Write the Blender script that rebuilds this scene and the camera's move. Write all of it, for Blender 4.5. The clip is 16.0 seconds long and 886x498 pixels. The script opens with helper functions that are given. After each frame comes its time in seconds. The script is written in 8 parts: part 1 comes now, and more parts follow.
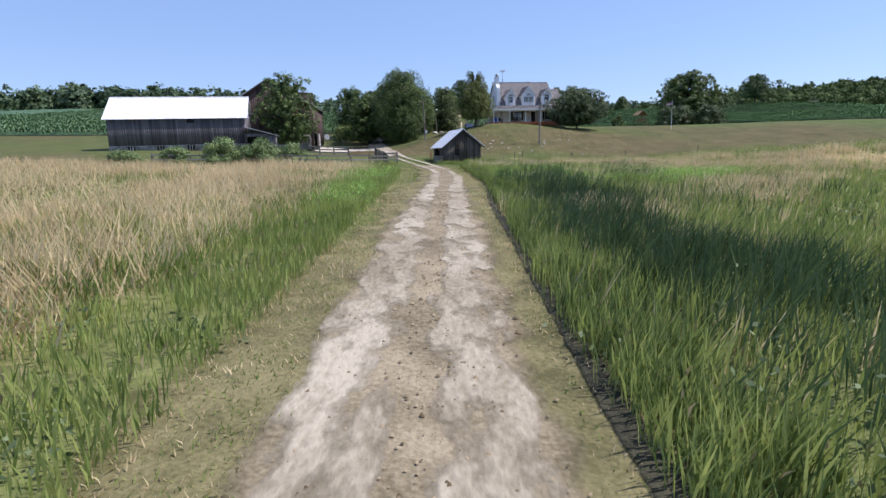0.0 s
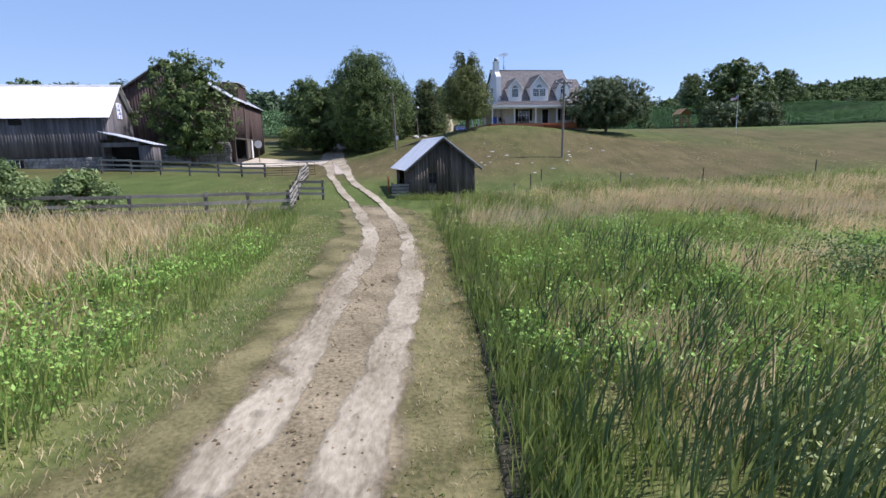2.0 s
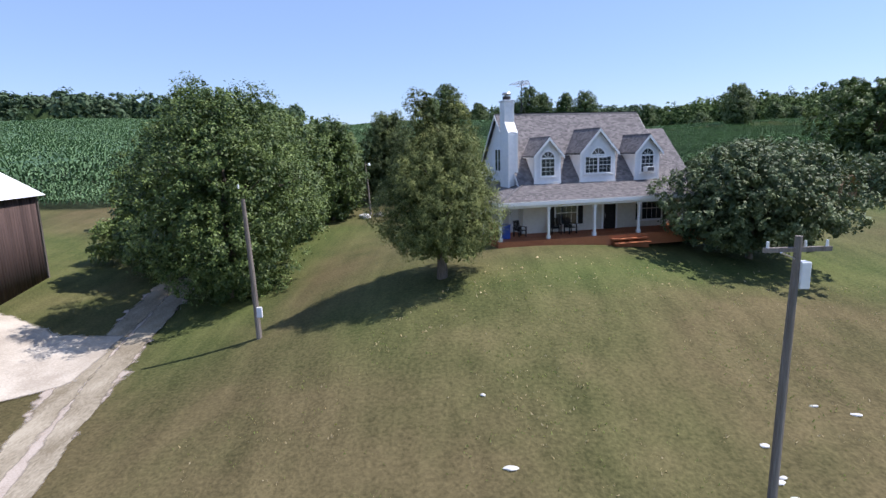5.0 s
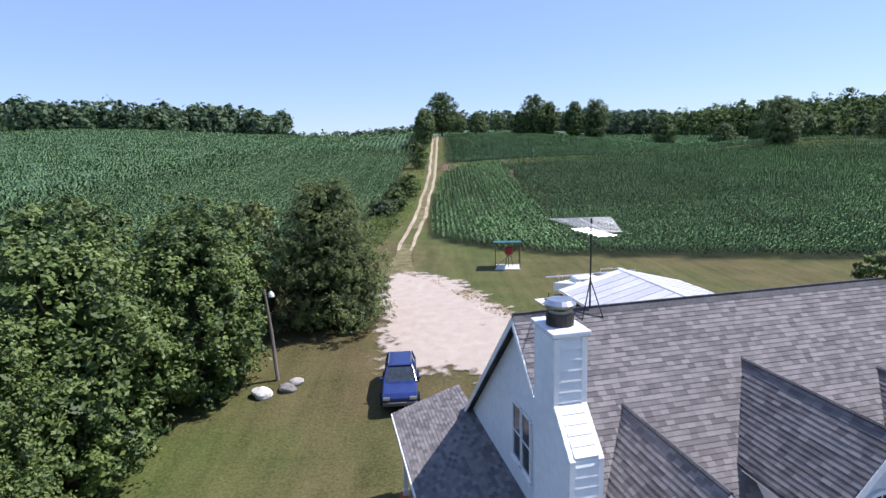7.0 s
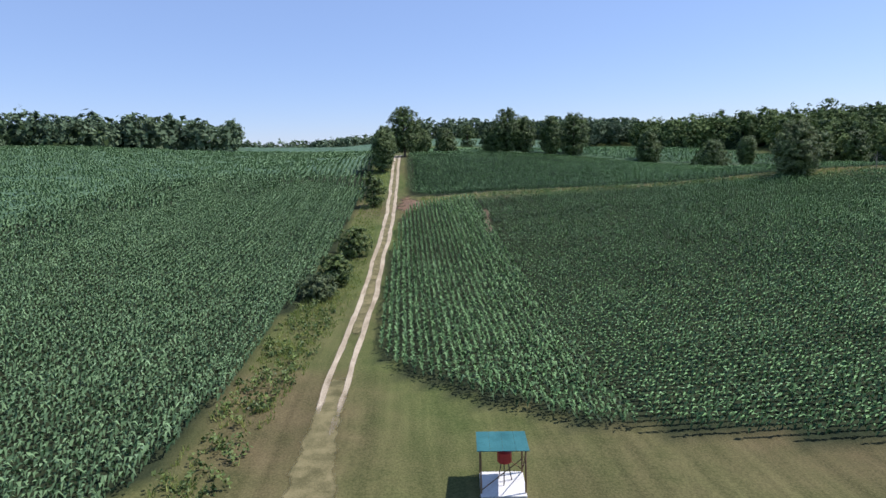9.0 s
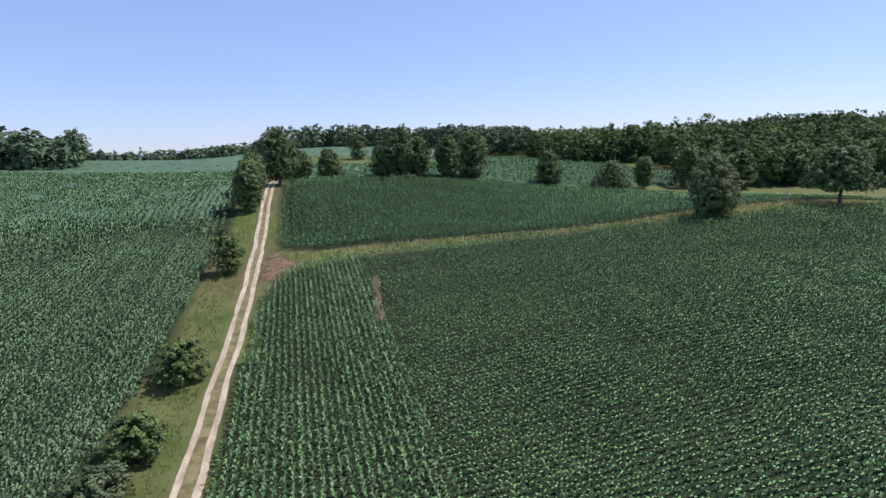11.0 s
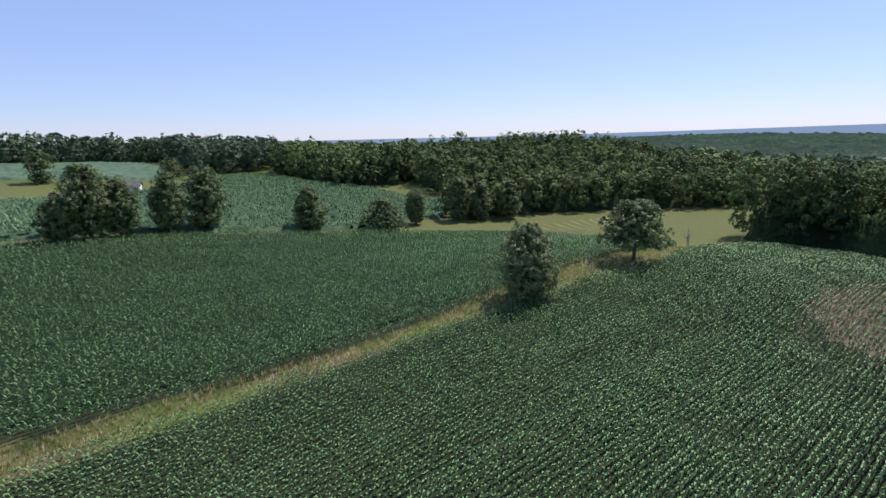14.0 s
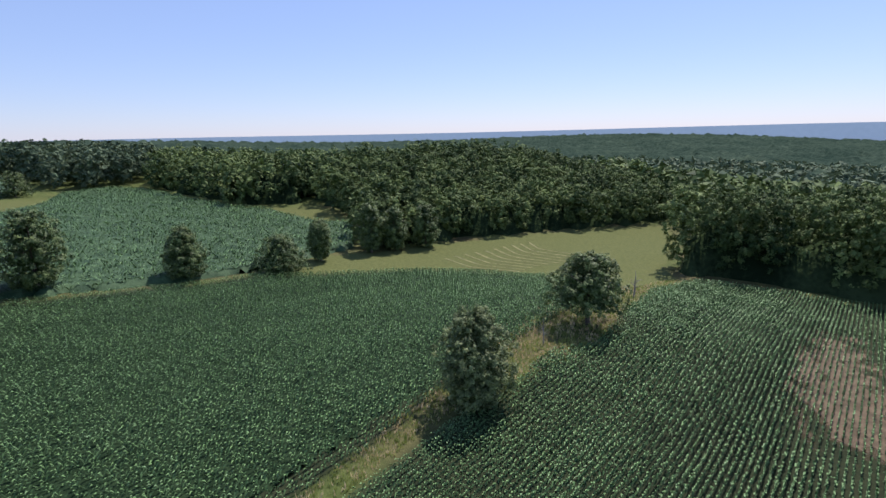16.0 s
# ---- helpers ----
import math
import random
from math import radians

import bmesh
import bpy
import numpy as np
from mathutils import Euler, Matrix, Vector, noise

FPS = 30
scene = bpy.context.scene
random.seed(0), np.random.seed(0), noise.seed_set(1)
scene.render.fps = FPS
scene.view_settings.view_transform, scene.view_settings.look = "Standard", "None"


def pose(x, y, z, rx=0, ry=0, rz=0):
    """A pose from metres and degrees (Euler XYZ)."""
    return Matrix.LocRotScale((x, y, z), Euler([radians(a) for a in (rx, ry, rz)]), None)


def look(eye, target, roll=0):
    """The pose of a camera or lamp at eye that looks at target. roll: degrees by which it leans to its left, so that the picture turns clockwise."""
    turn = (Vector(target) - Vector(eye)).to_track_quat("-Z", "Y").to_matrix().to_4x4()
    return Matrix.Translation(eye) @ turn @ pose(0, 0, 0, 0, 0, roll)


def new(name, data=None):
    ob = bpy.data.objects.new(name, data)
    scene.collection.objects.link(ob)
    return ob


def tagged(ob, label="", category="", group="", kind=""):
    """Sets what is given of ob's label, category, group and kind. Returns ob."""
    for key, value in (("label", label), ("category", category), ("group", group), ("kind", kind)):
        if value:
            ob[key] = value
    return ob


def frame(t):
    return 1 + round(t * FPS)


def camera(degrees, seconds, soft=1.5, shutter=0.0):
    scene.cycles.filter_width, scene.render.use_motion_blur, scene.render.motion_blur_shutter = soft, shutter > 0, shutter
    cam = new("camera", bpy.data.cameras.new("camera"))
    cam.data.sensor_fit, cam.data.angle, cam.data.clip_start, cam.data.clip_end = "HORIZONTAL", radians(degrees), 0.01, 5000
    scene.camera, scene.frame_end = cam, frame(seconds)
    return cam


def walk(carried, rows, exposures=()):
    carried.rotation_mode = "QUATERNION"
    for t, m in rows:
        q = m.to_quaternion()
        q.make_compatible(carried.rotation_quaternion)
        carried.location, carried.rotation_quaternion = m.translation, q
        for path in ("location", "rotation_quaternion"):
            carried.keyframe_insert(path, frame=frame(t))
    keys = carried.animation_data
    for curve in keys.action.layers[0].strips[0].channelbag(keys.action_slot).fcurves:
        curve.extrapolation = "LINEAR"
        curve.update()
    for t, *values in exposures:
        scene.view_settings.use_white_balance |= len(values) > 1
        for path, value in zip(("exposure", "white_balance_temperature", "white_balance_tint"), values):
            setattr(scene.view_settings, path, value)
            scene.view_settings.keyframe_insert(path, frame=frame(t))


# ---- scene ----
cam = camera(78.4, 16.0)
PATH = [
    (0, (0.140, 0.401, 3.419), (0.125, 2.369, 3.065), -1.59),
    (0.5, (0.645, 7.457, 3.627), (0.635, 9.425, 3.272), -1.49),
    (1, (1.157, 14.523, 3.904), (1.156, 16.492, 3.550), -1.60),
    (1.5, (1.563, 21.591, 4.279), (1.567, 23.560, 3.927), -1.70),
    (2, (2.029, 28.735, 4.988), (2.036, 30.704, 4.634), -1.60),
    (2.5, (2.555, 35.934, 6.049), (2.564, 37.903, 5.698), -1.60),
    (3, (3.184, 43.175, 7.338), (3.195, 45.143, 6.983), -1.70),
    (3.5, (3.773, 50.321, 8.814), (3.788, 52.290, 8.462), -1.81),
    (6, (7.083, 85.037, 17.420), (7.092, 87.005, 17.061), -1.70),
    (6.5, (7.703, 91.905, 18.944), (7.712, 93.873, 18.586), -1.70),
    (7, (8.227, 98.745, 20.570), (8.239, 100.713, 20.212), -1.71),
    (7.5, (8.724, 105.580, 22.226), (8.735, 107.547, 21.867), -1.81),
    (8, (9.213, 112.443, 23.877), (9.241, 114.410, 23.520), -1.82),
    (8.5, (9.710, 119.289, 25.561), (9.777, 121.257, 25.207), -1.84),
    (11, (15.591, 150.934, 35.779), (16.090, 152.835, 35.410), -1.89),
    (11.5, (17.418, 157.650, 37.638), (18.031, 159.517, 37.265), -1.93),
    (12, (19.476, 164.356, 39.474), (20.246, 166.163, 39.096), -1.99),
    (12.5, (21.860, 170.946, 41.291), (22.844, 172.644, 40.906), -1.94),
    (13, (24.597, 177.316, 43.123), (25.778, 178.882, 42.731), -1.86),
    (13.5, (27.732, 183.424, 44.968), (28.981, 184.935, 44.572), -1.66),
    (14, (31.272, 189.246, 46.823), (32.547, 190.735, 46.426), -1.55),
    (14.5, (35.158, 194.799, 48.708), (36.464, 196.260, 48.308), -1.35),
    (15, (39.286, 200.114, 50.639), (40.654, 201.516, 50.234), -1.44),
    (15.5, (43.530, 205.279, 52.631), (44.967, 206.607, 52.219), -1.22),
    (16, (47.796, 210.392, 54.681), (49.312, 211.629, 54.264), -1.20),
]
walk(cam, [(t, look(eye, target, roll)) for t, eye, target, roll in PATH], [(0.0, 0.36, 6100, 17), (3.5, 0.42, 6100, 17), (6.0, 0.52, 6100, 17), (6.5, 0.52, 6100, 17), (7.0, 0.5, 6100, 17), (7.5, 0.43, 6100, 17), (8.5, 0.29, 6100, 17), (11.0, 0.32, 6150, 20), (13.0, 0.3, 6250, 21), (16.0, 0.26, 6300, 22)])

# ---- light ----
SUN_EL, SUN_AZ = radians(56), radians(9)
to_sun = Vector((math.cos(SUN_EL) * math.cos(SUN_AZ), math.cos(SUN_EL) * math.sin(SUN_AZ), math.sin(SUN_EL)))
world = bpy.data.worlds.new("sky")
scene.world = world
world.use_nodes = True
wn = world.node_tree.nodes
sky = wn.new("ShaderNodeTexSky")
sky.sky_type, sky.sun_disc = "NISHITA", False
sky.sun_elevation, sky.sun_rotation = SUN_EL, math.pi / 2 - SUN_AZ
sky.air_density, sky.dust_density, sky.ozone_density = 1.0, 0.1, 2.5
wn["Background"].inputs["Strength"].default_value = 0.105
haze = wn.new("ShaderNodeMix")
haze.data_type, haze.blend_type = "RGBA", "MULTIPLY"
haze.inputs[0].default_value = 1.0
haze.inputs[7].default_value = (0.95, 0.97, 1.08, 1)
world.node_tree.links.new(sky.outputs[0], haze.inputs[6])
veil = wn.new("ShaderNodeMix")
veil.data_type = "RGBA"
veil.inputs[0].default_value = 0.45
veil.inputs[7].default_value = (3.1, 4.5, 7.1, 1)
world.node_tree.links.new(haze.outputs[2], veil.inputs[6])
world.node_tree.links.new(veil.outputs[2], wn["Background"].inputs["Color"])
sun = new("sun", bpy.data.lights.new("sun", "SUN"))
sun.data.energy, sun.data.angle, sun.data.color = 5.0, radians(0.53), (1.0, 0.95, 0.87)
sun.matrix_world = look(to_sun * 100, (0, 0, 0))


# ---- materials ----
def material(name, dark, light, size=1.0, rough=0.8, bump=0.3, metal=0.0, stretch=(1, 1, 1), tint=0.0, leaf=0.0, spot=None, world_space=False, per_object=0.0, spec=0.3, cloud=1.6):
    """Noise at two scales between two colours; tint: share taken from the mesh's own "tint"; leaf: light let through."""
    m = bpy.data.materials.new(name)
    m.use_nodes = True
    n, l = m.node_tree.nodes, m.node_tree.links
    b = n["Principled BSDF"]
    geo = n.new("ShaderNodeNewGeometry") if world_space else n.new("ShaderNodeTexCoord")
    mp = n.new("ShaderNodeMapping")
    mp.inputs["Scale"].default_value = stretch
    l.new(geo.outputs["Position" if world_space else "Object"], mp.inputs[0])
    big, fine = n.new("ShaderNodeTexNoise"), n.new("ShaderNodeTexNoise")
    big.inputs["Scale"].default_value, fine.inputs["Scale"].default_value = 0.6 / size, 9.0 / size
    big.inputs["Detail"].default_value, fine.inputs["Detail"].default_value = 4, 5
    for q in (big, fine):
        l.new(mp.outputs[0], q.inputs["Vector"])
    fac = n.new("ShaderNodeMath")
    fac.operation = "MULTIPLY_ADD"
    l.new(fine.outputs["Fac"], fac.inputs[0])
    fac.inputs[1].default_value = 1.0
    off = n.new("ShaderNodeMath")
    off.operation = "MULTIPLY_ADD"
    l.new(big.outputs["Fac"], off.inputs[0])
    off.inputs[1].default_value, off.inputs[2].default_value = cloud, -0.5 * cloud
    l.new(off.outputs[0], fac.inputs[2])
    last = fac.outputs[0]
    if tint or per_object:
        src = n.new("ShaderNodeAttribute") if tint else n.new("ShaderNodeObjectInfo")
        if tint:
            src.attribute_name = "tint"
        mix = n.new("ShaderNodeMix")
        mix.inputs[0].default_value = tint or per_object
        l.new(last, mix.inputs[2])
        l.new(src.outputs["Fac" if tint else "Random"], mix.inputs[3])
        last = mix.outputs[0]
    ramp = n.new("ShaderNodeValToRGB")
    ramp.color_ramp.elements[0].position, ramp.color_ramp.elements[1].position = 0.2, 0.8
    ramp.color_ramp.elements[0].color, ramp.color_ramp.elements[1].color = (*dark, 1), (*light, 1)
    if spot:
        e = ramp.color_ramp.elements.new(0.97)
        e.color = (*spot, 1)
    l.new(last, ramp.inputs[0])
    l.new(ramp.outputs[0], b.inputs["Base Color"])
    b.inputs["Roughness"].default_value, b.inputs["Metallic"].default_value = rough, metal
    b.inputs["Specular IOR Level"].default_value = spec
    if bump:
        bp = n.new("ShaderNodeBump")
        bp.inputs["Strength"].default_value, bp.inputs["Distance"].default_value = bump, 0.05 * size
        l.new(fine.outputs["Fac"], bp.inputs["Height"])
        l.new(bp.outputs[0], b.inputs["Normal"])
    if leaf:
        tr, mx = n.new("ShaderNodeBsdfTranslucent"), n.new("ShaderNodeMixShader")
        l.new(ramp.outputs[0], tr.inputs[0])
        mx.inputs[0].default_value = leaf
        l.new(b.outputs[0], mx.inputs[1])
        l.new(tr.outputs[0], mx.inputs[2])
        l.new(mx.outputs[0], n["Material Output"].inputs["Surface"])
    return m


def worn(m, ragged=0.75, size=1.2, stretch=(1, 1, 1)):
    """Lets the ground show through a sheet where it thins out toward its edge."""
    n, l = m.node_tree.nodes, m.node_tree.links
    geo, noi, at = n.new("ShaderNodeNewGeometry"), n.new("ShaderNodeTexNoise"), n.new("ShaderNodeAttribute")
    at.attribute_name = "cover"
    noi.inputs["Scale"].default_value, noi.inputs["Detail"].default_value = 1.0 / size, 6
    drawn = n.new("ShaderNodeMapping")
    drawn.inputs["Scale"].default_value = stretch
    l.new(geo.outputs["Position"], drawn.inputs[0])
    l.new(drawn.outputs[0], noi.inputs["Vector"])
    a = n.new("ShaderNodeMath")
    a.operation = "MULTIPLY_ADD"
    l.new(noi.outputs["Fac"], a.inputs[0])
    a.inputs[1].default_value = -2 * ragged
    l.new(at.outputs["Fac"], a.inputs[2])
    ad = n.new("ShaderNodeMath")
    ad.operation = "ADD"
    l.new(a.outputs[0], ad.inputs[0])
    ad.inputs[1].default_value = ragged
    st = n.new("ShaderNodeMapRange")
    st.inputs[1].default_value, st.inputs[2].default_value = 0.22, 0.6
    l.new(ad.outputs[0], st.inputs[0])
    tr, mx = n.new("ShaderNodeBsdfTransparent"), n.new("ShaderNodeMixShader")
    out = n["Material Output"].inputs["Surface"]
    l.new(st.outputs[0], mx.inputs[0])
    l.new(tr.outputs[0], mx.inputs[1])
    l.new(out.links[0].from_socket, mx.inputs[2])
    l.new(mx.outputs[0], out)
    return m


M = {}
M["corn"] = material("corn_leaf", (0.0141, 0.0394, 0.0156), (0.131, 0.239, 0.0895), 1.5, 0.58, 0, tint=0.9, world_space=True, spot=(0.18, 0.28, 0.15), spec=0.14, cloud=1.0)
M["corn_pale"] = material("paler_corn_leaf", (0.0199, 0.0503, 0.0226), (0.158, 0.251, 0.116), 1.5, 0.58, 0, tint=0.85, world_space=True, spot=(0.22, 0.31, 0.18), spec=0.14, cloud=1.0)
M["corn_hill"] = material("hill_corn_canopy", (0.022, 0.05, 0.024), (0.0682, 0.119, 0.0572), 2.0, 0.7, 1.0, world_space=True, spec=0.08)
M["corn_far"] = material("corn_canopy", (0.03, 0.065, 0.032), (0.0952, 0.162, 0.084), 2.0, 0.6, 1.0, world_space=True, spec=0.2)
# low maize leaves, with the shade below the tops put into the colour
M["corn_low"] = material("shade_toned_low_corn", (0.0084, 0.021, 0.0084), (0.0245, 0.0462, 0.0196), 1.0, 0.8, 1.0, world_space=True, spec=0.05)
M["leaf"] = material("broad_leaf", (0.0262, 0.0546, 0.0142), (0.169, 0.229, 0.0612), 2.0, 0.55, 0, tint=0.75, leaf=0.14, world_space=True)
M["leaf_pale"] = material("pale_leaf", (0.037, 0.0624, 0.0254), (0.167, 0.209, 0.0887), 2.0, 0.6, 0, tint=0.7, leaf=0.15, world_space=True)
M["needle"] = material("cedar_spray", (0.0351, 0.0548, 0.0153), (0.259, 0.288, 0.0882), 1.5, 0.7, 0, tint=0.75, leaf=0.15, world_space=True)
M["needle_dark"] = material("dark_cedar_spray", (0.026, 0.0455, 0.0156), (0.18, 0.217, 0.069), 1.5, 0.7, 0, tint=0.75, leaf=0.1, world_space=True)
M["leaf_olive"] = material("olive_willow_leaf", (0.0546, 0.0842, 0.0312), (0.246, 0.301, 0.12), 2.0, 0.6, 0, tint=0.7, leaf=0.2, world_space=True)
M["woods"] = material("woodland_leaf", (0.0264, 0.0528, 0.0198), (0.172, 0.232, 0.0777), 12.0, 0.65, 0, tint=0.6, leaf=0.05, world_space=True, spec=0.06)
# far woods: distance haze mixed into a paler, bluer leaf colour
M["woods_pale"] = material("haze_paled_woodland_leaf", (0.05, 0.085, 0.05), (0.141, 0.189, 0.106), 12.0, 0.65, 0, tint=0.6, leaf=0.1, world_space=True, spec=0.05)
M["leaf_dark"] = material("dark_broad_leaf", (0.0293, 0.0569, 0.0179), (0.173, 0.24, 0.0728), 2.0, 0.6, 0, tint=0.7, leaf=0.06, world_space=True)
# near-black green carries the shade deep inside the woods
M["woods_far"] = material("inner_woodland_painted_shade", (0.012, 0.022, 0.01), (0.04, 0.062, 0.026), 12.0, 0.95, 1.0, world_space=True, spec=0.0)
# bluish tone puts aerial haze into the farthest canopy
M["woods_sheet"] = material("haze_tinted_woodland_sheet", (0.016, 0.032, 0.024), (0.052, 0.078, 0.054), 70.0, 0.95, 1.0, world_space=True, spec=0.0, cloud=0.8)
M["weed_pale"] = material("pale_weed_leaf", (0.106, 0.15, 0.048), (0.378, 0.425, 0.17), 1.5, 0.5, 0, tint=0.75, leaf=0.25, world_space=True)
M["grass"] = material("meadow_grass", (0.12, 0.185, 0.038), (0.38, 0.42, 0.13), 5.0, 0.7, 0, tint=0.75, leaf=0.4, world_space=True)
# meadow grass again, its colour darkened for the shaded edge
M["grass_dark"] = material("shaded_edge_grass", (0.06, 0.1, 0.022), (0.23, 0.29, 0.085), 5.0, 0.7, 0, tint=0.75, leaf=0.25, world_space=True)
M["lush"] = material("lush_weed_leaf", (0.115, 0.218, 0.0403), (0.396, 0.6, 0.144), 2.0, 0.6, 0, tint=0.75, leaf=0.35, world_space=True)
M["straw"] = material("dry_grass", (0.44, 0.34, 0.175), (0.82, 0.68, 0.42), 4.0, 0.75, 0, tint=0.7, leaf=0.45, world_space=True)
M["shrub_leaf"] = material("grey_green_shrub_leaf", (0.075, 0.12, 0.04), (0.26, 0.34, 0.135), 1.5, 0.6, 0, tint=0.7, leaf=0.25, world_space=True)
M["reed"] = material("sedge_blade", (0.0315, 0.0648, 0.0234), (0.119, 0.173, 0.0662), 5.0, 0.6, 0, tint=0.75, leaf=0.2, world_space=True)
M["seed"] = material("seed_head", (0.16, 0.12, 0.06), (0.45, 0.36, 0.2), 3.0, 0.8, 0, tint=0.8, leaf=0.3, world_space=True)
M["bark"] = material("bark", (0.05, 0.04, 0.03), (0.17, 0.14, 0.11), 0.5, 0.95, 0.8, stretch=(1, 1, 0.2))
M["deadwood"] = material("dead_wood", (0.18, 0.16, 0.14), (0.36, 0.33, 0.3), 0.3, 0.9, 0.5, stretch=(1, 1, 0.2))
M["dirt"] = worn(material("packed_dirt", (0.11, 0.088, 0.05), (0.3, 0.246, 0.162), 0.7, 0.95, 0.9, world_space=True, cloud=1.2), 0.55)
M["rut"] = worn(material("pale_rut", (0.19, 0.157, 0.106), (0.385, 0.335, 0.255), 0.8, 0.95, 0.7, world_space=True, cloud=1.5, stretch=(1, 0.45, 1)), 1.25, 0.6, (1, 0.5, 1))
M["track"] = worn(material("brown_track", (0.2, 0.16, 0.1), (0.46, 0.39, 0.28), 0.7, 0.95, 0.6, world_space=True, cloud=1.3, stretch=(1, 0.4, 1)), 0.7, 0.8, (1, 0.25, 1))
M["gravel"] = worn(material("gravel", (0.314, 0.257, 0.209), (0.475, 0.408, 0.351), 0.5, 0.95, 0.7, world_space=True, spot=(0.62, 0.57, 0.5), cloud=0.6), 1.1, 0.9)
M["apron"] = worn(material("concrete_apron", (0.36, 0.31, 0.25), (0.53, 0.47, 0.39), 1.0, 0.9, 0.4, world_space=True), 0.45, 1.0)
M["soil"] = worn(material("bare_soil", (0.128, 0.102, 0.0572), (0.231, 0.191, 0.121), 2.0, 1.0, 0.6, world_space=True), 0.9, 1.2)
M["field_soil"] = worn(material("tan_field_soil", (0.075, 0.057, 0.0338), (0.166, 0.124, 0.0778), 1.0, 1.0, 0.6, world_space=True), 0.9, 3.0)
M["red_soil"] = worn(material("reddish_soil", (0.0825, 0.0495, 0.0285), (0.165, 0.106, 0.063), 1.0, 1.0, 0.6, world_space=True), 0.9, 1.6)
M["verge"] = worn(material("trodden_verge", (0.075, 0.07, 0.027), (0.195, 0.168, 0.08), 0.7, 1.0, 0.9, world_space=True), 0.7, 1.2)
# earth painted near black, for the shade under tall edge grass
M["edge_shade"] = worn(material("shade_darkened_earth", (0.014, 0.014, 0.008), (0.05, 0.046, 0.026), 0.6, 0.9, 0.9, world_space=True), 0.8, 0.8)
M["clod"] = material("earth_clod", (0.09, 0.065, 0.035), (0.3, 0.235, 0.15), 0.2, 1.0, 0.6, tint=0.7)
M["hay_row"] = worn(material("raked_hay", (0.11, 0.115, 0.042), (0.21, 0.205, 0.082), 2.0, 0.95, 0.6, world_space=True), 0.8, 2.0)
M["hay"] = material("mown_hay", (0.15, 0.2, 0.05), (0.3, 0.32, 0.11), 8.0, 0.9, 0.5, world_space=True, stretch=(0.2, 1, 1))
M["grey_board"] = material("weathered_board", (0.04, 0.034, 0.03), (0.165, 0.14, 0.118), 0.5, 0.9, 0.6, stretch=(2.5, 2.5, 0.12), per_object=0.3, spot=(0.32, 0.23, 0.14))
M["barn_grey"] = material("grey_barn_board", (0.065, 0.06, 0.066), (0.18, 0.165, 0.172), 0.7, 0.9, 0.5, stretch=(3, 3, 0.12), per_object=0.35)
M["barn_brown"] = material("brown_barn_board", (0.04, 0.026, 0.024), (0.105, 0.07, 0.062), 0.7, 0.9, 0.5, stretch=(3, 3, 0.1), per_object=0.35)
M["fence"] = material("grey_fence_board", (0.13, 0.12, 0.105), (0.36, 0.33, 0.29), 0.5, 0.9, 0.5, stretch=(0.4, 0.4, 2), per_object=0.35)
M["post"] = material("old_post", (0.05, 0.045, 0.04), (0.16, 0.14, 0.12), 0.4, 0.95, 0.6, stretch=(2, 2, 0.2))
M["pole"] = material("pole_wood", (0.12, 0.1, 0.085), (0.26, 0.23, 0.2), 0.5, 0.9, 0.4, stretch=(3, 3, 0.1))
M["white_metal"] = material("white_roof_metal", (0.6, 0.6, 0.64), (0.86, 0.86, 0.88), 2.0, 0.5, 0.05, per_object=0.5)
M["tin"] = material("grey_roof_metal", (0.66, 0.67, 0.71), (0.75, 0.76, 0.8), 1.6, 0.5, 0.04)
M["garage_metal"] = material("lavender_white_roof_metal", (0.42, 0.42, 0.47), (0.62, 0.62, 0.67), 2.0, 0.6, 0.05, per_object=0.5)
M["stone"] = material("field_stone", (0.17, 0.16, 0.15), (0.42, 0.4, 0.38), 0.4, 0.95, 0.7, per_object=0.4)
M["siding"] = material("white_siding", (0.7, 0.71, 0.73), (0.84, 0.84, 0.85), 2.0, 0.55, 0.05)
M["cream"] = material("cream_siding", (0.62, 0.58, 0.5), (0.74, 0.7, 0.62), 2.0, 0.6, 0.05)
M["trim"] = material("white_trim", (0.8, 0.8, 0.8), (0.88, 0.88, 0.87), 1.0, 0.45, 0.02)
M["shingle"] = material("asphalt_shingle", (0.115, 0.106, 0.108), (0.235, 0.215, 0.212), 0.25, 0.95, 0.5, per_object=0.6, cloud=0.8)
M["shingle_all"] = material("asphalt_shingle_joined", (0.115, 0.106, 0.108), (0.235, 0.215, 0.212), 0.25, 0.95, 0.5, tint=0.6, cloud=0.8)
M["roof_felt"] = material("dark_ridge_cap", (0.06, 0.06, 0.065), (0.13, 0.125, 0.13), 0.5, 0.95, 0.4)
# near black; on inner sheets it stands in for unlit interiors
M["dark"] = material("dark_opening", (0.012, 0.012, 0.013), (0.03, 0.028, 0.027), 1.0, 0.9, 0.1)
M["deck"] = material("red_stained_deck", (0.25, 0.075, 0.03), (0.46, 0.17, 0.075), 0.6, 0.6, 0.2, stretch=(0.3, 3, 1), per_object=0.3)
M["glass"] = material("window_glass", (0.02, 0.025, 0.03), (0.05, 0.06, 0.075), 2.0, 0.06, 0, spec=0.8)
M["blue_paint"] = material("dark_blue_car_paint", (0.012, 0.02, 0.10), (0.02, 0.035, 0.15), 3.0, 0.18, 0, spec=0.8)
M["tyre"] = material("tyre_rubber", (0.012, 0.012, 0.012), (0.03, 0.03, 0.03), 0.3, 0.9, 0.2)
M["rim"] = material("alloy", (0.4, 0.4, 0.42), (0.6, 0.6, 0.62), 0.3, 0.3, 0.05, metal=0.9)
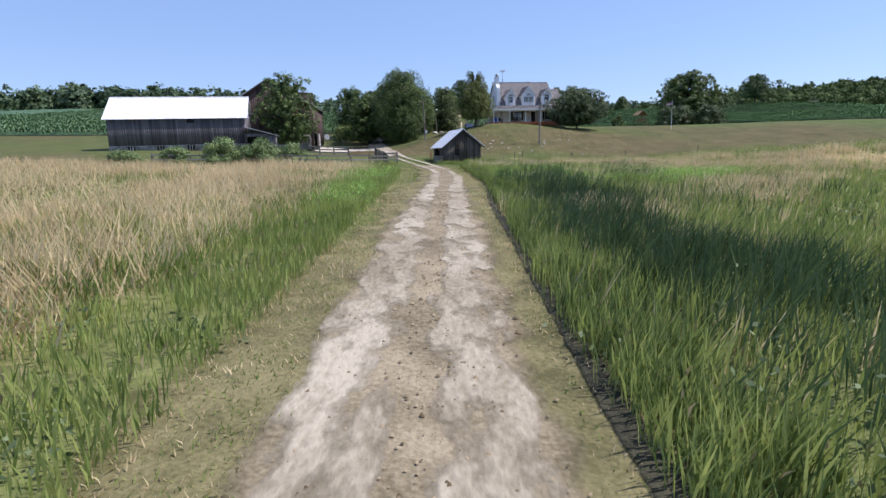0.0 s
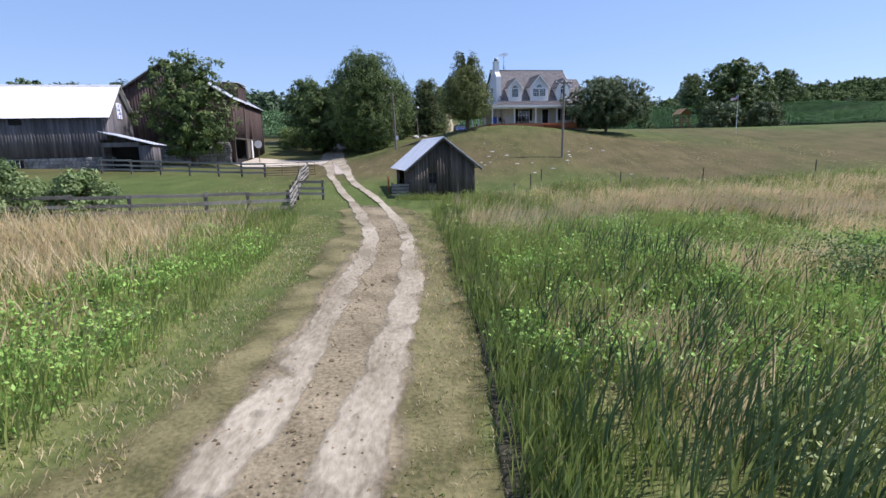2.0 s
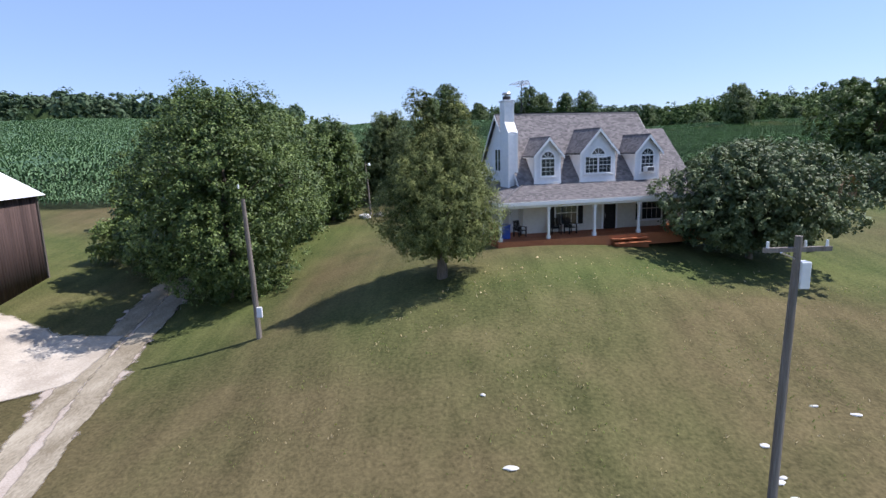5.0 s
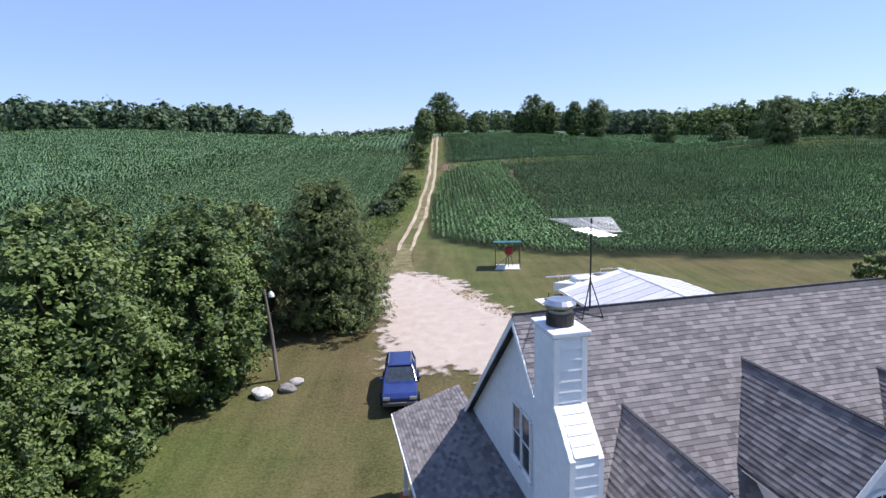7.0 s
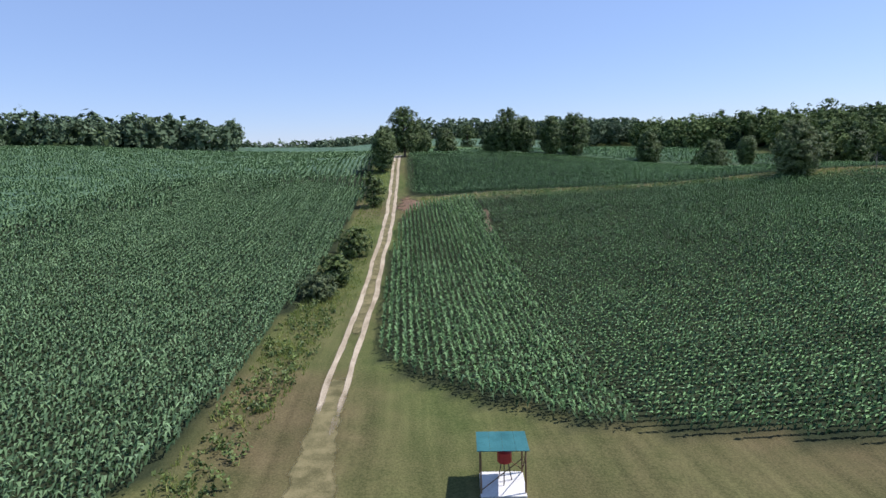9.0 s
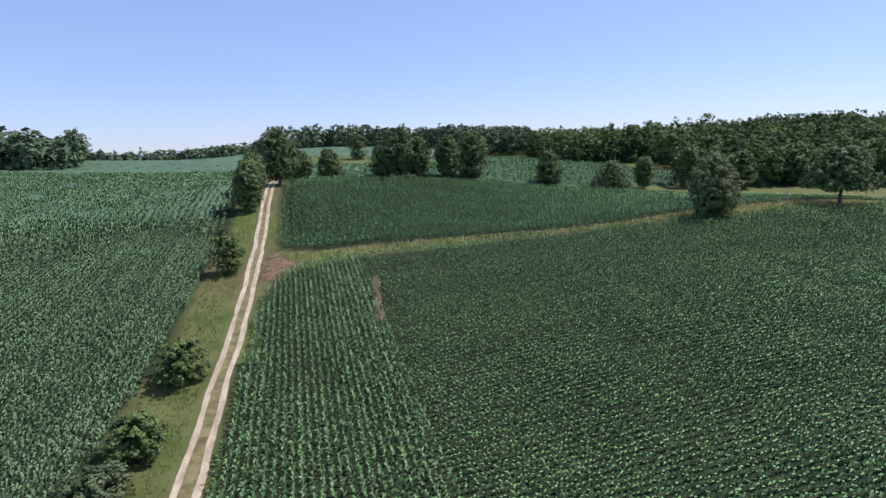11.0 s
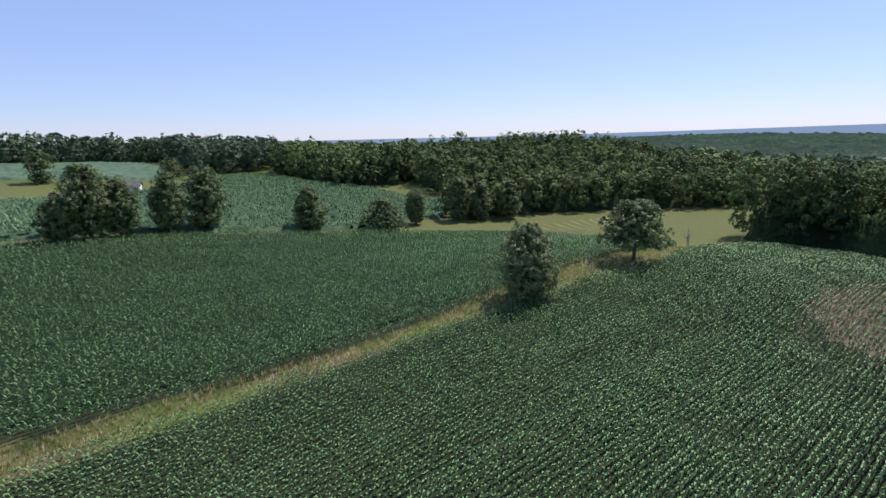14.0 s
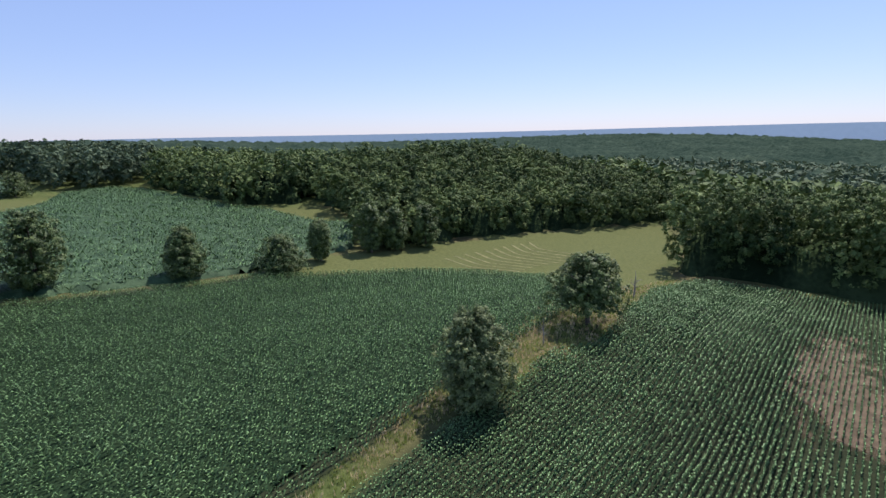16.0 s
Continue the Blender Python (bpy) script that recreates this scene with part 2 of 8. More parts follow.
M["chrome"] = material("aluminium", (0.6, 0.6, 0.62), (0.78, 0.78, 0.8), 0.5, 0.3, 0.02, metal=0.9)
M["iron"] = material("dark_iron", (0.02, 0.02, 0.022), (0.06, 0.055, 0.05), 0.3, 0.6, 0.2, metal=0.4)
M["rust"] = material("rusty_red_steel", (0.16, 0.035, 0.015), (0.36, 0.1, 0.045), 0.3, 0.75, 0.3, per_object=0.2)
M["boat"] = material("white_gelcoat", (0.76, 0.76, 0.75), (0.85, 0.85, 0.84), 2.0, 0.25, 0.02, spec=0.6)
M["green_metal"] = material("green_ribbed_metal", (0.2, 0.22, 0.13), (0.32, 0.34, 0.22), 1.5, 0.5, 0.05, metal=0.2)
M["teal"] = material("teal_roof_sheet", (0.013, 0.085, 0.09), (0.035, 0.145, 0.15), 0.8, 0.7, 0.1)
M["brown_post"] = material("brown_post_wood", (0.13, 0.08, 0.04), (0.27, 0.18, 0.1), 0.3, 0.85, 0.4, stretch=(3, 3, 0.2))
M["concrete"] = material("concrete", (0.5, 0.49, 0.46), (0.66, 0.65, 0.62), 1.0, 0.9, 0.3)
M["blue"] = material("blue_plastic", (0.015, 0.05, 0.26), (0.03, 0.08, 0.36), 0.5, 0.4, 0.05)
M["quilt"] = material("painted_blue_panel", (0.1, 0.12, 0.4), (0.16, 0.18, 0.5), 0.5, 0.6, 0.05)
M["red"] = material("red_paint", (0.35, 0.03, 0.03), (0.5, 0.06, 0.05), 0.5, 0.5, 0.05)
# distance haze is put into the ridge's blue colour and its own glow
M["far_ridge"] = material("haze_painted_ridge", (0.16, 0.2, 0.28), (0.2, 0.24, 0.32), 300.0, 1.0, 0, world_space=True)
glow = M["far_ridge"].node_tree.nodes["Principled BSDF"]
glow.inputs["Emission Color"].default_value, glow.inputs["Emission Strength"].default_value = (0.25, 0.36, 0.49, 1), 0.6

# ---- the lie of the land: broad swells and hollows (x, y, reach, height) ----
HILLS_FARM = [(0, 20, 40, -0.08), (0, 66, 22, -0.42), (-40, 85, 40, 0.85), (-12, 104, 16, -1.51), (12, 104, 18, 0.80), (35, 108, 25, -0.13), (70, 95, 35, 4.69), (20, 132, 25, 2.37), (-25, 145, 35, 0.96), (5, 165, 25, -0.16), (60, 155, 40, 0.52), (18, 84, 14, -1.61), (8, 96, 11, 3.77), (-30, 78, 16, 0.32), (-5, 92, 9, -0.77), (50, 62, 22, -2.11)]
HILLS_FIELDS = [(10, 205, 25, -1.64), (-60, 200, 50, 5.66), (60, 205, 35, 3.23), (120, 180, 50, 2.49), (10, 245, 30, 1.93), (70, 250, 35, 3.16), (130, 245, 35, 9.49), (0, 300, 40, 6.23), (60, 320, 50, 4.09), (130, 335, 50, 2.35), (-80, 300, 60, -0.27), (180, 270, 60, 0.23), (118, 225, 22, -4.50), (8, 268, 16, -2.60)]
HILLS_AROUND = [(110, 610, 80, 9.0), (310, 560, 105, 14.0), (360, 360, 90, 9.0), (-180, 320, 90, 11.22), (230, 330, 80, 2.56), (0, 420, 90, 8.27), (130, 430, 90, 10.17), (-150, 430, 100, 10.78), (-130, 170, 70, -1.95), (230, 180, 80, 11.89), (-260, 150, 90, 8.74), (300, 420, 90, 3.57), (130, 70, 40, 1.61)]
HILLS_FAR = [(45, 330, 38, 1.89), (80, 350, 35, 0.59), (110, 345, 28, -1.87), (145, 342, 35, -0.49), (178, 340, 32, -1.49), (102, 250, 16, 0.43), (210, 255, 30, 1.14), (178, 430, 30, -0.08), (20, 325, 28, -0.18), (125, 290, 35, -0.25), (60, 290, 40, -0.54), (110, 660, 70, 7.44), (220, 680, 70, 10.12), (340, 400, 50, 12.58), (260, 435, 35, 4.61), (190, 570, 45, -1.15), (140, 580, 40, -2.86), (270, 310, 35, -0.94), (20, 660, 60, 11.12), (-20, 500, 50, 3.04), (-100, 540, 60, 4.58), (-20, 600, 50, 5.80), (-190, 560, 70, 9.03), (-90, 450, 40, -3.44), (1900, 900, 560, 40.0), (600, 1900, 560, 38.0)]
SWELLS = np.array(HILLS_FARM + HILLS_FIELDS + HILLS_AROUND + HILLS_FAR)


def rise(x, y):
    """The long slope of the whole farm, levelling out far away."""
    return 0.0234 * 900 * np.tanh(np.asarray(y, float) / 900) - 0.0308 * 900 * np.tanh(np.asarray(x, float) / 900)


def height(x, y):
    x, y = np.asarray(x, float), np.asarray(y, float)
    z = rise(x, y) + np.zeros(np.broadcast(x, y).shape)
    for cx, cy, s, h in SWELLS:
        z = z + h * np.exp(-((x - cx) ** 2 + (y - cy) ** 2) / (2 * s * s))
    return z


def zat(x, y):
    return float(height(x, y))


def inside(px, py, poly):
    """Which of the places lie in the polygon."""
    px, py = np.asarray(px), np.asarray(py)
    ok, j = np.zeros(px.shape, bool), len(poly) - 1
    for i in range(len(poly)):
        (xi, yi), (xj, yj) = poly[i], poly[j]
        ok ^= ((yi > py) != (yj > py)) & (px < (xj - xi) * (py - yi) / (yj - yi + 1e-12) + xi)
        j = i
    return ok


def soft_noise(x, y, size, seed=0):
    """Cheap smooth noise, about -1 to 1."""
    r = np.random.RandomState(seed)
    z = np.zeros(np.shape(x))
    for k in range(6):
        a, p, q = r.uniform(0, 6.28), r.uniform(0, 6.28), r.uniform(0.6, 1.7) / size * 3
        z += np.sin((np.cos(a) * x + np.sin(a) * y) * q + p)
    return z / 3


# ---- mesh helpers ----
def sheet(name, verts, faces, mat, parent=None, label="", **floats):
    """A mesh from arrays of places and of faces with one corner count, with float attributes."""
    me = bpy.data.meshes.new(name)
    verts, faces = np.asarray(verts, np.float32), np.asarray(faces, np.int32)
    k = faces.shape[1]
    me.vertices.add(len(verts))
    me.vertices.foreach_set("co", verts.ravel())
    me.loops.add(faces.size)
    me.loops.foreach_set("vertex_index", faces.ravel())
    me.polygons.add(len(faces))
    me.polygons.foreach_set("loop_start", np.arange(0, faces.size, k, dtype=np.int32))
    me.polygons.foreach_set("loop_total", np.full(len(faces), k, np.int32))
    for key, val in floats.items():
        me.attributes.new(key, "FLOAT", "POINT").data.foreach_set("value", np.asarray(val, np.float32))
    me.update(calc_edges=True)
    me.materials.append(mat)
    ob = new(name, me)
    ob.parent = parent
    if label:
        ob["label"] = label
    return ob


def part(name, bm, mat, parent, label=""):
    me = bpy.data.meshes.new(name)
    bm.normal_update()
    bm.to_mesh(me)
    bm.free()
    me.materials.append(mat)
    ob = new(name, me)
    ob.parent = parent
    if label:
        ob["label"] = label
    return ob


def thing(name, m, label, category, group="", kind=""):
    ob = new(name)
    ob.matrix_basis = m
    ob.empty_display_size = 0.2
    return tagged(ob, label, category, group, kind)


def add_box(bm, x0, x1, y0, y1, z0, z1, m=None):
    vs = [bm.verts.new(Vector((x, y, z)) if m is None else m @ Vector((x, y, z))) for z in (z0, z1) for x, y in ((x0, y0), (x1, y0), (x1, y1), (x0, y1))]
    for f in ((3, 2, 1, 0), (4, 5, 6, 7), (0, 1, 5, 4), (1, 2, 6, 5), (2, 3, 7, 6), (3, 0, 4, 7)):
        bm.faces.new([vs[i] for i in f])
    return bm


def box(x0, x1, y0, y1, z0, z1, m=None):
    return add_box(bmesh.new(), x0, x1, y0, y1, z0, z1, m)


def soft_box(x0, x1, y0, y1, z0, z1, r=0.03, seg=2):
    bm = box(x0, x1, y0, y1, z0, z1)
    bmesh.ops.bevel(bm, geom=bm.edges[:], offset=r, segments=seg, affect="EDGES", profile=0.6)
    return bm


def slab(pts, thick, bm=None):
    """A flat outline given a thickness along a vector."""
    bm = bm or bmesh.new()
    a = [bm.verts.new(p) for p in pts]
    b = [bm.verts.new(Vector(p) + Vector(thick)) for p in pts]
    bm.faces.new(a[::-1])
    bm.faces.new(b)
    for i in range(len(pts)):
        j = (i + 1) % len(pts)
        bm.faces.new((a[i], a[j], b[j], b[i]))
    bmesh.ops.recalc_face_normals(bm, faces=bm.faces[:])
    return bm


def tube(pts, radii, sides=8, bm=None):
    """A round bar through places, with a radius at each."""
    bm = bm or bmesh.new()
    rings = []
    for i, p in enumerate(pts):
        d = (Vector(pts[min(i + 1, len(pts) - 1)]) - Vector(pts[max(i - 1, 0)])).normalized()
        u = d.cross(Vector((0.31, 0.95, 0.05))).normalized()
        v = d.cross(u)
        rings.append([bm.verts.new(Vector(p) + (u * math.cos(6.2832 * k / sides) + v * math.sin(6.2832 * k / sides)) * radii[i]) for k in range(sides)])
    for a, b in zip(rings, rings[1:]):
        for k in range(sides):
            bm.faces.new((a[k], a[(k + 1) % sides], b[(k + 1) % sides], b[k]))
    bm.faces.new(rings[0][::-1])
    bm.faces.new(rings[-1])
    return bm


def standing(x, y, turn=0, sink=0.0):
    return pose(x, y, zat(x, y) - sink, 0, 0, turn)


# ---- outlines on the plan ----
ROAD = [(-0.2, -40), (-0.35, 0), (-0.35, 12), (-0.2, 25), (0.05, 36), (0.2, 43), (0.15, 48), (-0.2, 52), (-1.0, 56), (-2.3, 61.5), (-4.7, 69.5), (-7.0, 78.6), (-8.7, 87), (-11, 95.8), (-13, 107), (-14.6, 118), (-13.5, 128), (-8, 138), (0, 143)]
FIELD_ROAD = [(4.2, 150), (3.9, 160), (4.0, 170), (4.3, 180), (5.1, 195), (5.5, 210), (6.4, 223), (7.0, 237), (7.1, 265), (7.7, 298), (8.2, 330), (9.5, 360)]
LEFT_CORN = [(-4.5, 182), (-3.4, 197), (-1.2, 225), (-0.3, 245), (0.3, 280), (1.2, 330), (6, 430), (12, 640), (-60, 605), (-160, 570), (-330, 430), (-330, 150), (-120, 138), (-40, 136), (-20, 140), (-12, 145), (-7, 152), (-5, 160), (-4.4, 172)]
RIGHT_CORN = [(6.6, 178), (9, 172), (14.5, 166), (20.7, 161), (29.8, 158), (45.4, 155), (75, 152), (120, 150), (196, 165), (204, 200), (196, 246), (178, 250.5), (150, 247.5), (132, 245), (122, 249.5), (111, 248.5), (104, 249.5), (80, 249.3), (57, 250.5), (40, 251), (22, 250), (14, 246.5), (11, 241), (9.2, 232), (8.0, 215), (7.4, 200)]
FAR_CORN = [(10.6, 268), (12, 262), (17, 258.5), (33, 256.8), (48, 254.8), (64, 253.8), (86, 253.8), (100, 255), (118, 255.8), (131, 255.8), (150, 255), (168, 255), (177, 260), (177, 282), (173, 299), (165, 315), (150, 324), (137, 333), (125, 339), (106, 341), (83, 341.5), (60, 343), (30, 346), (13, 347), (11.5, 310)]
HILL_CORN = [(14, 356), (40, 350), (62, 347), (84, 345.5), (107, 345), (128, 344), (140, 347), (158, 349), (170, 351), (180, 360), (188, 369), (196, 380), (187, 388), (184, 398), (186, 424), (179, 436), (182, 478), (190, 540), (190, 560), (176, 576), (148, 566), (128, 520), (101, 487), (84, 470), (60, 462), (14, 460)]
HAY = [(126, 341), (137, 334.5), (150, 325.5), (166, 316), (175, 299), (179, 282), (179, 262), (176, 252), (195, 250), (214, 259), (237, 265), (300, 283), (304, 288), (266, 307), (239, 319), (206, 332), (181, 339), (166, 345), (158, 347.5), (140, 346)]
GREEN_PATCH = [(186, 424), (184, 398), (187, 388), (200, 382), (208, 411), (205, 425), (192, 430)]
TAN_FIELD = [(20, 462), (60, 464), (84, 472), (101, 489), (128, 522), (146, 568), (120, 556), (94, 562), (40, 545)]
HIGH_CORN = [(14, 575), (94, 566), (120, 560), (140, 600), (138, 640), (109, 652), (40, 640), (14, 640)]
MEADOW_R = [(2.3, -20), (2.2, 12), (2.9, 37), (2.2, 51), (1.6, 58), (3.0, 61.5), (5.5, 64.3), (8.5, 66.7), (10.9, 71), (13.3, 74.3), (24.6, 75.5), (45, 75), (95, 72), (95, -20)]
MEADOW_L = [(-3.1, -20), (-3.3, 12), (-3.4, 30), (-3.6, 45), (-4.6, 54), (-5.6, 55.9), (-12.2, 53.2), (-26, 49), (-95, 52), (-95, -20)]
GRAVEL = [(4.8, 129.5), (8, 128.5), (12, 127), (16.5, 126.5), (15.8, 131), (14.4, 135.5), (12.5, 141), (10.5, 147), (9.0, 150), (7.2, 151.6), (5.2, 153.2), (3.6, 152), (2.6, 148.5), (2.3, 144), (3.0, 139), (4.2, 134)]
APRON = [(-22.3, 94.2), (-19.8, 90.3), (-15.5, 92.5), (-11.5, 95), (-12, 100.5), (-16, 101.2), (-21, 104.2), (-23.3, 105)]


# ---- ground: one sheet to the horizon ----
def spread(lo, hi, step, far, grow):
    a = list(np.arange(lo, hi + 0.01, step))
    s, p = step, hi
    while p < far:
        s *= grow
        p += s
        a.append(p)
    s, p, left = step, lo, []
    while p > -far:
        s *= grow
        p -= s
        left.append(p)
    return np.array(left[::-1] + a)


gx, gy = spread(-60, 215, 2.0, 4600, 1.1), spread(-25, 350, 2.0, 4600, 1.1)
GX, GY = np.meshgrid(gx, gy)
GZ = height(GX, GY) - 6.0 * np.clip((np.hypot(GX - 60, GY - 200) - 500) / 1500, 0, 1) - 45.0 * np.clip((np.hypot(GX - 60, GY - 200) - 1100) / 1000, 0, 1)
nx, ny = len(gx), len(gy)
idx = np.arange(nx * ny).reshape(ny, nx)
quads = np.stack([idx[:-1, :-1], idx[:-1, 1:], idx[1:, 1:], idx[1:, :-1]], -1).reshape(-1, 4)
fx, fy = GX.ravel(), GY.ravel()
is_field = inside(fx, fy, LEFT_CORN) | inside(fx, fy, RIGHT_CORN) | inside(fx, fy, FAR_CORN) | inside(fx, fy, HILL_CORN)
is_meadow = inside(fx, fy, MEADOW_R) | inside(fx, fy, MEADOW_L)
is_hay = inside(fx, fy, HAY) | inside(fx, fy, GREEN_PATCH) | inside(fx, fy, TAN_FIELD)
dry = np.clip(0.45 + 0.35 * soft_noise(fx, fy, 14, 3) + 0.85 * np.exp(-((fx - 16) ** 2 / 1200 + (fy - 84) ** 2 / 62)) + 0.35 * np.exp(-((fx - 22) ** 2 / 1200 + (fy - 95) ** 2 / 60)) + 0.9 * np.exp(-((fx + 1.8) ** 2 / 10 + (fy - 104) ** 2 / 130)) + 0.25 * (fy > 124) * (fy < 172) - 0.7 * np.exp(-((fx - 17) ** 2 / 120 + (fy - 99.5 - 0.2 * (fx - 17)) ** 2 / 9)) - 0.5 * np.exp(-((fx + 14) ** 2 / 150 + (fy - 64) ** 2 / 110)) - 0.35 * np.exp(-((fx - 5) ** 2 / 400 + (fy - 68) ** 2 / 110)) - 0.2 * np.exp(-((fx - 22) ** 2 / 300 + (fy - 76) ** 2 / 14)), 0, 1) * np.where(np.hypot(fx - 60, fy - 200) > 260, 0.15, 1.0)


def tan_left(X, Y):
    return np.clip(0.3 + 0.9 * np.exp(-(((X + 11 + 0.08 * (Y - 20)) / 5.0) ** 2)) * (Y < 48) + 0.5 * np.exp(-(((Y - 47) / 5) ** 2)) + 0.38 * soft_noise(X, Y, 6, 8), 0, 1) * np.clip((-X - 5.5) / 2, 0, 1)


def tan_right(X, Y):
    return np.clip(0.2 + 1.0 * np.clip((X - 8) / 4, 0, 1) * np.exp(-(((Y - 62) / 7.5) ** 2)) + 0.35 * np.exp(-(((Y - 64) / 4) ** 2)) * (X > 20) + 0.75 * soft_noise(X, Y, 4, 11) - 0.25, 0, 1) * np.clip((Y - 9) / 10, 0.1, 1) * np.clip((74 - 0.25 * np.clip(22 - X, 0, 9) - Y) / 4, 0.15, 1)


def sedge_bed(X, Y):
    """How thick the reeds of the wet hollow stand."""
    off = X - 5.3 - 0.045 * Y - 0.7 * soft_noise(X, Y, 7, 21)
    return np.clip(1.35 * np.exp(-((off / 2.3) ** 4)) * np.clip((51 - Y) / 10, 0, 1) * np.clip(1.75 - Y / 26, 0.15, 1) * np.clip((Y - 5) / 7, 0.25, 1) * np.clip(0.8 + 0.45 * soft_noise(X, Y, 2.5, 5), 0, 1), 0, 1)


def ground_material():
    m = bpy.data.materials.new("grassy_ground")
    m.use_nodes = True
    n, l = m.node_tree.nodes, m.node_tree.links
    b = n["Principled BSDF"]
    b.inputs["Roughness"].default_value, b.inputs["Specular IOR Level"].default_value = 0.95, 0.1
    geo = n.new("ShaderNodeNewGeometry")

    def noise_tex(scale, detail=5):
        q = n.new("ShaderNodeTexNoise")
        q.inputs["Scale"].default_value, q.inputs["Detail"].default_value = scale, detail
        l.new(geo.outputs["Position"], q.inputs["Vector"])
        return q.outputs["Fac"]

    def ramp(src, *stops):
        r = n.new("ShaderNodeValToRGB")
        while len(r.color_ramp.elements) < len(stops):
            r.color_ramp.elements.new(0.5)
        for e, (p, c) in zip(r.color_ramp.elements, stops):
            e.position, e.color = p, (*c, 1)
        l.new(src, r.inputs[0])
        return r.outputs[0]

    def attr(name):
        a = n.new("ShaderNodeAttribute")
        a.attribute_name = name
        return a.outputs["Fac"]

    def mixed(f, a, b2):
        q = n.new("ShaderNodeMix")
        q.data_type = "RGBA"
        l.new(f, q.inputs[0])
        l.new(a, q.inputs[6])
        l.new(b2, q.inputs[7])
        return q.outputs[2]

    fine, mid = noise_tex(7.0, 8), noise_tex(0.35, 6)
    mixn = n.new("ShaderNodeMath")
    mixn.operation = "MULTIPLY_ADD"
    l.new(fine, mixn.inputs[0])
    mixn.inputs[1].default_value = 1.0
    half = n.new("ShaderNodeMath")
    half.operation = "MULTIPLY_ADD"
    l.new(mid, half.inputs[0])
    half.inputs[1].default_value, half.inputs[2].default_value = 0.6, -0.3
    l.new(half.outputs[0], mixn.inputs[2])
    mow = n.new("ShaderNodeMapping")
    mow.inputs["Scale"].default_value = (1.1, 0.09, 1)
    mow.inputs["Rotation"].default_value = (0, 0, radians(-14))
    l.new(geo.outputs["Position"], mow.inputs[0])
    swath = n.new("ShaderNodeTexNoise")
    swath.inputs["Scale"].default_value, swath.inputs["Detail"].default_value = 1.0, 3
    l.new(mow.outputs[0], swath.inputs["Vector"])
    streak = n.new("ShaderNodeMath")
    streak.operation = "MULTIPLY_ADD"
    l.new(swath.outputs["Fac"], streak.inputs[0])
    streak.inputs[1].default_value = 0.6
    l.new(mixn.outputs[0], streak.inputs[2])
    less = n.new("ShaderNodeMath")
    less.operation = "SUBTRACT"
    l.new(streak.outputs[0], less.inputs[0])
    less.inputs[1].default_value = 0.3
    f = less.outputs[0]
    green = ramp(f, (0.2, (0.04, 0.061, 0.016)), (0.8, (0.11, 0.137, 0.041)))
    brown = ramp(f, (0.2, (0.056, 0.046, 0.022)), (0.8, (0.138, 0.112, 0.055)))
    dryf = n.new("ShaderNodeMath")
    dryf.operation = "MULTIPLY_ADD"
    l.new(mid, dryf.inputs[0])
    dryf.inputs[1].default_value = 0.7
    sub = n.new("ShaderNodeMath")
    sub.operation = "SUBTRACT"
    l.new(attr("dry"), sub.inputs[0])
    sub.inputs[1].default_value = 0.4
    l.new(sub.outputs[0], dryf.inputs[2])
    dryf.use_clamp = True
    lawn = mixed(dryf.outputs[0], green, brown)
    under = ramp(f, (0.2, (0.075, 0.1, 0.03)), (0.8, (0.19, 0.2, 0.075)))
    # weedy soil, near black so the gaps between maize rows look shaded
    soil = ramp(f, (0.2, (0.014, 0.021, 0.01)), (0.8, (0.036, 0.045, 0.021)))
    hay = ramp(noise_tex(1.2), (0.2, (0.06, 0.08, 0.023)), (0.8, (0.13, 0.138, 0.048)))
    c = mixed(attr("meadow"), lawn, under)
    c = mixed(attr("tan"), c, ramp(f, (0.2, (0.17, 0.125, 0.06)), (0.8, (0.36, 0.28, 0.15))))
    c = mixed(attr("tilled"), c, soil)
    c = mixed(attr("mown"), c, hay)
    l.new(c, b.inputs["Base Color"])
    bp = n.new("ShaderNodeBump")
    bp.inputs["Strength"].default_value, bp.inputs["Distance"].default_value = 0.7, 0.06
    l.new(fine, bp.inputs["Height"])
    l.new(bp.outputs[0], b.inputs["Normal"])
    return m


# tilled also carries the dark soil to the wet ground under the reeds
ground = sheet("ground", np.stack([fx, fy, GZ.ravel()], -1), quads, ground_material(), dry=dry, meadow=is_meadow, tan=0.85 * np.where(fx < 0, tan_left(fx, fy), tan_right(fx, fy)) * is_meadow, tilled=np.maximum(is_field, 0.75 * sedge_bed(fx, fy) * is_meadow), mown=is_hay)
tagged(ground, "rolling farmland of mown lawn, meadow and tilled soil", "ground", kind="structure")


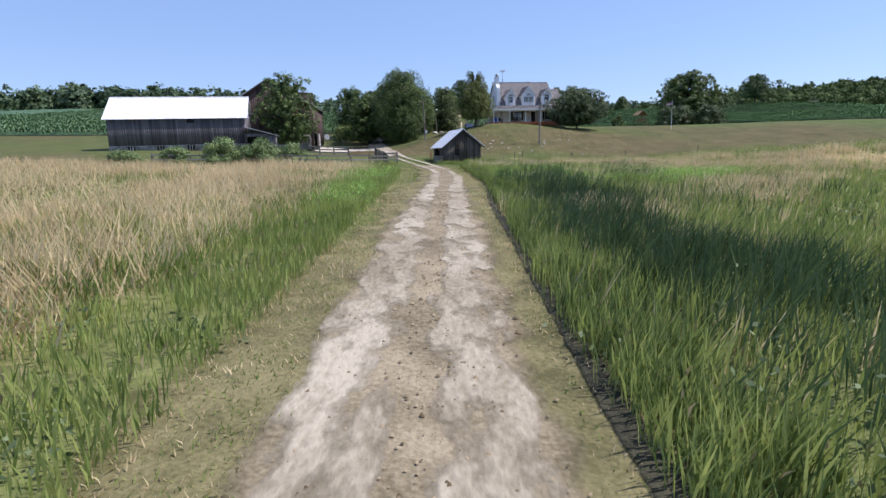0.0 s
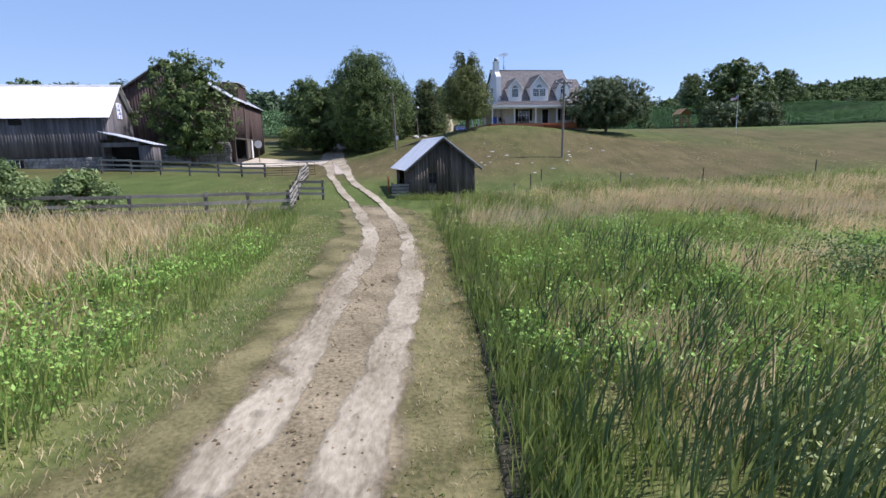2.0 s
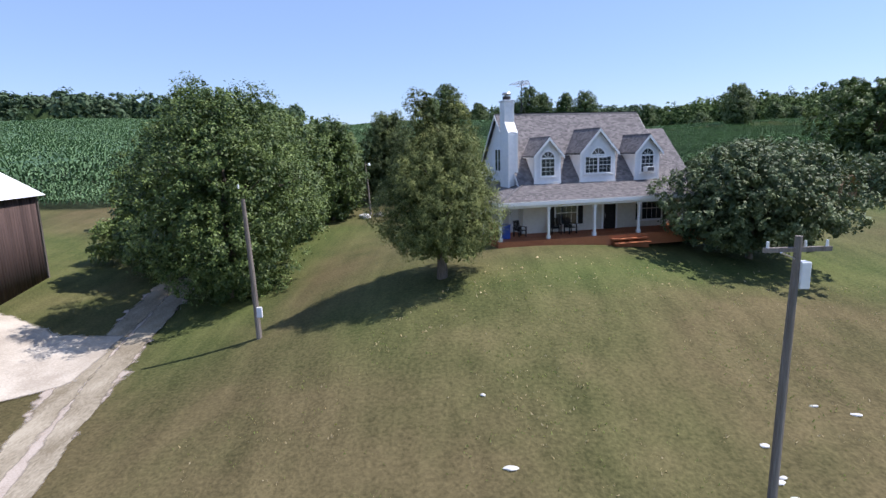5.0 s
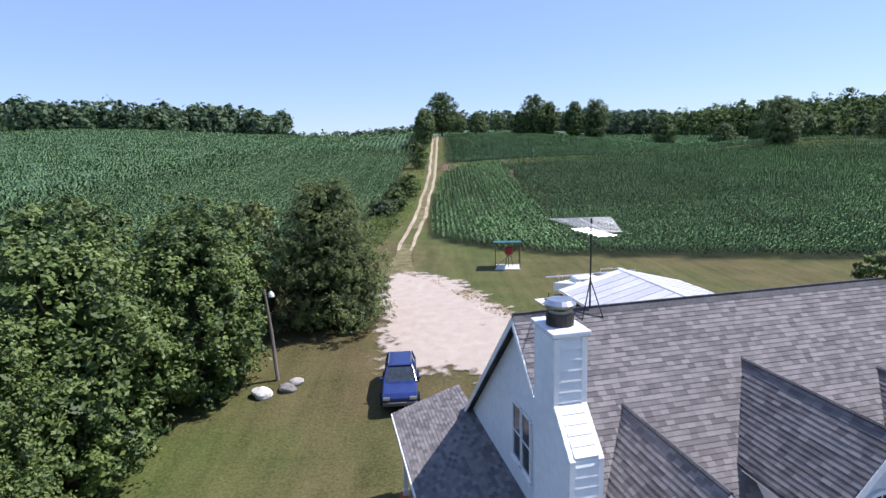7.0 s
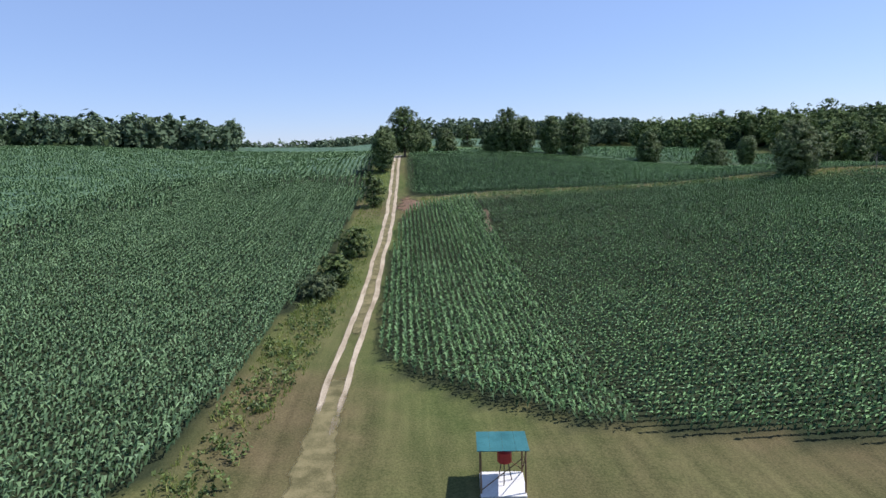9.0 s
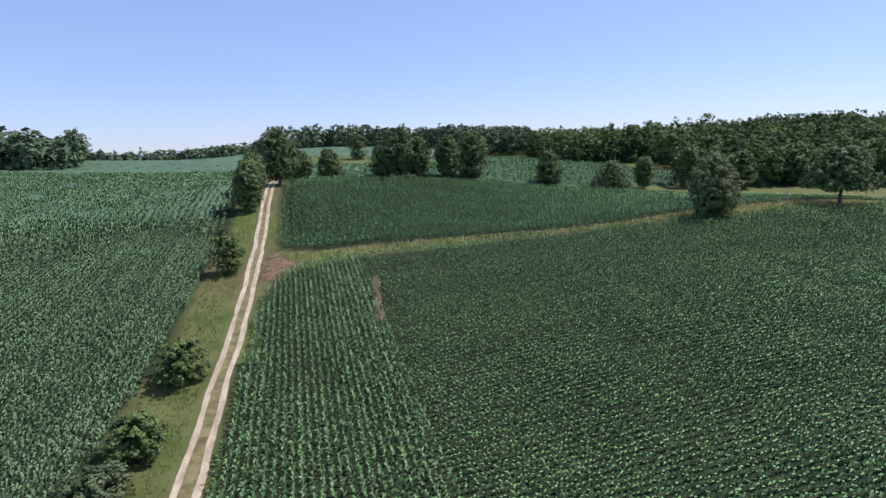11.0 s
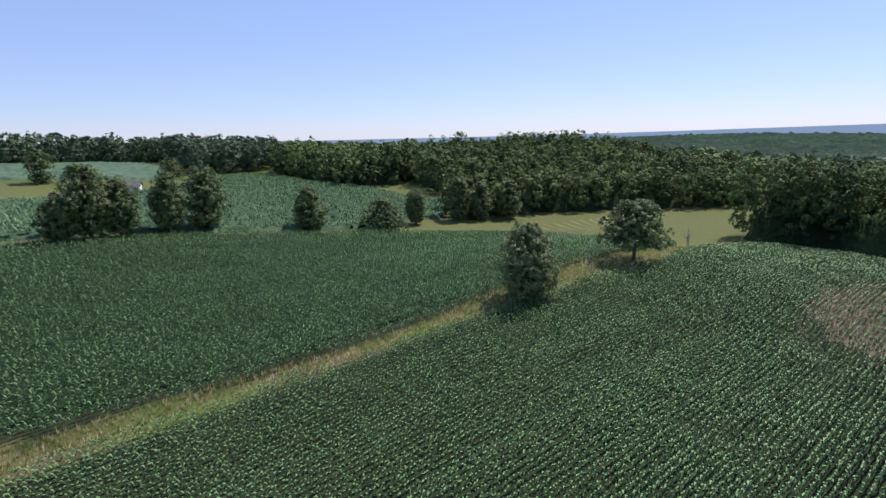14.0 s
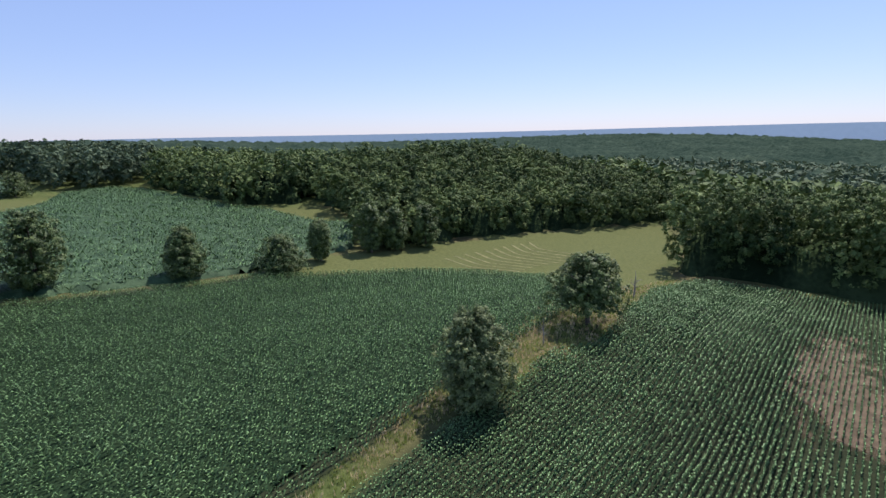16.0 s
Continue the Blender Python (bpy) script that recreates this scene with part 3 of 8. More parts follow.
def ribbon(name, line, half, mat, label, lift, wander=0.0, seed=0, off=(0.0, 0.0), step=0.35, category="road", run_in=3.0, full=(1.0, 1.0)):
    """A strip that follows a line on the ground; half: half widths along it."""
    line = np.array(line, float)
    d = np.r_[0, np.cumsum(np.hypot(*np.diff(line, axis=0).T))]
    s = np.arange(0, d[-1], step)
    # rounded bends
    px, py = np.interp(s, d, line[:, 0]), np.interp(s, d, line[:, 1])
    k = np.ones(17) / 17
    px = np.convolve(np.pad(px, 8, "edge"), k, "valid")
    py = np.convolve(np.pad(py, 8, "edge"), k, "valid")
    tx, ty = np.gradient(px), np.gradient(py)
    q = np.hypot(tx, ty)
    nx_, ny_ = ty / q, -tx / q
    w = np.interp(s / d[-1], np.linspace(0, 1, len(half)), half)
    o = np.interp(s / d[-1], np.linspace(0, 1, len(off)), off) + wander * soft_noise(s, s * 0, 9, seed)
    w = w * (1 + 0.06 * soft_noise(s, s * 0, 2.2, seed + 11) + 0.12 * soft_noise(s, s * 0, 6, seed + 12))
    a = np.linspace(-1, 1, 9)
    X, Y = px[:, None] + nx_[:, None] * (o[:, None] + a * w[:, None]), py[:, None] + ny_[:, None] * (o[:, None] + a * w[:, None])
    V = np.stack([X, Y, height(X, Y) + lift], -1).reshape(-1, 3)
    i = np.arange(len(s) * 9).reshape(len(s), 9)
    F = np.stack([i[:-1, :-1], i[:-1, 1:], i[1:, 1:], i[1:, :-1]], -1).reshape(-1, 4)
    ends = np.minimum(1, np.minimum(s / run_in, (d[-1] - s) / 3))
    cover = np.clip((1 - np.abs(a)) * 2.2, 0, 1) * (ends * np.interp(s / d[-1], np.linspace(0, 1, len(full)), full))[:, None]
    return tagged(sheet(name, V, F, mat, cover=cover.ravel()), label, category, kind="structure")


def patch(name, poly, mat, label, lift, step=0.5, fade=1.2, category="ground"):
    """A sheet over an outline on the ground, thinning out toward its rim."""
    p = np.array(poly, float)
    xs, ys = np.arange(p[:, 0].min() - 1, p[:, 0].max() + 1, step), np.arange(p[:, 1].min() - 1, p[:, 1].max() + 1, step)
    X, Y = np.meshgrid(xs, ys)
    inn = inside(X, Y, poly)
    dist = np.full(X.shape, 1e9)
    for (x0, y0), (x1, y1) in zip(poly, poly[1:] + poly[:1]):
        L2 = (x1 - x0) ** 2 + (y1 - y0) ** 2
        u = np.clip(((X - x0) * (x1 - x0) + (Y - y0) * (y1 - y0)) / L2, 0, 1)
        dist = np.minimum(dist, np.hypot(X - x0 - u * (x1 - x0), Y - y0 - u * (y1 - y0)))
    cover = np.where(inn, np.clip(0.35 + dist / fade, 0, 1), np.clip(0.35 - dist / fade, 0, 1))
    i = np.arange(X.size).reshape(X.shape)
    F = np.stack([i[:-1, :-1], i[:-1, 1:], i[1:, 1:], i[1:, :-1]], -1).reshape(-1, 4)
    F = F[cover.ravel()[F].max(1) > 0.02]
    used = np.unique(F)
    remap = np.full(X.size, -1)
    remap[used] = np.arange(len(used))
    V = np.stack([X, Y, height(X, Y) + lift], -1).reshape(-1, 3)[used]
    return tagged(sheet(name, V, remap[F], mat, cover=cover.ravel()[used]), label, category, kind="structure")


ribbon("road", ROAD[:10], [1.9, 1.9, 1.9, 1.9, 1.7, 0.9], M["dirt"], "packed brown dirt farm lane with worn centre", 0.055, 0.05, 1)
for side, offs, seed in ((-0.98, (-1.02, -1.02, -0.74, -0.8, -0.55), 4), (0.86, (0.9, 0.9, 0.8, 0.8, 0.82), 7)):
    ribbon("wheel_track", ROAD[:16], [0.8, 0.8, 0.78, 0.62, 0.34, 0.34, 0.8, 0.9], M["rut"], "pale dusty wheel track of the farm lane", 0.075, 0.1, seed, offs, full=(0.6, 0.6, 0.6, 0.66, 0.85, 1.0, 1.1, 1.1))
    ribbon("wheel_track", FIELD_ROAD[1:], [0.34, 0.4, 0.48, 0.5, 0.5], M["track"], "pale wheel track of the lane between cornfields", 0.075, 0.1, seed + 3, (side * 0.85, side * 0.85), run_in=10.0, full=(0.9, 1.0, 1.0))
ribbon("road_verge", [(-0.2, -40)] + ROAD[1:10], [3.9, 3.9, 3.9, 3.7, 3.0, 2.0], M["verge"], "trodden brown-green verge of the farm lane", 0.04, 0.1, 6)
ribbon("road_verge", [(4.4, 149), (4.0, 156), (4.0, 172)], [2.0, 1.4, 1.0], M["verge"], "trodden grass where the field lane begins", 0.045, 0.1, 8)
ribbon("road_verge", FIELD_ROAD[3:], [0.6, 1.3, 1.5, 1.6], M["verge"], "dry brown strip under the field lane", 0.055, 0.1, 5)
ribbon("driveway", ROAD[11:17], [0.7, 1.7, 1.8, 1.8, 1.7], M["gravel"], "pale gravel driveway beside the barn", 0.06, 0.1, 9)
patch("gravel_lot", GRAVEL, M["gravel"], "pale pinkish gravel parking lot behind the house", 0.075, 0.5, 2.6)
patch("concrete_apron", APRON, M["apron"], "cracked pale concrete apron before the barn", 0.085, 0.4, 0.5)
patch("bare_ground", [(5.2, 65.6), (7.4, 65.6), (7.7, 68.0), (6.8, 69.6), (5.2, 68.4)], M["soil"], "dry bare patch beside the shed", 0.075, 0.4, 4.5)
patch("bare_ground", [(127, 203), (131, 213), (140, 219), (156, 219), (170, 216), (174, 212), (152, 206), (132, 197)], M["field_soil"], "bare tan soil between stunted maize rows", 0.07, 1.0, 13.0)


patch("bare_ground", [(24.6, 222), (25.8, 222), (27.6, 239), (26.4, 239)], M["field_soil"], "bare tan soil in a gap of the maize", 0.07, 0.4, 0.7)
patch("bare_ground", [(8.5, 244), (10.5, 241), (13, 246), (16, 250), (13, 254), (10.5, 262), (9, 256)], M["red_soil"], "reddish bare soil at the corner of the cornfields", 0.07, 0.6, 4.0)


def lumps(name, poly, count, size, mat, label, seed=0, keep=None, flat=0.6, category="clods"):
    """Small angular lumps lying about on the ground."""
    rng = np.random.RandomState(seed)
    p = np.array(poly, float)
    lo, hi = p.min(0), p.max(0)
    X, Y = rng.uniform(lo[0], hi[0], count), rng.uniform(lo[1], hi[1], count)
    ok = inside(X, Y, poly)
    if keep is not None:
        ok &= rng.uniform(0, 1, count) < keep(X, Y)
    X, Y = X[ok], Y[ok]
    k = len(X)
    c = np.stack([X, Y, height(X, Y) + 0.08], -1)
    r = size * rng.lognormal(0, 0.45, k)
    a = rng.uniform(0, 6.283, k)
    ring = [c + np.stack([r * np.cos(a + q * 1.571) * rng.uniform(0.6, 1.3, k), r * np.sin(a + q * 1.571) * rng.uniform(0.6, 1.3, k), -0.2 * r], -1) for q in range(4)]
    top = c + np.stack([r * rng.normal(0, 0.2, k), r * rng.normal(0, 0.2, k), r * flat * rng.uniform(0.7, 1.3, k)], -1)
    V = np.stack(ring + [top], 1).reshape(-1, 3)
    F = np.concatenate([np.arange(k)[:, None] * 5 + np.array([q, (q + 1) % 4, 4]) for q in range(4)])
    return tagged(sheet(name, V, F, mat, tint=np.repeat(rng.uniform(0, 1, k), 5)), label, category, kind="stuff")


# dark ribbon paints the shadow line at the foot of the meadow grass
ribbon("shaded_foot_strip", [(2.28, -8), (2.22, 4), (2.12, 14), (2.3, 22), (2.6, 30), (2.95, 38), (2.95, 43), (2.6, 49), (2.1, 54)], [0.2, 0.2, 0.24, 0.2, 0.18, 0.2, 0.2, 0.16, 0.12], M["edge_shade"], "earth along the meadow's foot, painted dark as grass shade", 0.07, 0.16, 77, category="earth")
lumps("lane_clods", [(-2.0, -6), (1.5, -6), (1.7, 45), (0.6, 57), (-2.4, 57), (-1.3, 45)], 9000, 0.022, M["clod"], "brown earth clods and grit on the lane", 1, lambda X, Y: 0.25 + 0.75 * np.exp(-((X + 0.1) / 0.35) ** 2))
lumps("gravel_litter", [(9.0, 150), (12.5, 141), (14.4, 135.5), (15.8, 131), (13.6, 131), (12.4, 136), (10.2, 142), (7, 149), (4.5, 152), (6.3, 153)], 16000, 0.07, M["clod"], "brown leaf litter along the gravel's edge", 2, lambda X, Y: np.clip(0.35 + 0.6 * soft_noise(X, Y, 2, 3), 0, 1))


# ---- foliage ----
def leaf_quads(c, size, rng, flat=0.35, out=None, spray=False, loose=0.6, up=0.0, three=False):
    """Small leaves round places c, leaning outward and to the sky; three: three-cornered ones for trees far off."""
    k = len(c)
    nrm = rng.normal(size=(k, 3))
    if out is not None:
        nrm = nrm * loose + out * 1.1
    nrm[:, 2] += flat + up
    nrm /= np.linalg.norm(nrm, axis=1, keepdims=True)
    t = np.cross(nrm, rng.normal(size=(k, 3)))
    if spray:
        # drooping fronds
        t = out * 0.7 + rng.normal(size=(k, 3)) * 0.45 + (0, 0, -0.45)
        t -= nrm * (t * nrm).sum(1, keepdims=True)
    t /= np.linalg.norm(t, axis=1, keepdims=True)
    b = np.cross(nrm, t)
    s = (size * rng.uniform(0.6, 1.4, k))[:, None]
    w = s * rng.uniform(0.45, 0.75, (k, 1)) * (0.5 if spray else 1.0)
    if three:
        V = np.stack([c - t * s - b * w * 0.7, c - t * s * 0.3 + b * w * 1.3, c + t * s * 1.1], 1)
        return V.reshape(-1, 3), np.arange(3 * k).reshape(k, 3)
    V = np.stack([c - t * s, c + b * w, c + t * s, c - b * w], 1)
    return V.reshape(-1, 3), np.arange(4 * k).reshape(k, 4)


def crown_places(h0, h1, r, n, rng, lobes, shape, fat=1.0, puff=0.0):
    """Places of leaves on many uneven lobes within a crown's outline, with the outward way; puff: size of the leafy tufts on them."""
    def profile(u):
        return {"round": math.sin(math.pi * (0.10 + 0.86 * u)) ** 0.62, "cone": (1 - u) ** 0.75 * 0.95 + 0.08 if u > 0.12 else 0.55 + u * 3, "dome": math.cos(u * 1.45) ** 0.6, "column": math.sin(math.pi * (0.12 + 0.8 * u)) ** 0.4, "egg": math.sin(math.pi * (0.24 + 0.73 * u ** 0.9)) ** 0.8}[shape]

    L = []
    while len(L) < lobes:
        u = rng.uniform(0, 1)
        prof = profile(u)
        a, q = rng.uniform(0, 6.283), math.sqrt(rng.uniform(0.12, 1))
        L.append((prof * r * q * math.cos(a), prof * r * q * math.sin(a), h0 + (h1 - h0) * u, max(0.3, fat * r * rng.uniform(0.16, 0.34))))
    L = np.array(L)

    def outward(k):
        d = rng.normal(size=(k, 3))
        d[:, 2] = d[:, 2] * 0.8 + 0.25
        return d / np.linalg.norm(d, axis=1, keepdims=True)

    if not puff:
        i, d = rng.randint(0, lobes, n), outward(n)
        return L[i, :3] + d * (L[i, 3] * rng.uniform(0.45, 1.12, n))[:, None], d, rng.uniform(0, 1, lobes)[i]
    # a full crown: tufts of leaves on an uneven outline, and leaves deep inside
    tufts = max(60, n // 46)
    u = rng.uniform(0, 1, tufts)
    wide = np.interp(u, np.linspace(0, 1, 41), [profile(q / 40) for q in range(41)])
    keep = rng.uniform(0, 1.05, tufts) < wide + 0.25
    u, wide = u[keep], wide[keep]
    tufts, a = len(u), rng.uniform(0, 6.283, len(u))
    p1, p2, p3 = rng.uniform(0, 6.283, 3)
    lump = 0.5 * np.sin(3 * a + 5 * u + p1) * np.sin(7 * u + p2) + 0.35 * np.sin(5 * a - 11 * u + p3) + 0.25 * np.sin(9 * a + 17 * u + p2)
    rad = r * wide * (0.94 + 0.26 * lump) * (1 - 0.34 * rng.uniform(0, 1, tufts) ** 2)
    td = np.stack([np.cos(a), np.sin(a), 0.25 + 1.6 * (u - 0.45)], -1)
    td /= np.linalg.norm(td, axis=1, keepdims=True)
    tc = np.stack([rad * np.cos(a), rad * np.sin(a), h0 + (h1 - h0) * u * (1 + 0.04 * lump)], -1)
    ts = puff * rng.lognormal(0, 0.3, tufts)
    i = rng.randint(0, tufts, n)
    d = rng.normal(size=(n, 3)) * 0.75 + td[i] * 0.8 + (0, 0, 0.25)
    d /= np.linalg.norm(d, axis=1, keepdims=True)
    c = tc[i] + d * (ts[i] * rng.uniform(0.3, 1.0, n))[:, None]
    deep = rng.uniform(0, 1, n) < 0.24
    c[deep, :2] = tc[i[deep], :2] * rng.uniform(0.35, 0.85, (deep.sum(), 1))
    return c, d, rng.uniform(0, 1, tufts)[i]


def trunk_mesh(h, r, reach, rng, limbs=6):
    bm = tube([(0, 0, -0.3), (0.05, 0.02, h * 0.25), (rng.uniform(-0.2, 0.2), rng.uniform(-0.2, 0.2), h * 0.55), (rng.uniform(-0.3, 0.3), rng.uniform(-0.3, 0.3), h * 0.92)], [r * 1.25, r, r * 0.65, r * 0.12], 8)
    for k in range(limbs):
        a, z = 6.283 * k / limbs + rng.uniform(-0.4, 0.4), h * rng.uniform(0.28, 0.6)
        e = reach * rng.uniform(0.55, 0.85)
        tube([(0, 0, z), (math.cos(a) * e * 0.5, math.sin(a) * e * 0.5, z + h * 0.1), (math.cos(a) * e, math.sin(a) * e, z + h * rng.uniform(0.14, 0.26))], [r * 0.45, r * 0.28, r * 0.07], 5, bm)
    return bm


def tree(name, x, y, h, r, base, leaves, size, mat, label, shape="round", seed=1, lobes=40, trunk=None, category="tree", group="", flat=0.35, spray=False, fat=1.0, puff=0.0, tops=()):
    """A trunk with limbs and a crown; tops: further leaders (x, y, from, to, radius) above it."""
    rng = np.random.RandomState(seed)
    root = thing(name, standing(x, y), label, category, group)
    part("trunk", trunk_mesh(h, trunk or 0.022 * h, r, rng), M["bark"], root)
    c, d, t = crown_places(base, h - 0.1 * r, r * (0.95 if puff else 0.86), leaves, rng, lobes, shape, fat, puff)
    for tx, ty, z0, z1, tr in tops:
        c2, d2, t2 = crown_places(z0, z1, tr, leaves // 6, rng, lobes, "cone", fat, puff * 0.8)
        c, d, t = np.concatenate([c, c2 + (tx, ty, 0)]), np.concatenate([d, d2]), np.concatenate([t, t2])
    up = c[:, 2] > 0.15
    c, d, t = c[up], d[up], t[up]
    V, F = leaf_quads(c, size, rng, flat, d, spray, 0.5 if puff else 0.6, 0.25 if puff else 0.0, size > 0.12)
    tint = np.repeat(np.clip(0.6 * t + 0.4 * rng.uniform(0, 1, len(c)), 0, 1), F.shape[1])
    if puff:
        # larger leaves fill the middle of the crown, tinted darker for shade
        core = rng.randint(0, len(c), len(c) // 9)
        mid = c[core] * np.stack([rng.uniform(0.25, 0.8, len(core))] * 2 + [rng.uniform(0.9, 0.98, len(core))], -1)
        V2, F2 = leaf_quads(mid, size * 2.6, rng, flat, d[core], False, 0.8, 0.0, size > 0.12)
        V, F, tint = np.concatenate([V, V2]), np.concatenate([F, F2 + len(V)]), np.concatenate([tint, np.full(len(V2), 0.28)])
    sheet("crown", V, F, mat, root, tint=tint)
    return root


# ---- corn ----
def corn(name, poly, along_x, pitch, step, leaves, size, label, keep=None, seed=0, tall=1.75, thin=None, spread=0.28, mat=None):
    """Rows of maize over an outline: arching leaves on each plant."""
    rng = np.random.RandomState(seed)
    p = np.array(poly, float)
    lo, hi = p.min(0), p.max(0)
    a, b = (0, 1) if along_x else (1, 0)
    rows_, plants = np.arange(lo[b], hi[b], pitch), np.arange(lo[a], hi[a], step)
    A, B = np.meshgrid(plants, rows_)
    A = (A + rng.uniform(-0.4, 0.4, A.shape) * step).ravel()
    B = (B + rng.normal(0, 0.03, B.shape)).ravel()
    X, Y = (A, B) if along_x else (B, A)
    row = np.repeat(rng.uniform(0, 1, len(rows_)), len(plants))
    ok = inside(X, Y, poly)
    if keep is not None:
        ok &= keep(X, Y)
    X, Y, row = X[ok], Y[ok], row[ok]
    vig = np.clip(0.85 + 0.13 * soft_noise(X, Y, 9, seed + 5) + rng.normal(0, 0.045, len(X)), 0.5, 1.2)
    if thin is not None:
        t = thin(X, Y)
        ok = rng.uniform(0, 1, len(X)) > 0.12 * t
        X, Y, row, vig = X[ok], Y[ok], row[ok], vig[ok] * (1 - 0.3 * t[ok])
    Z = height(X, Y)
    k = len(X)
    V, T, own = [], [], rng.uniform(0, 1, k)
    for j in range(leaves):
        ang = (0.0 if along_x else 1.5708) + 3.14159 * j + rng.normal(0, spread, k)
        z0 = tall * vig * (0.16 + 0.7 * (j + rng.uniform(0, 0.8, k)) / leaves)
        ln = size * rng.uniform(0.75, 1.25, k) * np.clip(vig / 0.85, 0.5, 1.1)
        cx, cy = np.cos(ang), np.sin(ang)
        w = 0.1 * max(1.0, size / 0.5) * rng.uniform(0.8, 1.3, k)
        base = np.stack([X, Y, Z + z0], -1)
        mid = base + np.stack([cx * ln * 0.41, cy * ln * 0.41, ln * rng.uniform(0.64, 0.97, k)], -1)
        tip = base + np.stack([cx * ln * 0.94, cy * ln * 0.94, ln * rng.uniform(0.42, 1.08, k)], -1)
        side = np.stack([-cy * w, cx * w, 0 * w], -1)
        V.append(np.stack([base, mid + side, tip, mid - side], 1))
        # tint by height: younger lighter tops, shade painted onto the lower leaves
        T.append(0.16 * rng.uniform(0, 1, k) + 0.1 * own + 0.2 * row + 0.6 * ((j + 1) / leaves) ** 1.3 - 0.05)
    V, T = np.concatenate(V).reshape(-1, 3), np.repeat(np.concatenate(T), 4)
    return tagged(sheet(name, V, np.arange(len(V)).reshape(-1, 4), mat or M["corn"], tint=T), label, "corn", kind="stuff")


def near_left(X, Y):
    blur = 9 * soft_noise(X, Y, 13, 2) + 5 * soft_noise(X, Y, 0.7, 3)
    return (X > -50 + blur) & (Y < 268 + blur)


def bare_spots(X, Y):
    """How stunted the plants stand."""
    along = (X - 143) * 0.96 + (Y - 212) * 0.12
    t = 1.0 * np.exp(-((along / 22) ** 4 + ((Y - 211 - 0.1 * (X - 143)) / 7) ** 4)) + 0.4 * np.exp(-(((X - 112) / 12) ** 2 + ((Y - 220) / 6) ** 2))
    return np.clip(t + 0.8 * np.exp(-(((X - 27) / 0.9) ** 2 + ((Y - 222) / 9) ** 2)), 0, 1)


def dead_rows(X, Y):
    """Two short gaps where nothing came up."""
    return ((np.abs(X - 26.1 - 0.1 * (Y - 230)) < 0.4) & (np.abs(Y - 230.5) < 8) | (np.abs(X - 29.4 - 0.1 * (Y - 232)) < 0.3) & (np.abs(Y - 234) < 6)) & (soft_noise(X, Y, 1.8, 31) > -0.1)


HEADLAND = [(6.6, 178), (9, 172), (14.5, 166), (20.7, 161), (26, 159.2), (26, 250.3), (22, 250), (14, 246.5), (11, 241), (9.2, 232), (8.0, 215), (7.4, 200)]
MAIN_CORN = [(26.3, 159), (29.8, 158), (45.4, 155), (75, 152), (120, 150), (196, 165), (204, 200), (196, 246), (178, 250.5), (150, 247.5), (132, 245), (122, 249.5), (111, 248.5), (104, 249.5), (80, 249.3), (57, 250.5), (40, 251), (26.3, 250.3)]
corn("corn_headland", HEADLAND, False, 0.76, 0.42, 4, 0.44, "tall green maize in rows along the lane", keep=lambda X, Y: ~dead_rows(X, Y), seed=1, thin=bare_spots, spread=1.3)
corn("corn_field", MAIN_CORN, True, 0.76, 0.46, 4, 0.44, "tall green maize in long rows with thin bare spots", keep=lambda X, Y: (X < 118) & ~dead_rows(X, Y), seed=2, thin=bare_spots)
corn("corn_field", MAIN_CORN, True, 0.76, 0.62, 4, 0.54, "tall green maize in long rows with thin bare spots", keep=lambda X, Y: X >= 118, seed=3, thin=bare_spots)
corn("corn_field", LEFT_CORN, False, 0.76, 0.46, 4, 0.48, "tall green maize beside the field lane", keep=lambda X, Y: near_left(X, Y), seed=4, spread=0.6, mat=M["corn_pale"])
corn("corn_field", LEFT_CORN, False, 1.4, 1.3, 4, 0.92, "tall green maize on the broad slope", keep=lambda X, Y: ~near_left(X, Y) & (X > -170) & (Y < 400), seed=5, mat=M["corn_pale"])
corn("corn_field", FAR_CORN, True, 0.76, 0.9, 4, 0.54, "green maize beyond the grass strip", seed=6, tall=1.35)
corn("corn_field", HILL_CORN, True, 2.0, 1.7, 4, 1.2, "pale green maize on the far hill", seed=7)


def canopy(name, poly, step, lift, rough, mat, label, category, seed=0):
    """A dense top of a crop or of woods far off, uneven, closed down to the ground."""
    p = np.array(poly, float)
    X, Y = np.meshgrid(np.arange(p[:, 0].min(), p[:, 0].max() + step, step), np.arange(p[:, 1].min(), p[:, 1].max() + step, step))
    rng = np.random.RandomState(seed)
    X, Y = X + rng.uniform(-0.3, 0.3, X.shape) * step, Y + rng.uniform(-0.3, 0.3, X.shape) * step
    inn = inside(X, Y, poly)
    Zc = height(X, Y) - 6.0 * np.clip((np.hypot(X - 60, Y - 200) - 500) / 1500, 0, 1) + np.where(inn, lift + rough * rng.normal(0, 1, X.shape), -0.5)
    i = np.arange(X.size).reshape(X.shape)
    F = np.stack([i[:-1, :-1], i[:-1, 1:], i[1:, 1:], i[1:, :-1]], -1).reshape(-1, 4)
    F = F[inn.ravel()[F].any(1)]
    used = np.unique(F)
    remap = np.full(X.size, -1)
    remap[used] = np.arange(len(used))
    return tagged(sheet(name, np.stack([X, Y, Zc], -1).reshape(-1, 3)[used], remap[F], mat), label, category, kind="stuff")


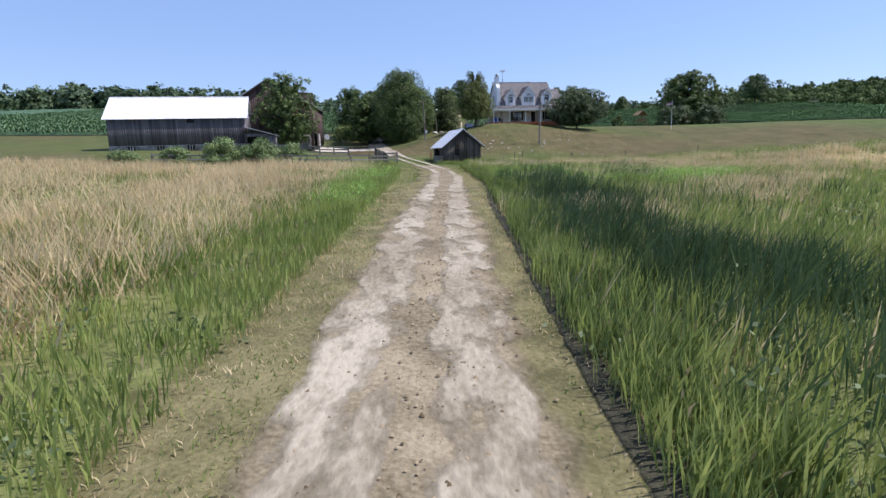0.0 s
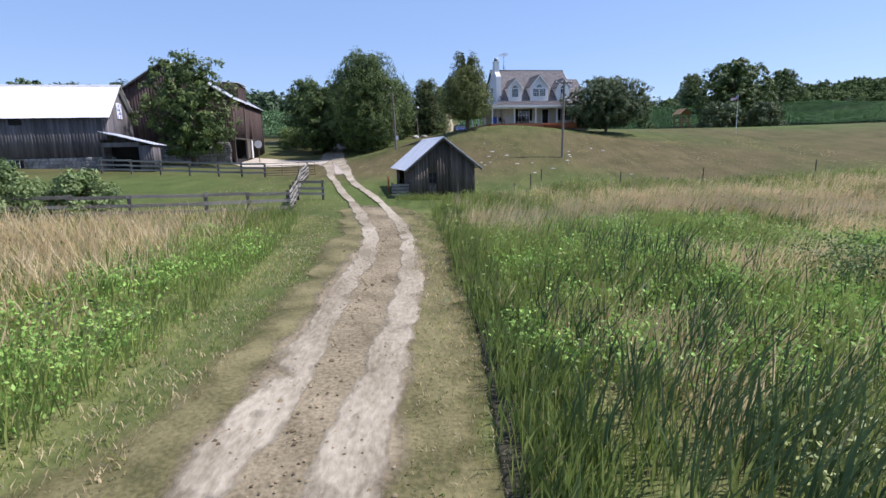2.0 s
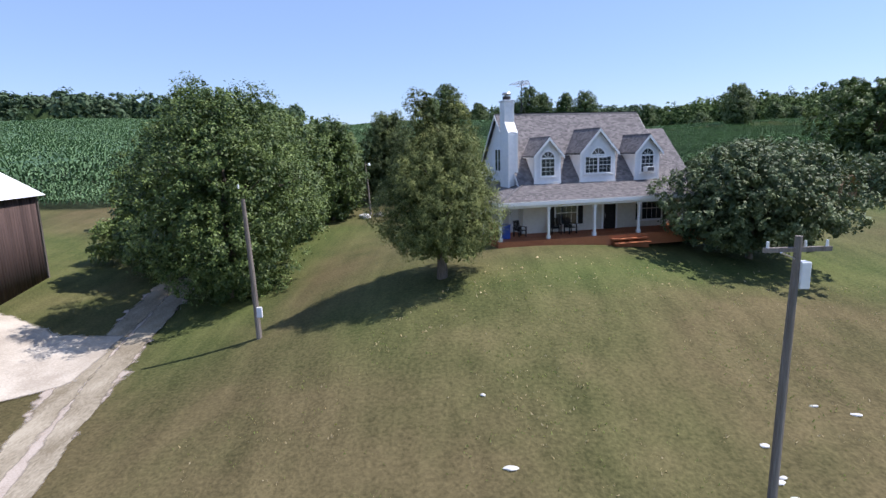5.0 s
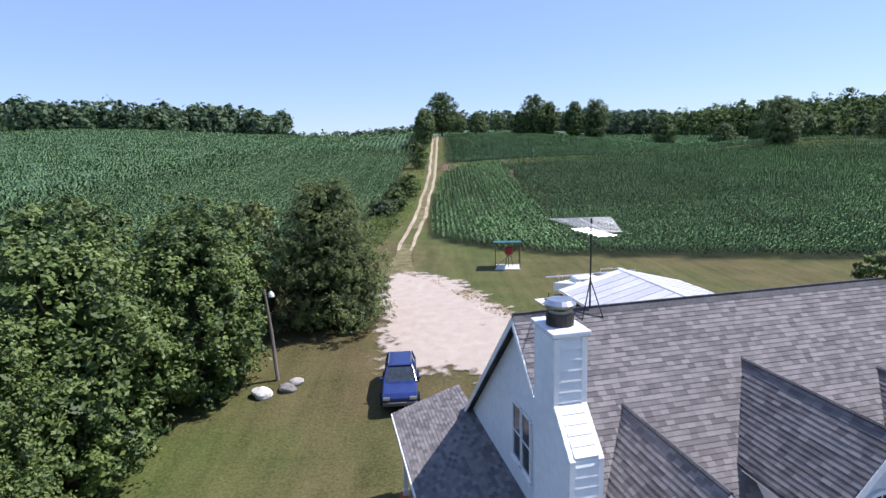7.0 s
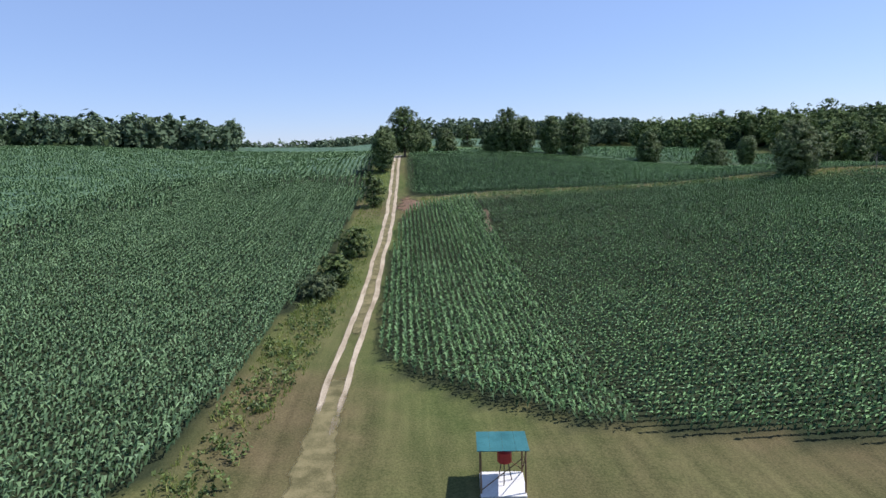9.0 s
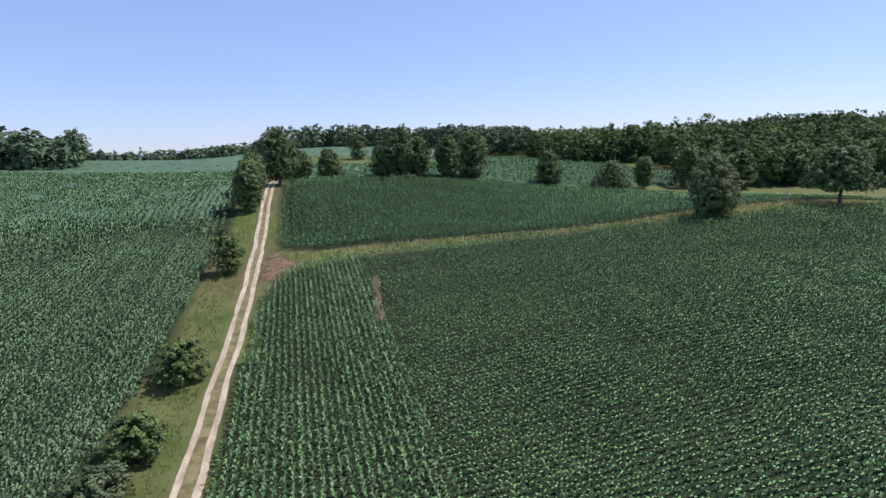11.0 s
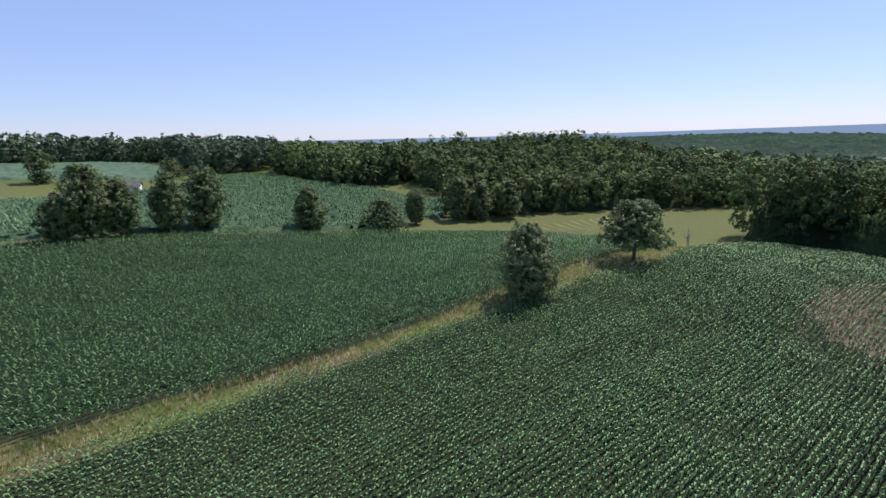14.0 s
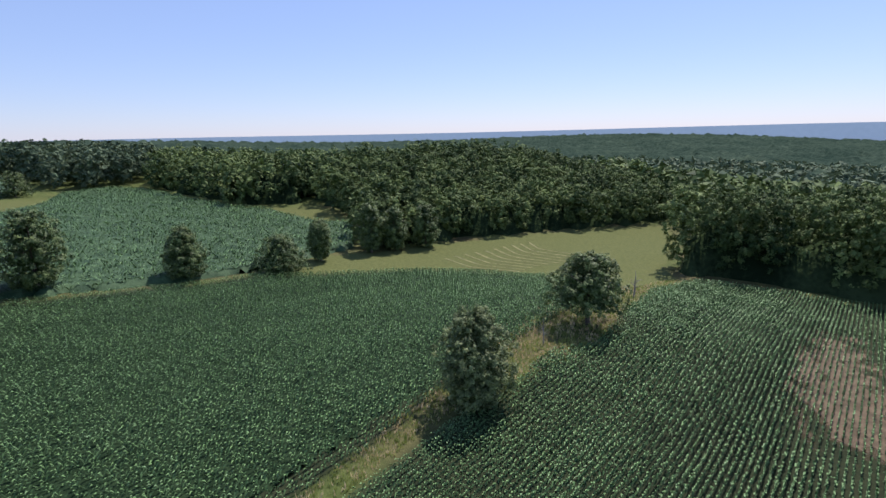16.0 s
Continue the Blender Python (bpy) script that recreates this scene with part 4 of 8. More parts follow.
canopy("corn_canopy", [(-62, 285), (-4, 285), (-2, 300), (-1, 330), (5, 430), (10, 635), (-60, 600), (-158, 566), (-328, 428), (-328, 152), (-120, 141), (-62, 145)], 1.9, 1.15, 0.22, M["corn_far"], "dense maize on the broad slope", "corn", 1)
# low sheet under the far maize, coloured dark as shaded foliage
canopy("corn_canopy", [(60 + (x - 60) * 0.96, 305 + (y - 305) * 0.94) for x, y in FAR_CORN], 1.4, 0.45, 0.12, M["corn_low"], "dark sheet for the maize's lower leaves, shade in its colour", "corn", 3)
canopy("corn_canopy", HIGH_CORN, 2.4, 1.3, 0.2, M["corn_far"], "dense maize on the farthest slope", "corn", 4)
canopy("corn_canopy", HILL_CORN, 1.6, 1.3, 0.2, M["corn_hill"], "dense maize on the far hill", "corn", 2)


# ---- meadow ----
def blades(name, poly, per_m2, n_blades, tall, wide, mat, label, seed=0, keep=None, lean=0.35, category="grass", lodged=0.1, lift=0.0):
    rng = np.random.RandomState(seed)
    p = np.array(poly, float)
    lo, hi = p.min(0), p.max(0)
    k = int((hi - lo).prod() * per_m2)
    X, Y = rng.uniform(lo[0], hi[0], k), rng.uniform(lo[1], hi[1], k)
    ok = inside(X, Y, poly)
    if keep is not None:
        ok &= rng.uniform(0, 1, k) < keep(X, Y) * np.clip(0.85 + 0.4 * soft_noise(X, Y, 1.3, seed + 7), 0.25, 1)
    X, Y = X[ok], Y[ok]
    k, H = len(X), tall * np.clip(1 + 0.22 * soft_noise(X, Y, 6, seed + 9) + 0.2 * soft_noise(X, Y, 1.1, seed + 1), 0.4, 1.6)
    way = -0.6 + 1.1 * soft_noise(X, Y, 9, seed + 4)
    Z = height(X, Y)
    V, T = [], []
    tint0 = np.clip(0.5 + 0.3 * soft_noise(X, Y, 4, seed + 2) + 0.25 * soft_noise(X, Y, 0.9, seed + 3), 0, 1)
    for j in range(n_blades):
        ang = rng.uniform(0, 6.283, k)
        hh = H * rng.uniform(0.55, 1.15, k)
        ox, oy = rng.normal(0, 0.1, k), rng.normal(0, 0.1, k)
        dx, dy = (np.cos(ang) * lean * rng.uniform(0.2, 1.2, k) + np.cos(way) * lodged) * hh, (np.sin(ang) * lean * rng.uniform(0.2, 1.2, k) + np.sin(way) * lodged) * hh
        w = wide * rng.uniform(0.7, 1.4, k)
        sa = rng.uniform(0, 6.283, k)
        sx, sy = np.cos(sa) * w, np.sin(sa) * w
        b0 = np.stack([X + ox, Y + oy, Z - 0.03 + lift * rng.uniform(0.7, 1.2, k)], -1)
        b1 = b0 + np.stack([dx * 0.35, dy * 0.35, hh * 0.6], -1)
        b2 = b0 + np.stack([dx, dy, hh], -1)
        s = np.stack([sx, sy, 0 * sx], -1)
        V.append(np.stack([b0 - s * 1.2, b0 + s * 1.2, b2], 1) if wide >= 0.02 else np.stack([b0 - s, b1 - s * 0.8, b2, b1 + s * 0.8], 1))
        T.append(0.5 * tint0 + 0.5 * rng.uniform(0, 1, k))
    q = V[0].shape[1]
    V, T = np.concatenate(V).reshape(-1, 3), np.repeat(np.concatenate(T), q)
    return tagged(sheet(name, V, np.arange(len(V)).reshape(-1, q), mat, tint=T), label, category, kind="stuff")


def weeds(name, poly, clumps, leaves, tall, size, mat, label, seed=0, keep=None):
    """Leafy weeds in loose clumps."""
    rng = np.random.RandomState(seed)
    p = np.array(poly, float)
    lo, hi = p.min(0), p.max(0)
    X, Y = rng.uniform(lo[0], hi[0], clumps), rng.uniform(lo[1], hi[1], clumps)
    ok = inside(X, Y, poly)
    if keep is not None:
        ok &= rng.uniform(0, 1, clumps) < keep(X, Y)
    X, Y = np.repeat(X[ok], leaves), np.repeat(Y[ok], leaves)
    own = np.repeat(rng.uniform(0, 1, ok.sum()), leaves)
    k = len(X)
    X, Y = X + rng.normal(0, 0.22, k), Y + rng.normal(0, 0.22, k)
    V, F = leaf_quads(np.stack([X, Y, height(X, Y) + tall * (0.5 + own) * rng.uniform(0.15, 1, k)], -1), size, rng, 0.6)
    return tagged(sheet(name, V, F, mat, tint=np.repeat(0.5 * own + 0.5 * rng.uniform(0, 1, k), 4)), label, "weeds", kind="stuff")


LUSH = [(1.8, 57), (3.2, 61.5), (5.6, 64.3), (8.6, 66.7), (11, 71), (13.4, 74.2), (24.6, 75.3), (44, 75), (44, 60), (26, 44), (3, 40), (2.2, 51)]


def thinning(X, Y):
    return np.clip((44 - X) / 16, 0, 1) * np.clip((Y - 40 - 0.6 * np.clip(X - 10, 0, 40)) / 9, 0, 1)


def near_lane(X, Y):
    return np.where((np.abs(X) < 14) & (Y > -4), 1.0, 0.0) * np.clip(1.25 - np.abs(X) / 16, 0.2, 1)


def far_lane(X, Y):
    return np.where((np.abs(X) < 14) | (np.abs(X) > 12 + 1.05 * (Y + 4)), 0.0, 1.0)


def reedy(X, Y):
    return np.clip(1.2 * np.exp(-(((X - 8 - 0.02 * Y) / 4.5) ** 2)) * np.clip((52 - Y) / 10, 0, 1) + 0.35 * soft_noise(X, Y, 6, 4), 0, 1)


blades("meadow_grass", MEADOW_R, 34, 4, 0.75, 0.018, M["grass"], "tall lush green meadow grass", 21, lambda X, Y: near_lane(X, Y) * (1 - 0.75 * tan_right(X, Y)) * (1 - 0.85 * sedge_bed(X, Y)), 0.3)
blades("meadow_grass", MEADOW_R, 5, 3, 0.72, 0.034, M["grass"], "tall lush green meadow grass", 22, lambda X, Y: far_lane(X, Y) * (1 - 0.75 * tan_right(X, Y)))
blades("edge_grass", [(2.25, -8), (3.3, -8), (3.9, 37), (3.2, 51), (2.6, 57), (1.8, 57), (2.4, 51), (3.0, 37), (2.3, 12)], 50, 5, 0.66, 0.018, M["grass_dark"], "dense dark grass along the meadow's edge", 20, None, 0.4)
blades("sedge", [(2.6, -8), (2.8, 37), (2.4, 50), (20, 56), (26, 40), (26, -8)], 26, 4, 1.15, 0.0195, M["reed"], "dark blue-green sedge and reeds", 23, lambda X, Y: np.clip(0.08 * reedy(X, Y) + sedge_bed(X, Y), 0, 1), 0.4, lodged=0.18)
blades("dry_grass", MEADOW_R, 17, 4, 0.92, 0.02, M["straw"], "tan seeding grass heads", 24, lambda X, Y: tan_right(X, Y) * (np.abs(X) < 12 + 1.05 * (Y + 4)), 0.4, lodged=0.3)
blades("meadow_grass", MEADOW_L, 32, 4, 0.66, 0.018, M["grass"], "tall green grass beside the lane", 25, lambda X, Y: near_lane(X, Y) * (1 - 0.35 * np.exp(-(((Y - 49) / 6) ** 2))))
blades("meadow_grass", MEADOW_L, 4, 3, 0.6, 0.034, M["grass"], "green grass under dry seed heads", 26, lambda X, Y: far_lane(X, Y) * (1 - 0.8 * tan_left(X, Y)))
blades("dry_grass", [(2.2, 53), (6, 55), (9, 60), (14, 66), (12, 68), (8.8, 66), (5.4, 63.2), (2.6, 60)], 12, 4, 0.85, 0.02, M["straw"], "tan seeding grass at the meadow's end", 18, lambda X, Y: np.clip(0.35 + 0.8 * soft_noise(X, Y, 3, 24), 0, 1), 0.4, lodged=0.3)
blades("dry_grass", [(-6, 43), (-26, 43), (-26, 51.5), (-12.5, 54.5), (-7, 55.5)], 14, 4, 0.8, 0.022, M["straw"], "tan dry seeding grass", 19, lambda X, Y: np.clip(0.5 + 0.6 * soft_noise(X, Y, 4, 8), 0, 1), 0.6)
blades("dry_grass", MEADOW_L, 15, 4, 0.95, 0.022, M["straw"], "tan dry seeding grass", 27, lambda X, Y: tan_left(X, Y) * (np.abs(X) < 12 + 1.05 * (Y + 4)), 0.75)
for seed, poly in ((28, [(-3.7, -10), (-1.9, -10), (-2.0, 45), (-3.2, 56), (-5.0, 56), (-3.9, 45)]), (37, [(1.7, -10), (2.9, -10), (3.3, 37), (2.6, 51), (1.4, 58), (0.2, 58), (1.5, 40)])):
    blades("verge_grass", poly, 34, 3, 0.13, 0.012, M["grass"], "short worn grass on the lane's edge", seed, None, 0.7)
    blades("verge_straw", poly, 26, 3, 0.15, 0.012, M["straw"], "dry stubble on the lane's edge", seed + 1, None, 0.8)
for seed, poly in ((40, MEADOW_R), (41, MEADOW_L)):
    blades("seed_heads", poly, 7, 2, 0.22, 0.016, M["seed"], "brown seed heads above the meadow grass", seed, lambda X, Y: (np.abs(X) < 12 + 1.05 * (Y + 4)) * np.clip(0.45 + 0.6 * soft_noise(X, Y, 5, 12), 0, 1) * np.clip(1.2 - np.abs(X) / 45, 0.15, 1), 0.5, lodged=0.3, lift=0.55)


weeds("broad_weeds", [(5.6, 33.0), (10.0, 33.0), (10.2, 35.7), (6.3, 35.7)], 170, 22, 0.6, 0.055, M["weed_pale"], "broad pale-leaved weeds in the meadow", 56)
weeds("lush_weeds", [(3.2, 38), (6, 37), (12, 37), (24, 46), (30, 53), (26, 57), (12, 55), (4, 52)], 9000, 24, 0.55, 0.045, M["lush"], "low lush bright green weeds in the meadow", 58, lambda X, Y: np.clip(0.75 + 0.6 * soft_noise(X, Y, 4, 22) - 0.7 * tan_right(X, Y), 0, 1))
weeds("lush_weeds", [(-3.7, 24), (-3.8, 46), (-4.6, 52), (-7.5, 50), (-7.5, 40), (-6, 24)], 1500, 24, 0.5, 0.045, M["lush"], "low lush bright green weeds beside the lane", 59, lambda X, Y: np.clip(0.6 + 0.6 * soft_noise(X, Y, 4, 23), 0, 1))
weeds("bramble", [(12.2, 42), (16.5, 41), (17.5, 45), (13, 46)], 170, 46, 1.1, 0.045, M["leaf_dark"], "dark brownish bramble in the meadow", 57)
wedge = lambda X, Y: (np.abs(X) < 12 + 1.05 * (Y + 4)) * np.clip(0.5 + 0.8 * soft_noise(X, Y, 8, 14), 0, 1)
weeds("meadow_weeds", LUSH, 4200, 26, 0.8, 0.05, M["grass"], "bushy weeds in the lush meadow", 55, lambda X, Y: np.clip(0.3 + 0.9 * soft_noise(X, Y, 6, 17), 0, 1))
weeds("meadow_weeds", MEADOW_R, 5200, 20, 0.7, 0.05, M["leaf_pale"], "leafy weeds scattered through the meadow", 51, wedge)
weeds("meadow_weeds", MEADOW_L, 2600, 20, 0.55, 0.05, M["leaf_pale"], "leafy weeds scattered through the meadow", 52, wedge)
blades("strip_grass", [(14, 249), (22, 252), (57, 252.5), (80, 250.5), (104, 251.5), (128, 245), (150, 248), (196, 248), (196, 252), (150, 262), (120, 264), (103, 257), (78, 254), (57, 255.5), (22, 257), (14, 258)], 1.6, 4, 0.7, 0.04, M["straw"], "dry grass strip between the cornfields", 29)
blades("strip_grass", [(14, 249), (22, 252), (57, 252.5), (80, 250.5), (104, 251.5), (128, 245), (150, 248), (196, 248), (196, 252), (150, 262), (120, 264), (103, 257), (78, 254), (57, 255.5), (22, 257), (14, 258)], 4, 4, 0.6, 0.04, M["grass"], "rank green grass between the cornfields", 30)
blades("lane_grass", [(-3.4, 186), (-2.6, 200), (-0.4, 228), (0.4, 245), (1, 280), (2, 330), (6, 330), (5.2, 280), (4.9, 240), (3.8, 215), (3.3, 195), (2.0, 180)], 4, 4, 0.45, 0.03, M["grass"], "rough grass along the field lane", 31)
blades("lush_grass", LUSH, 15, 4, 0.62, 0.026, M["grass"], "dense lush meadow grass", 42, lambda X, Y: (1 - 0.75 * tan_right(X, Y)) * thinning(X, Y), 0.6, lodged=0.2)
blades("lush_grass", LUSH, 3, 4, 0.8, 0.026, M["reed"], "dense blue-green meadow grass", 43, lambda X, Y: np.clip(0.4 + 0.7 * soft_noise(X, Y, 5, 16), 0, 1) * thinning(X, Y), 0.45, lodged=0.35)
blades("lodged_straw", LUSH, 22, 4, 0.85, 0.02, M["straw"], "swathes of leaning tan grass", 44, lambda X, Y: np.clip(tan_right(X, Y) + 0.1, 0, 1) * thinning(X, Y), 0.35, lodged=0.45)
weeds("shed_weeds", [(-0.9, 63.4), (5.0, 64.3), (4.9, 65.3), (-0.5, 64.9)], 110, 34, 0.4, 0.032, M["grass"], "leafy weeds along the shed's foot", 54)
blades("shed_weeds", [(-0.8, 63.6), (4.9, 64.5), (4.8, 65.4), (-0.4, 64.9)], 40, 5, 0.42, 0.02, M["grass"], "green weeds along the shed's foot", 32)

lumps("lawn_litter", [(6.5, 94), (24, 98), (24, 103), (8, 100)], 220, 0.028, M["straw"], "pale dry leaves strewn on the lawn", 5, category="leaves")
BANK = [(-5, 155), (-4.6, 165), (-3.9, 182), (-3.0, 197), (1.2, 196), (1.4, 182), (0.8, 170), (-0.8, 155), (-3, 151)]
blades("bank_weeds", BANK, 5, 5, 0.55, 0.035, M["grass"], "rank green weeds beside the cornfield", 33, lambda X, Y: np.clip(0.6 + 0.5 * soft_noise(X, Y, 5, 6), 0, 1), 0.6)
weeds("bank_weeds", BANK, 180, 22, 0.8, 0.14, M["leaf"], "leafy bushes of weeds beside the cornfield", 53)
for seed, mat, label in ((34, "grass", "short green lawn tufts"), (35, "straw", "dry stubble in the lawn")):
    blades("lawn_tufts", [(-12, 54), (5, 62), (12, 73), (26, 76), (44, 78), (40, 100), (10, 100), (0, 92), (-8, 86), (-14, 76)], 5 if mat == "grass" else 2.5, 3, 0.085, 0.02, M[mat], label, seed, lambda X, Y: np.clip(0.5 + 0.6 * soft_noise(X, Y, 5, 6), 0, 1) * (np.abs(X + 8 - (86 - Y) * 0.27) > 1.6), 0.9)

for k in range(10):
    ribbon("windrow", [(181 + 3.6 * k, 288 + 0.6 * k - 0.25 * k * k), (178 + 4.2 * k, 306 - 0.3 * k), (184 + 4.6 * k, 322 - 0.9 * k)], [0.5, 0.6, 0.5], M["hay_row"], "raked windrow of pale dry hay", 0.12, 0.15, 60 + k, full=(0.9, 1.1), category="hay")

# ---- woods far off, and single trees ----
def woods(name, polys, spacing, tall, label, seed=0, leaves=120, size=1.2, mat=None):
    rng = np.random.RandomState(seed)
    C, D, T = [], [], []
    for poly in polys:
        p = np.array(poly, float)
        lo, hi = p.min(0), p.max(0)
        X, Y = np.meshgrid(np.arange(lo[0], hi[0], spacing), np.arange(lo[1], hi[1], spacing))
        X, Y = (X + rng.uniform(-0.45, 0.45, X.shape) * spacing).ravel(), (Y + rng.uniform(-0.45, 0.45, X.shape) * spacing).ravel()
        ok = inside(X, Y, poly)
        for x, y in zip(X[ok], Y[ok]):
            h = tall * rng.uniform(0.82, 1.08)
            r = spacing * rng.uniform(0.55, 0.8)
            c, d, t = crown_places(h * 0.12, h - 0.1 * r, r, leaves, rng, 20, "round", 1.25, 0.16 * spacing)
            C.append(c + (x, y, zat(x, y) - 6.0 * min(1, max(0, (math.hypot(x - 60, y - 200) - 500) / 1500))))
            D.append(d)
            T.append(0.5 * t + 0.5 * rng.uniform(0, 1))
    C, D, T = np.concatenate(C), np.concatenate(D), np.concatenate(T)
    V, F = leaf_quads(C, size * 0.9, rng, 0.35, D, loose=0.5, up=0.2, three=True)
    return tagged(sheet(name, V, F, mat or M["woods"], tint=np.repeat(T, 3)), label, "woods", kind="stuff")


W_EDGE = [(201, 252), (209, 252), (208, 226), (208, 150), (262, 140), (262, 250), (225, 258), (212, 258)]
W_HAY = [(172, 346), (184, 341), (207, 334), (240, 321), (267, 309), (304, 291), (345, 285), (400, 380), (300, 440), (215, 440), (211, 418), (202, 384), (190, 366), (178, 355)]
W_HILL = [(182, 440), (192, 431), (212, 436), (300, 440), (400, 385), (470, 480), (420, 620), (240, 640), (192, 572), (192, 540), (184, 478)]
W_LEFT = [(-330, 250), (-230, 300), (-185, 345), (-120, 432), (-140, 450), (-260, 400), (-360, 330)]
W_FAR = [(14, 645), (60, 650), (112, 655), (142, 640), (150, 572), (190, 580), (240, 645), (220, 720), (20, 720)]
W_LOW = [(-190, 575), (-60, 612), (14, 645), (14, 700), (-190, 640)]
W_EAST = [(262, 140), (470, 120), (470, 380), (400, 380), (345, 285), (300, 280), (262, 250)]
woods("woodland", [W_EDGE], 7.5, 24.5, "dense dark broadleaf wood at the field's edge", 1, 2200, 0.46)
woods("woodland", [W_HAY], 9.0, 17, "dense broadleaf wood behind the hayfield", 2, 1150, 0.7)
woods("woodland", [W_HILL], 11, 21, "unbroken woodland canopy", 3, 330, 1.15)
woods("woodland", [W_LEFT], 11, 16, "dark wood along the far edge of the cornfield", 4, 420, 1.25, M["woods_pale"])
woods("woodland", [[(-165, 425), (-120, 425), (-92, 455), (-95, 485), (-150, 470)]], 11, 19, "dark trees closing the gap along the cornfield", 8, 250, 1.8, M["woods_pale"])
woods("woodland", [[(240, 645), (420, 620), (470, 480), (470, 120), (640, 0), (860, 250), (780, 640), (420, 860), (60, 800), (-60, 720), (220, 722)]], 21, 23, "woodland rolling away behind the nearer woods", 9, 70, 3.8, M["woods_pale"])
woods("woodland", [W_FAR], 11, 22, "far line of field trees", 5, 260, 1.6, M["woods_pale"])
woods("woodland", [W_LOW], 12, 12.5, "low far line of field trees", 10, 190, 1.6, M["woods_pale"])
woods("woodland", [W_EAST], 14, 24, "unbroken woodland canopy", 6, 110, 2.4)
# sheets within the woods, painted dark where shade would fill the gaps
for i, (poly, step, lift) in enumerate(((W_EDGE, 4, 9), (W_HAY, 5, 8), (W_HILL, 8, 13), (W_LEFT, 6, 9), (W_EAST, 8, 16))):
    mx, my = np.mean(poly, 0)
    canopy("woodland_interior", [(mx + 0.88 * (x - mx), my + 0.88 * (y - my)) for x, y in poly], step, lift, 1.8, M["woods_far"], "dark sheet for the wood's inner crowns, shade in its colour", "woods", 20 + i)
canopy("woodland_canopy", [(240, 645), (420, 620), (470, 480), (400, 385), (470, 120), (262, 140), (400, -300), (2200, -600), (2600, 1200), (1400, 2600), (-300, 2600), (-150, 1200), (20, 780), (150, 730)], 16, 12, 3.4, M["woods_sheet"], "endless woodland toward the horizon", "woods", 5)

tree("cedar_tree", 5.8, 98.5, 7.8, 3.3, 1.4, 90000, 0.056, M["needle"], "dark dense cedar with two leaders on the front lawn", "egg", 11, 120, 0.24, spray=True, puff=0.34, tops=((-1.05, 0.1, 4.0, 9.3, 1.6), (0.9, 0.45, 4.0, 9.1, 1.85)))
GROVE = [(-7.6, 105.2, 13.4, 6.0), (-9.2, 113.5, 12.4, 5.6), (-8.2, 121, 11.4, 4.8), (-5.2, 127.4, 10.0, 3.8), (-7.5, 134, 10.5, 4.6), (-13.2, 128, 11.2, 4.8), (-17, 136, 10.5, 4.8), (-21, 128.5, 11, 4.6), (-15.5, 112.5, 9.5, 3.4)]
for i, (x, y, h, r) in enumerate(GROVE):
    tree("maple_tree", x, y, h, r, 0.4, 64000 if i < 2 else 24000 if i < 4 else 11000, 0.078 if i < 2 else 0.115 if i < 4 else 0.16, M["leaf"], "full green maple in the grove beside the lawn", "round", 30 + i, 110, fat=1.15, group="maples in the grove", puff=0.55)
tree("cedar_tree", 0.0, 138.0, 10.8, 5.0, 0.5, 52000, 0.1, M["needle_dark"], "tall dense cedar beside the gravel lot", "dome", 45, 80, spray=True, puff=0.4)
tree("cedar_tree", -6.5, 140, 9.5, 3.6, 0.6, 9000, 0.16, M["needle_dark"], "dark cedar behind the grove", "column", 46, 60)
tree("cedar_tree", -18.5, 121.5, 10.8, 3.4, 0.4, 16000, 0.13, M["leaf_dark"], "pointed dark conifer beside the grove", "cone", 57, 90)
tree("apple_tree", 24.9, 104.2, 7.6, 6.0, 0.9, 36000, 0.1, M["leaf_pale"], "spreading grey-green apple tree beside the house", "round", 47, 110, fat=1.15, puff=0.4)
tree("willow_tree", -25.0, 90.2, 12.4, 5.2, 1.4, 10000, 0.15, M["leaf"], "loose feathery tree before the barn", "round", 48, 60, 0.34, flat=0.1, puff=0.6)
tree("shrub", -20.5, 116.5, 3.6, 3.2, 0.2, 4500, 0.14, M["leaf"], "round green shrub beside the barn", "dome", 49, 45, 0.08, "shrub")
tree("oak_tree", 62.8, 143, 14.2, 8.5, 0.8, 20000, 0.2, M["leaf"], "big round oak beyond the lawn", "round", 50, 90, fat=1.15, puff=0.6)
for i, (x, y, h, r) in enumerate([(56.3, 131, 4.6, 3.3), (52, 129, 4.5, 3.0), (60.6, 129, 4.6, 3.4), (63.6, 131, 4.3, 3.1)]):
    tree("shrub", x, y, h, r, 0.3, 3500, 0.2, M["leaf_pale"], "dense grey-green shrub below the oak", "dome", 51 + i, 40, 0.1, "shrub", "shrubs below the oak")
tree("orchard_tree", 44.5, 142.5, 3.2, 1.9, 0.7, 2200, 0.14, M["leaf"], "small lone tree on the back lawn", "dome", 56, 25, 0.09)
for i, (x, y, h, r) in enumerate([(0.2, 200, 4.0, 2.5), (1.6, 213, 4.8, 3.1), (-1.4, 194.5, 2.9, 2.6), (3.0, 247, 7.6, 3.2)]):
    tree("lane_bush", x, y, h, r, 0.2, 5200, 0.14, M["leaf"] if i != 2 else M["leaf_pale"], "bushy shrub on the field lane's edge", "round", 60 + i, 45, 0.08, "shrub", "shrubs along the field lane", puff=0.4)
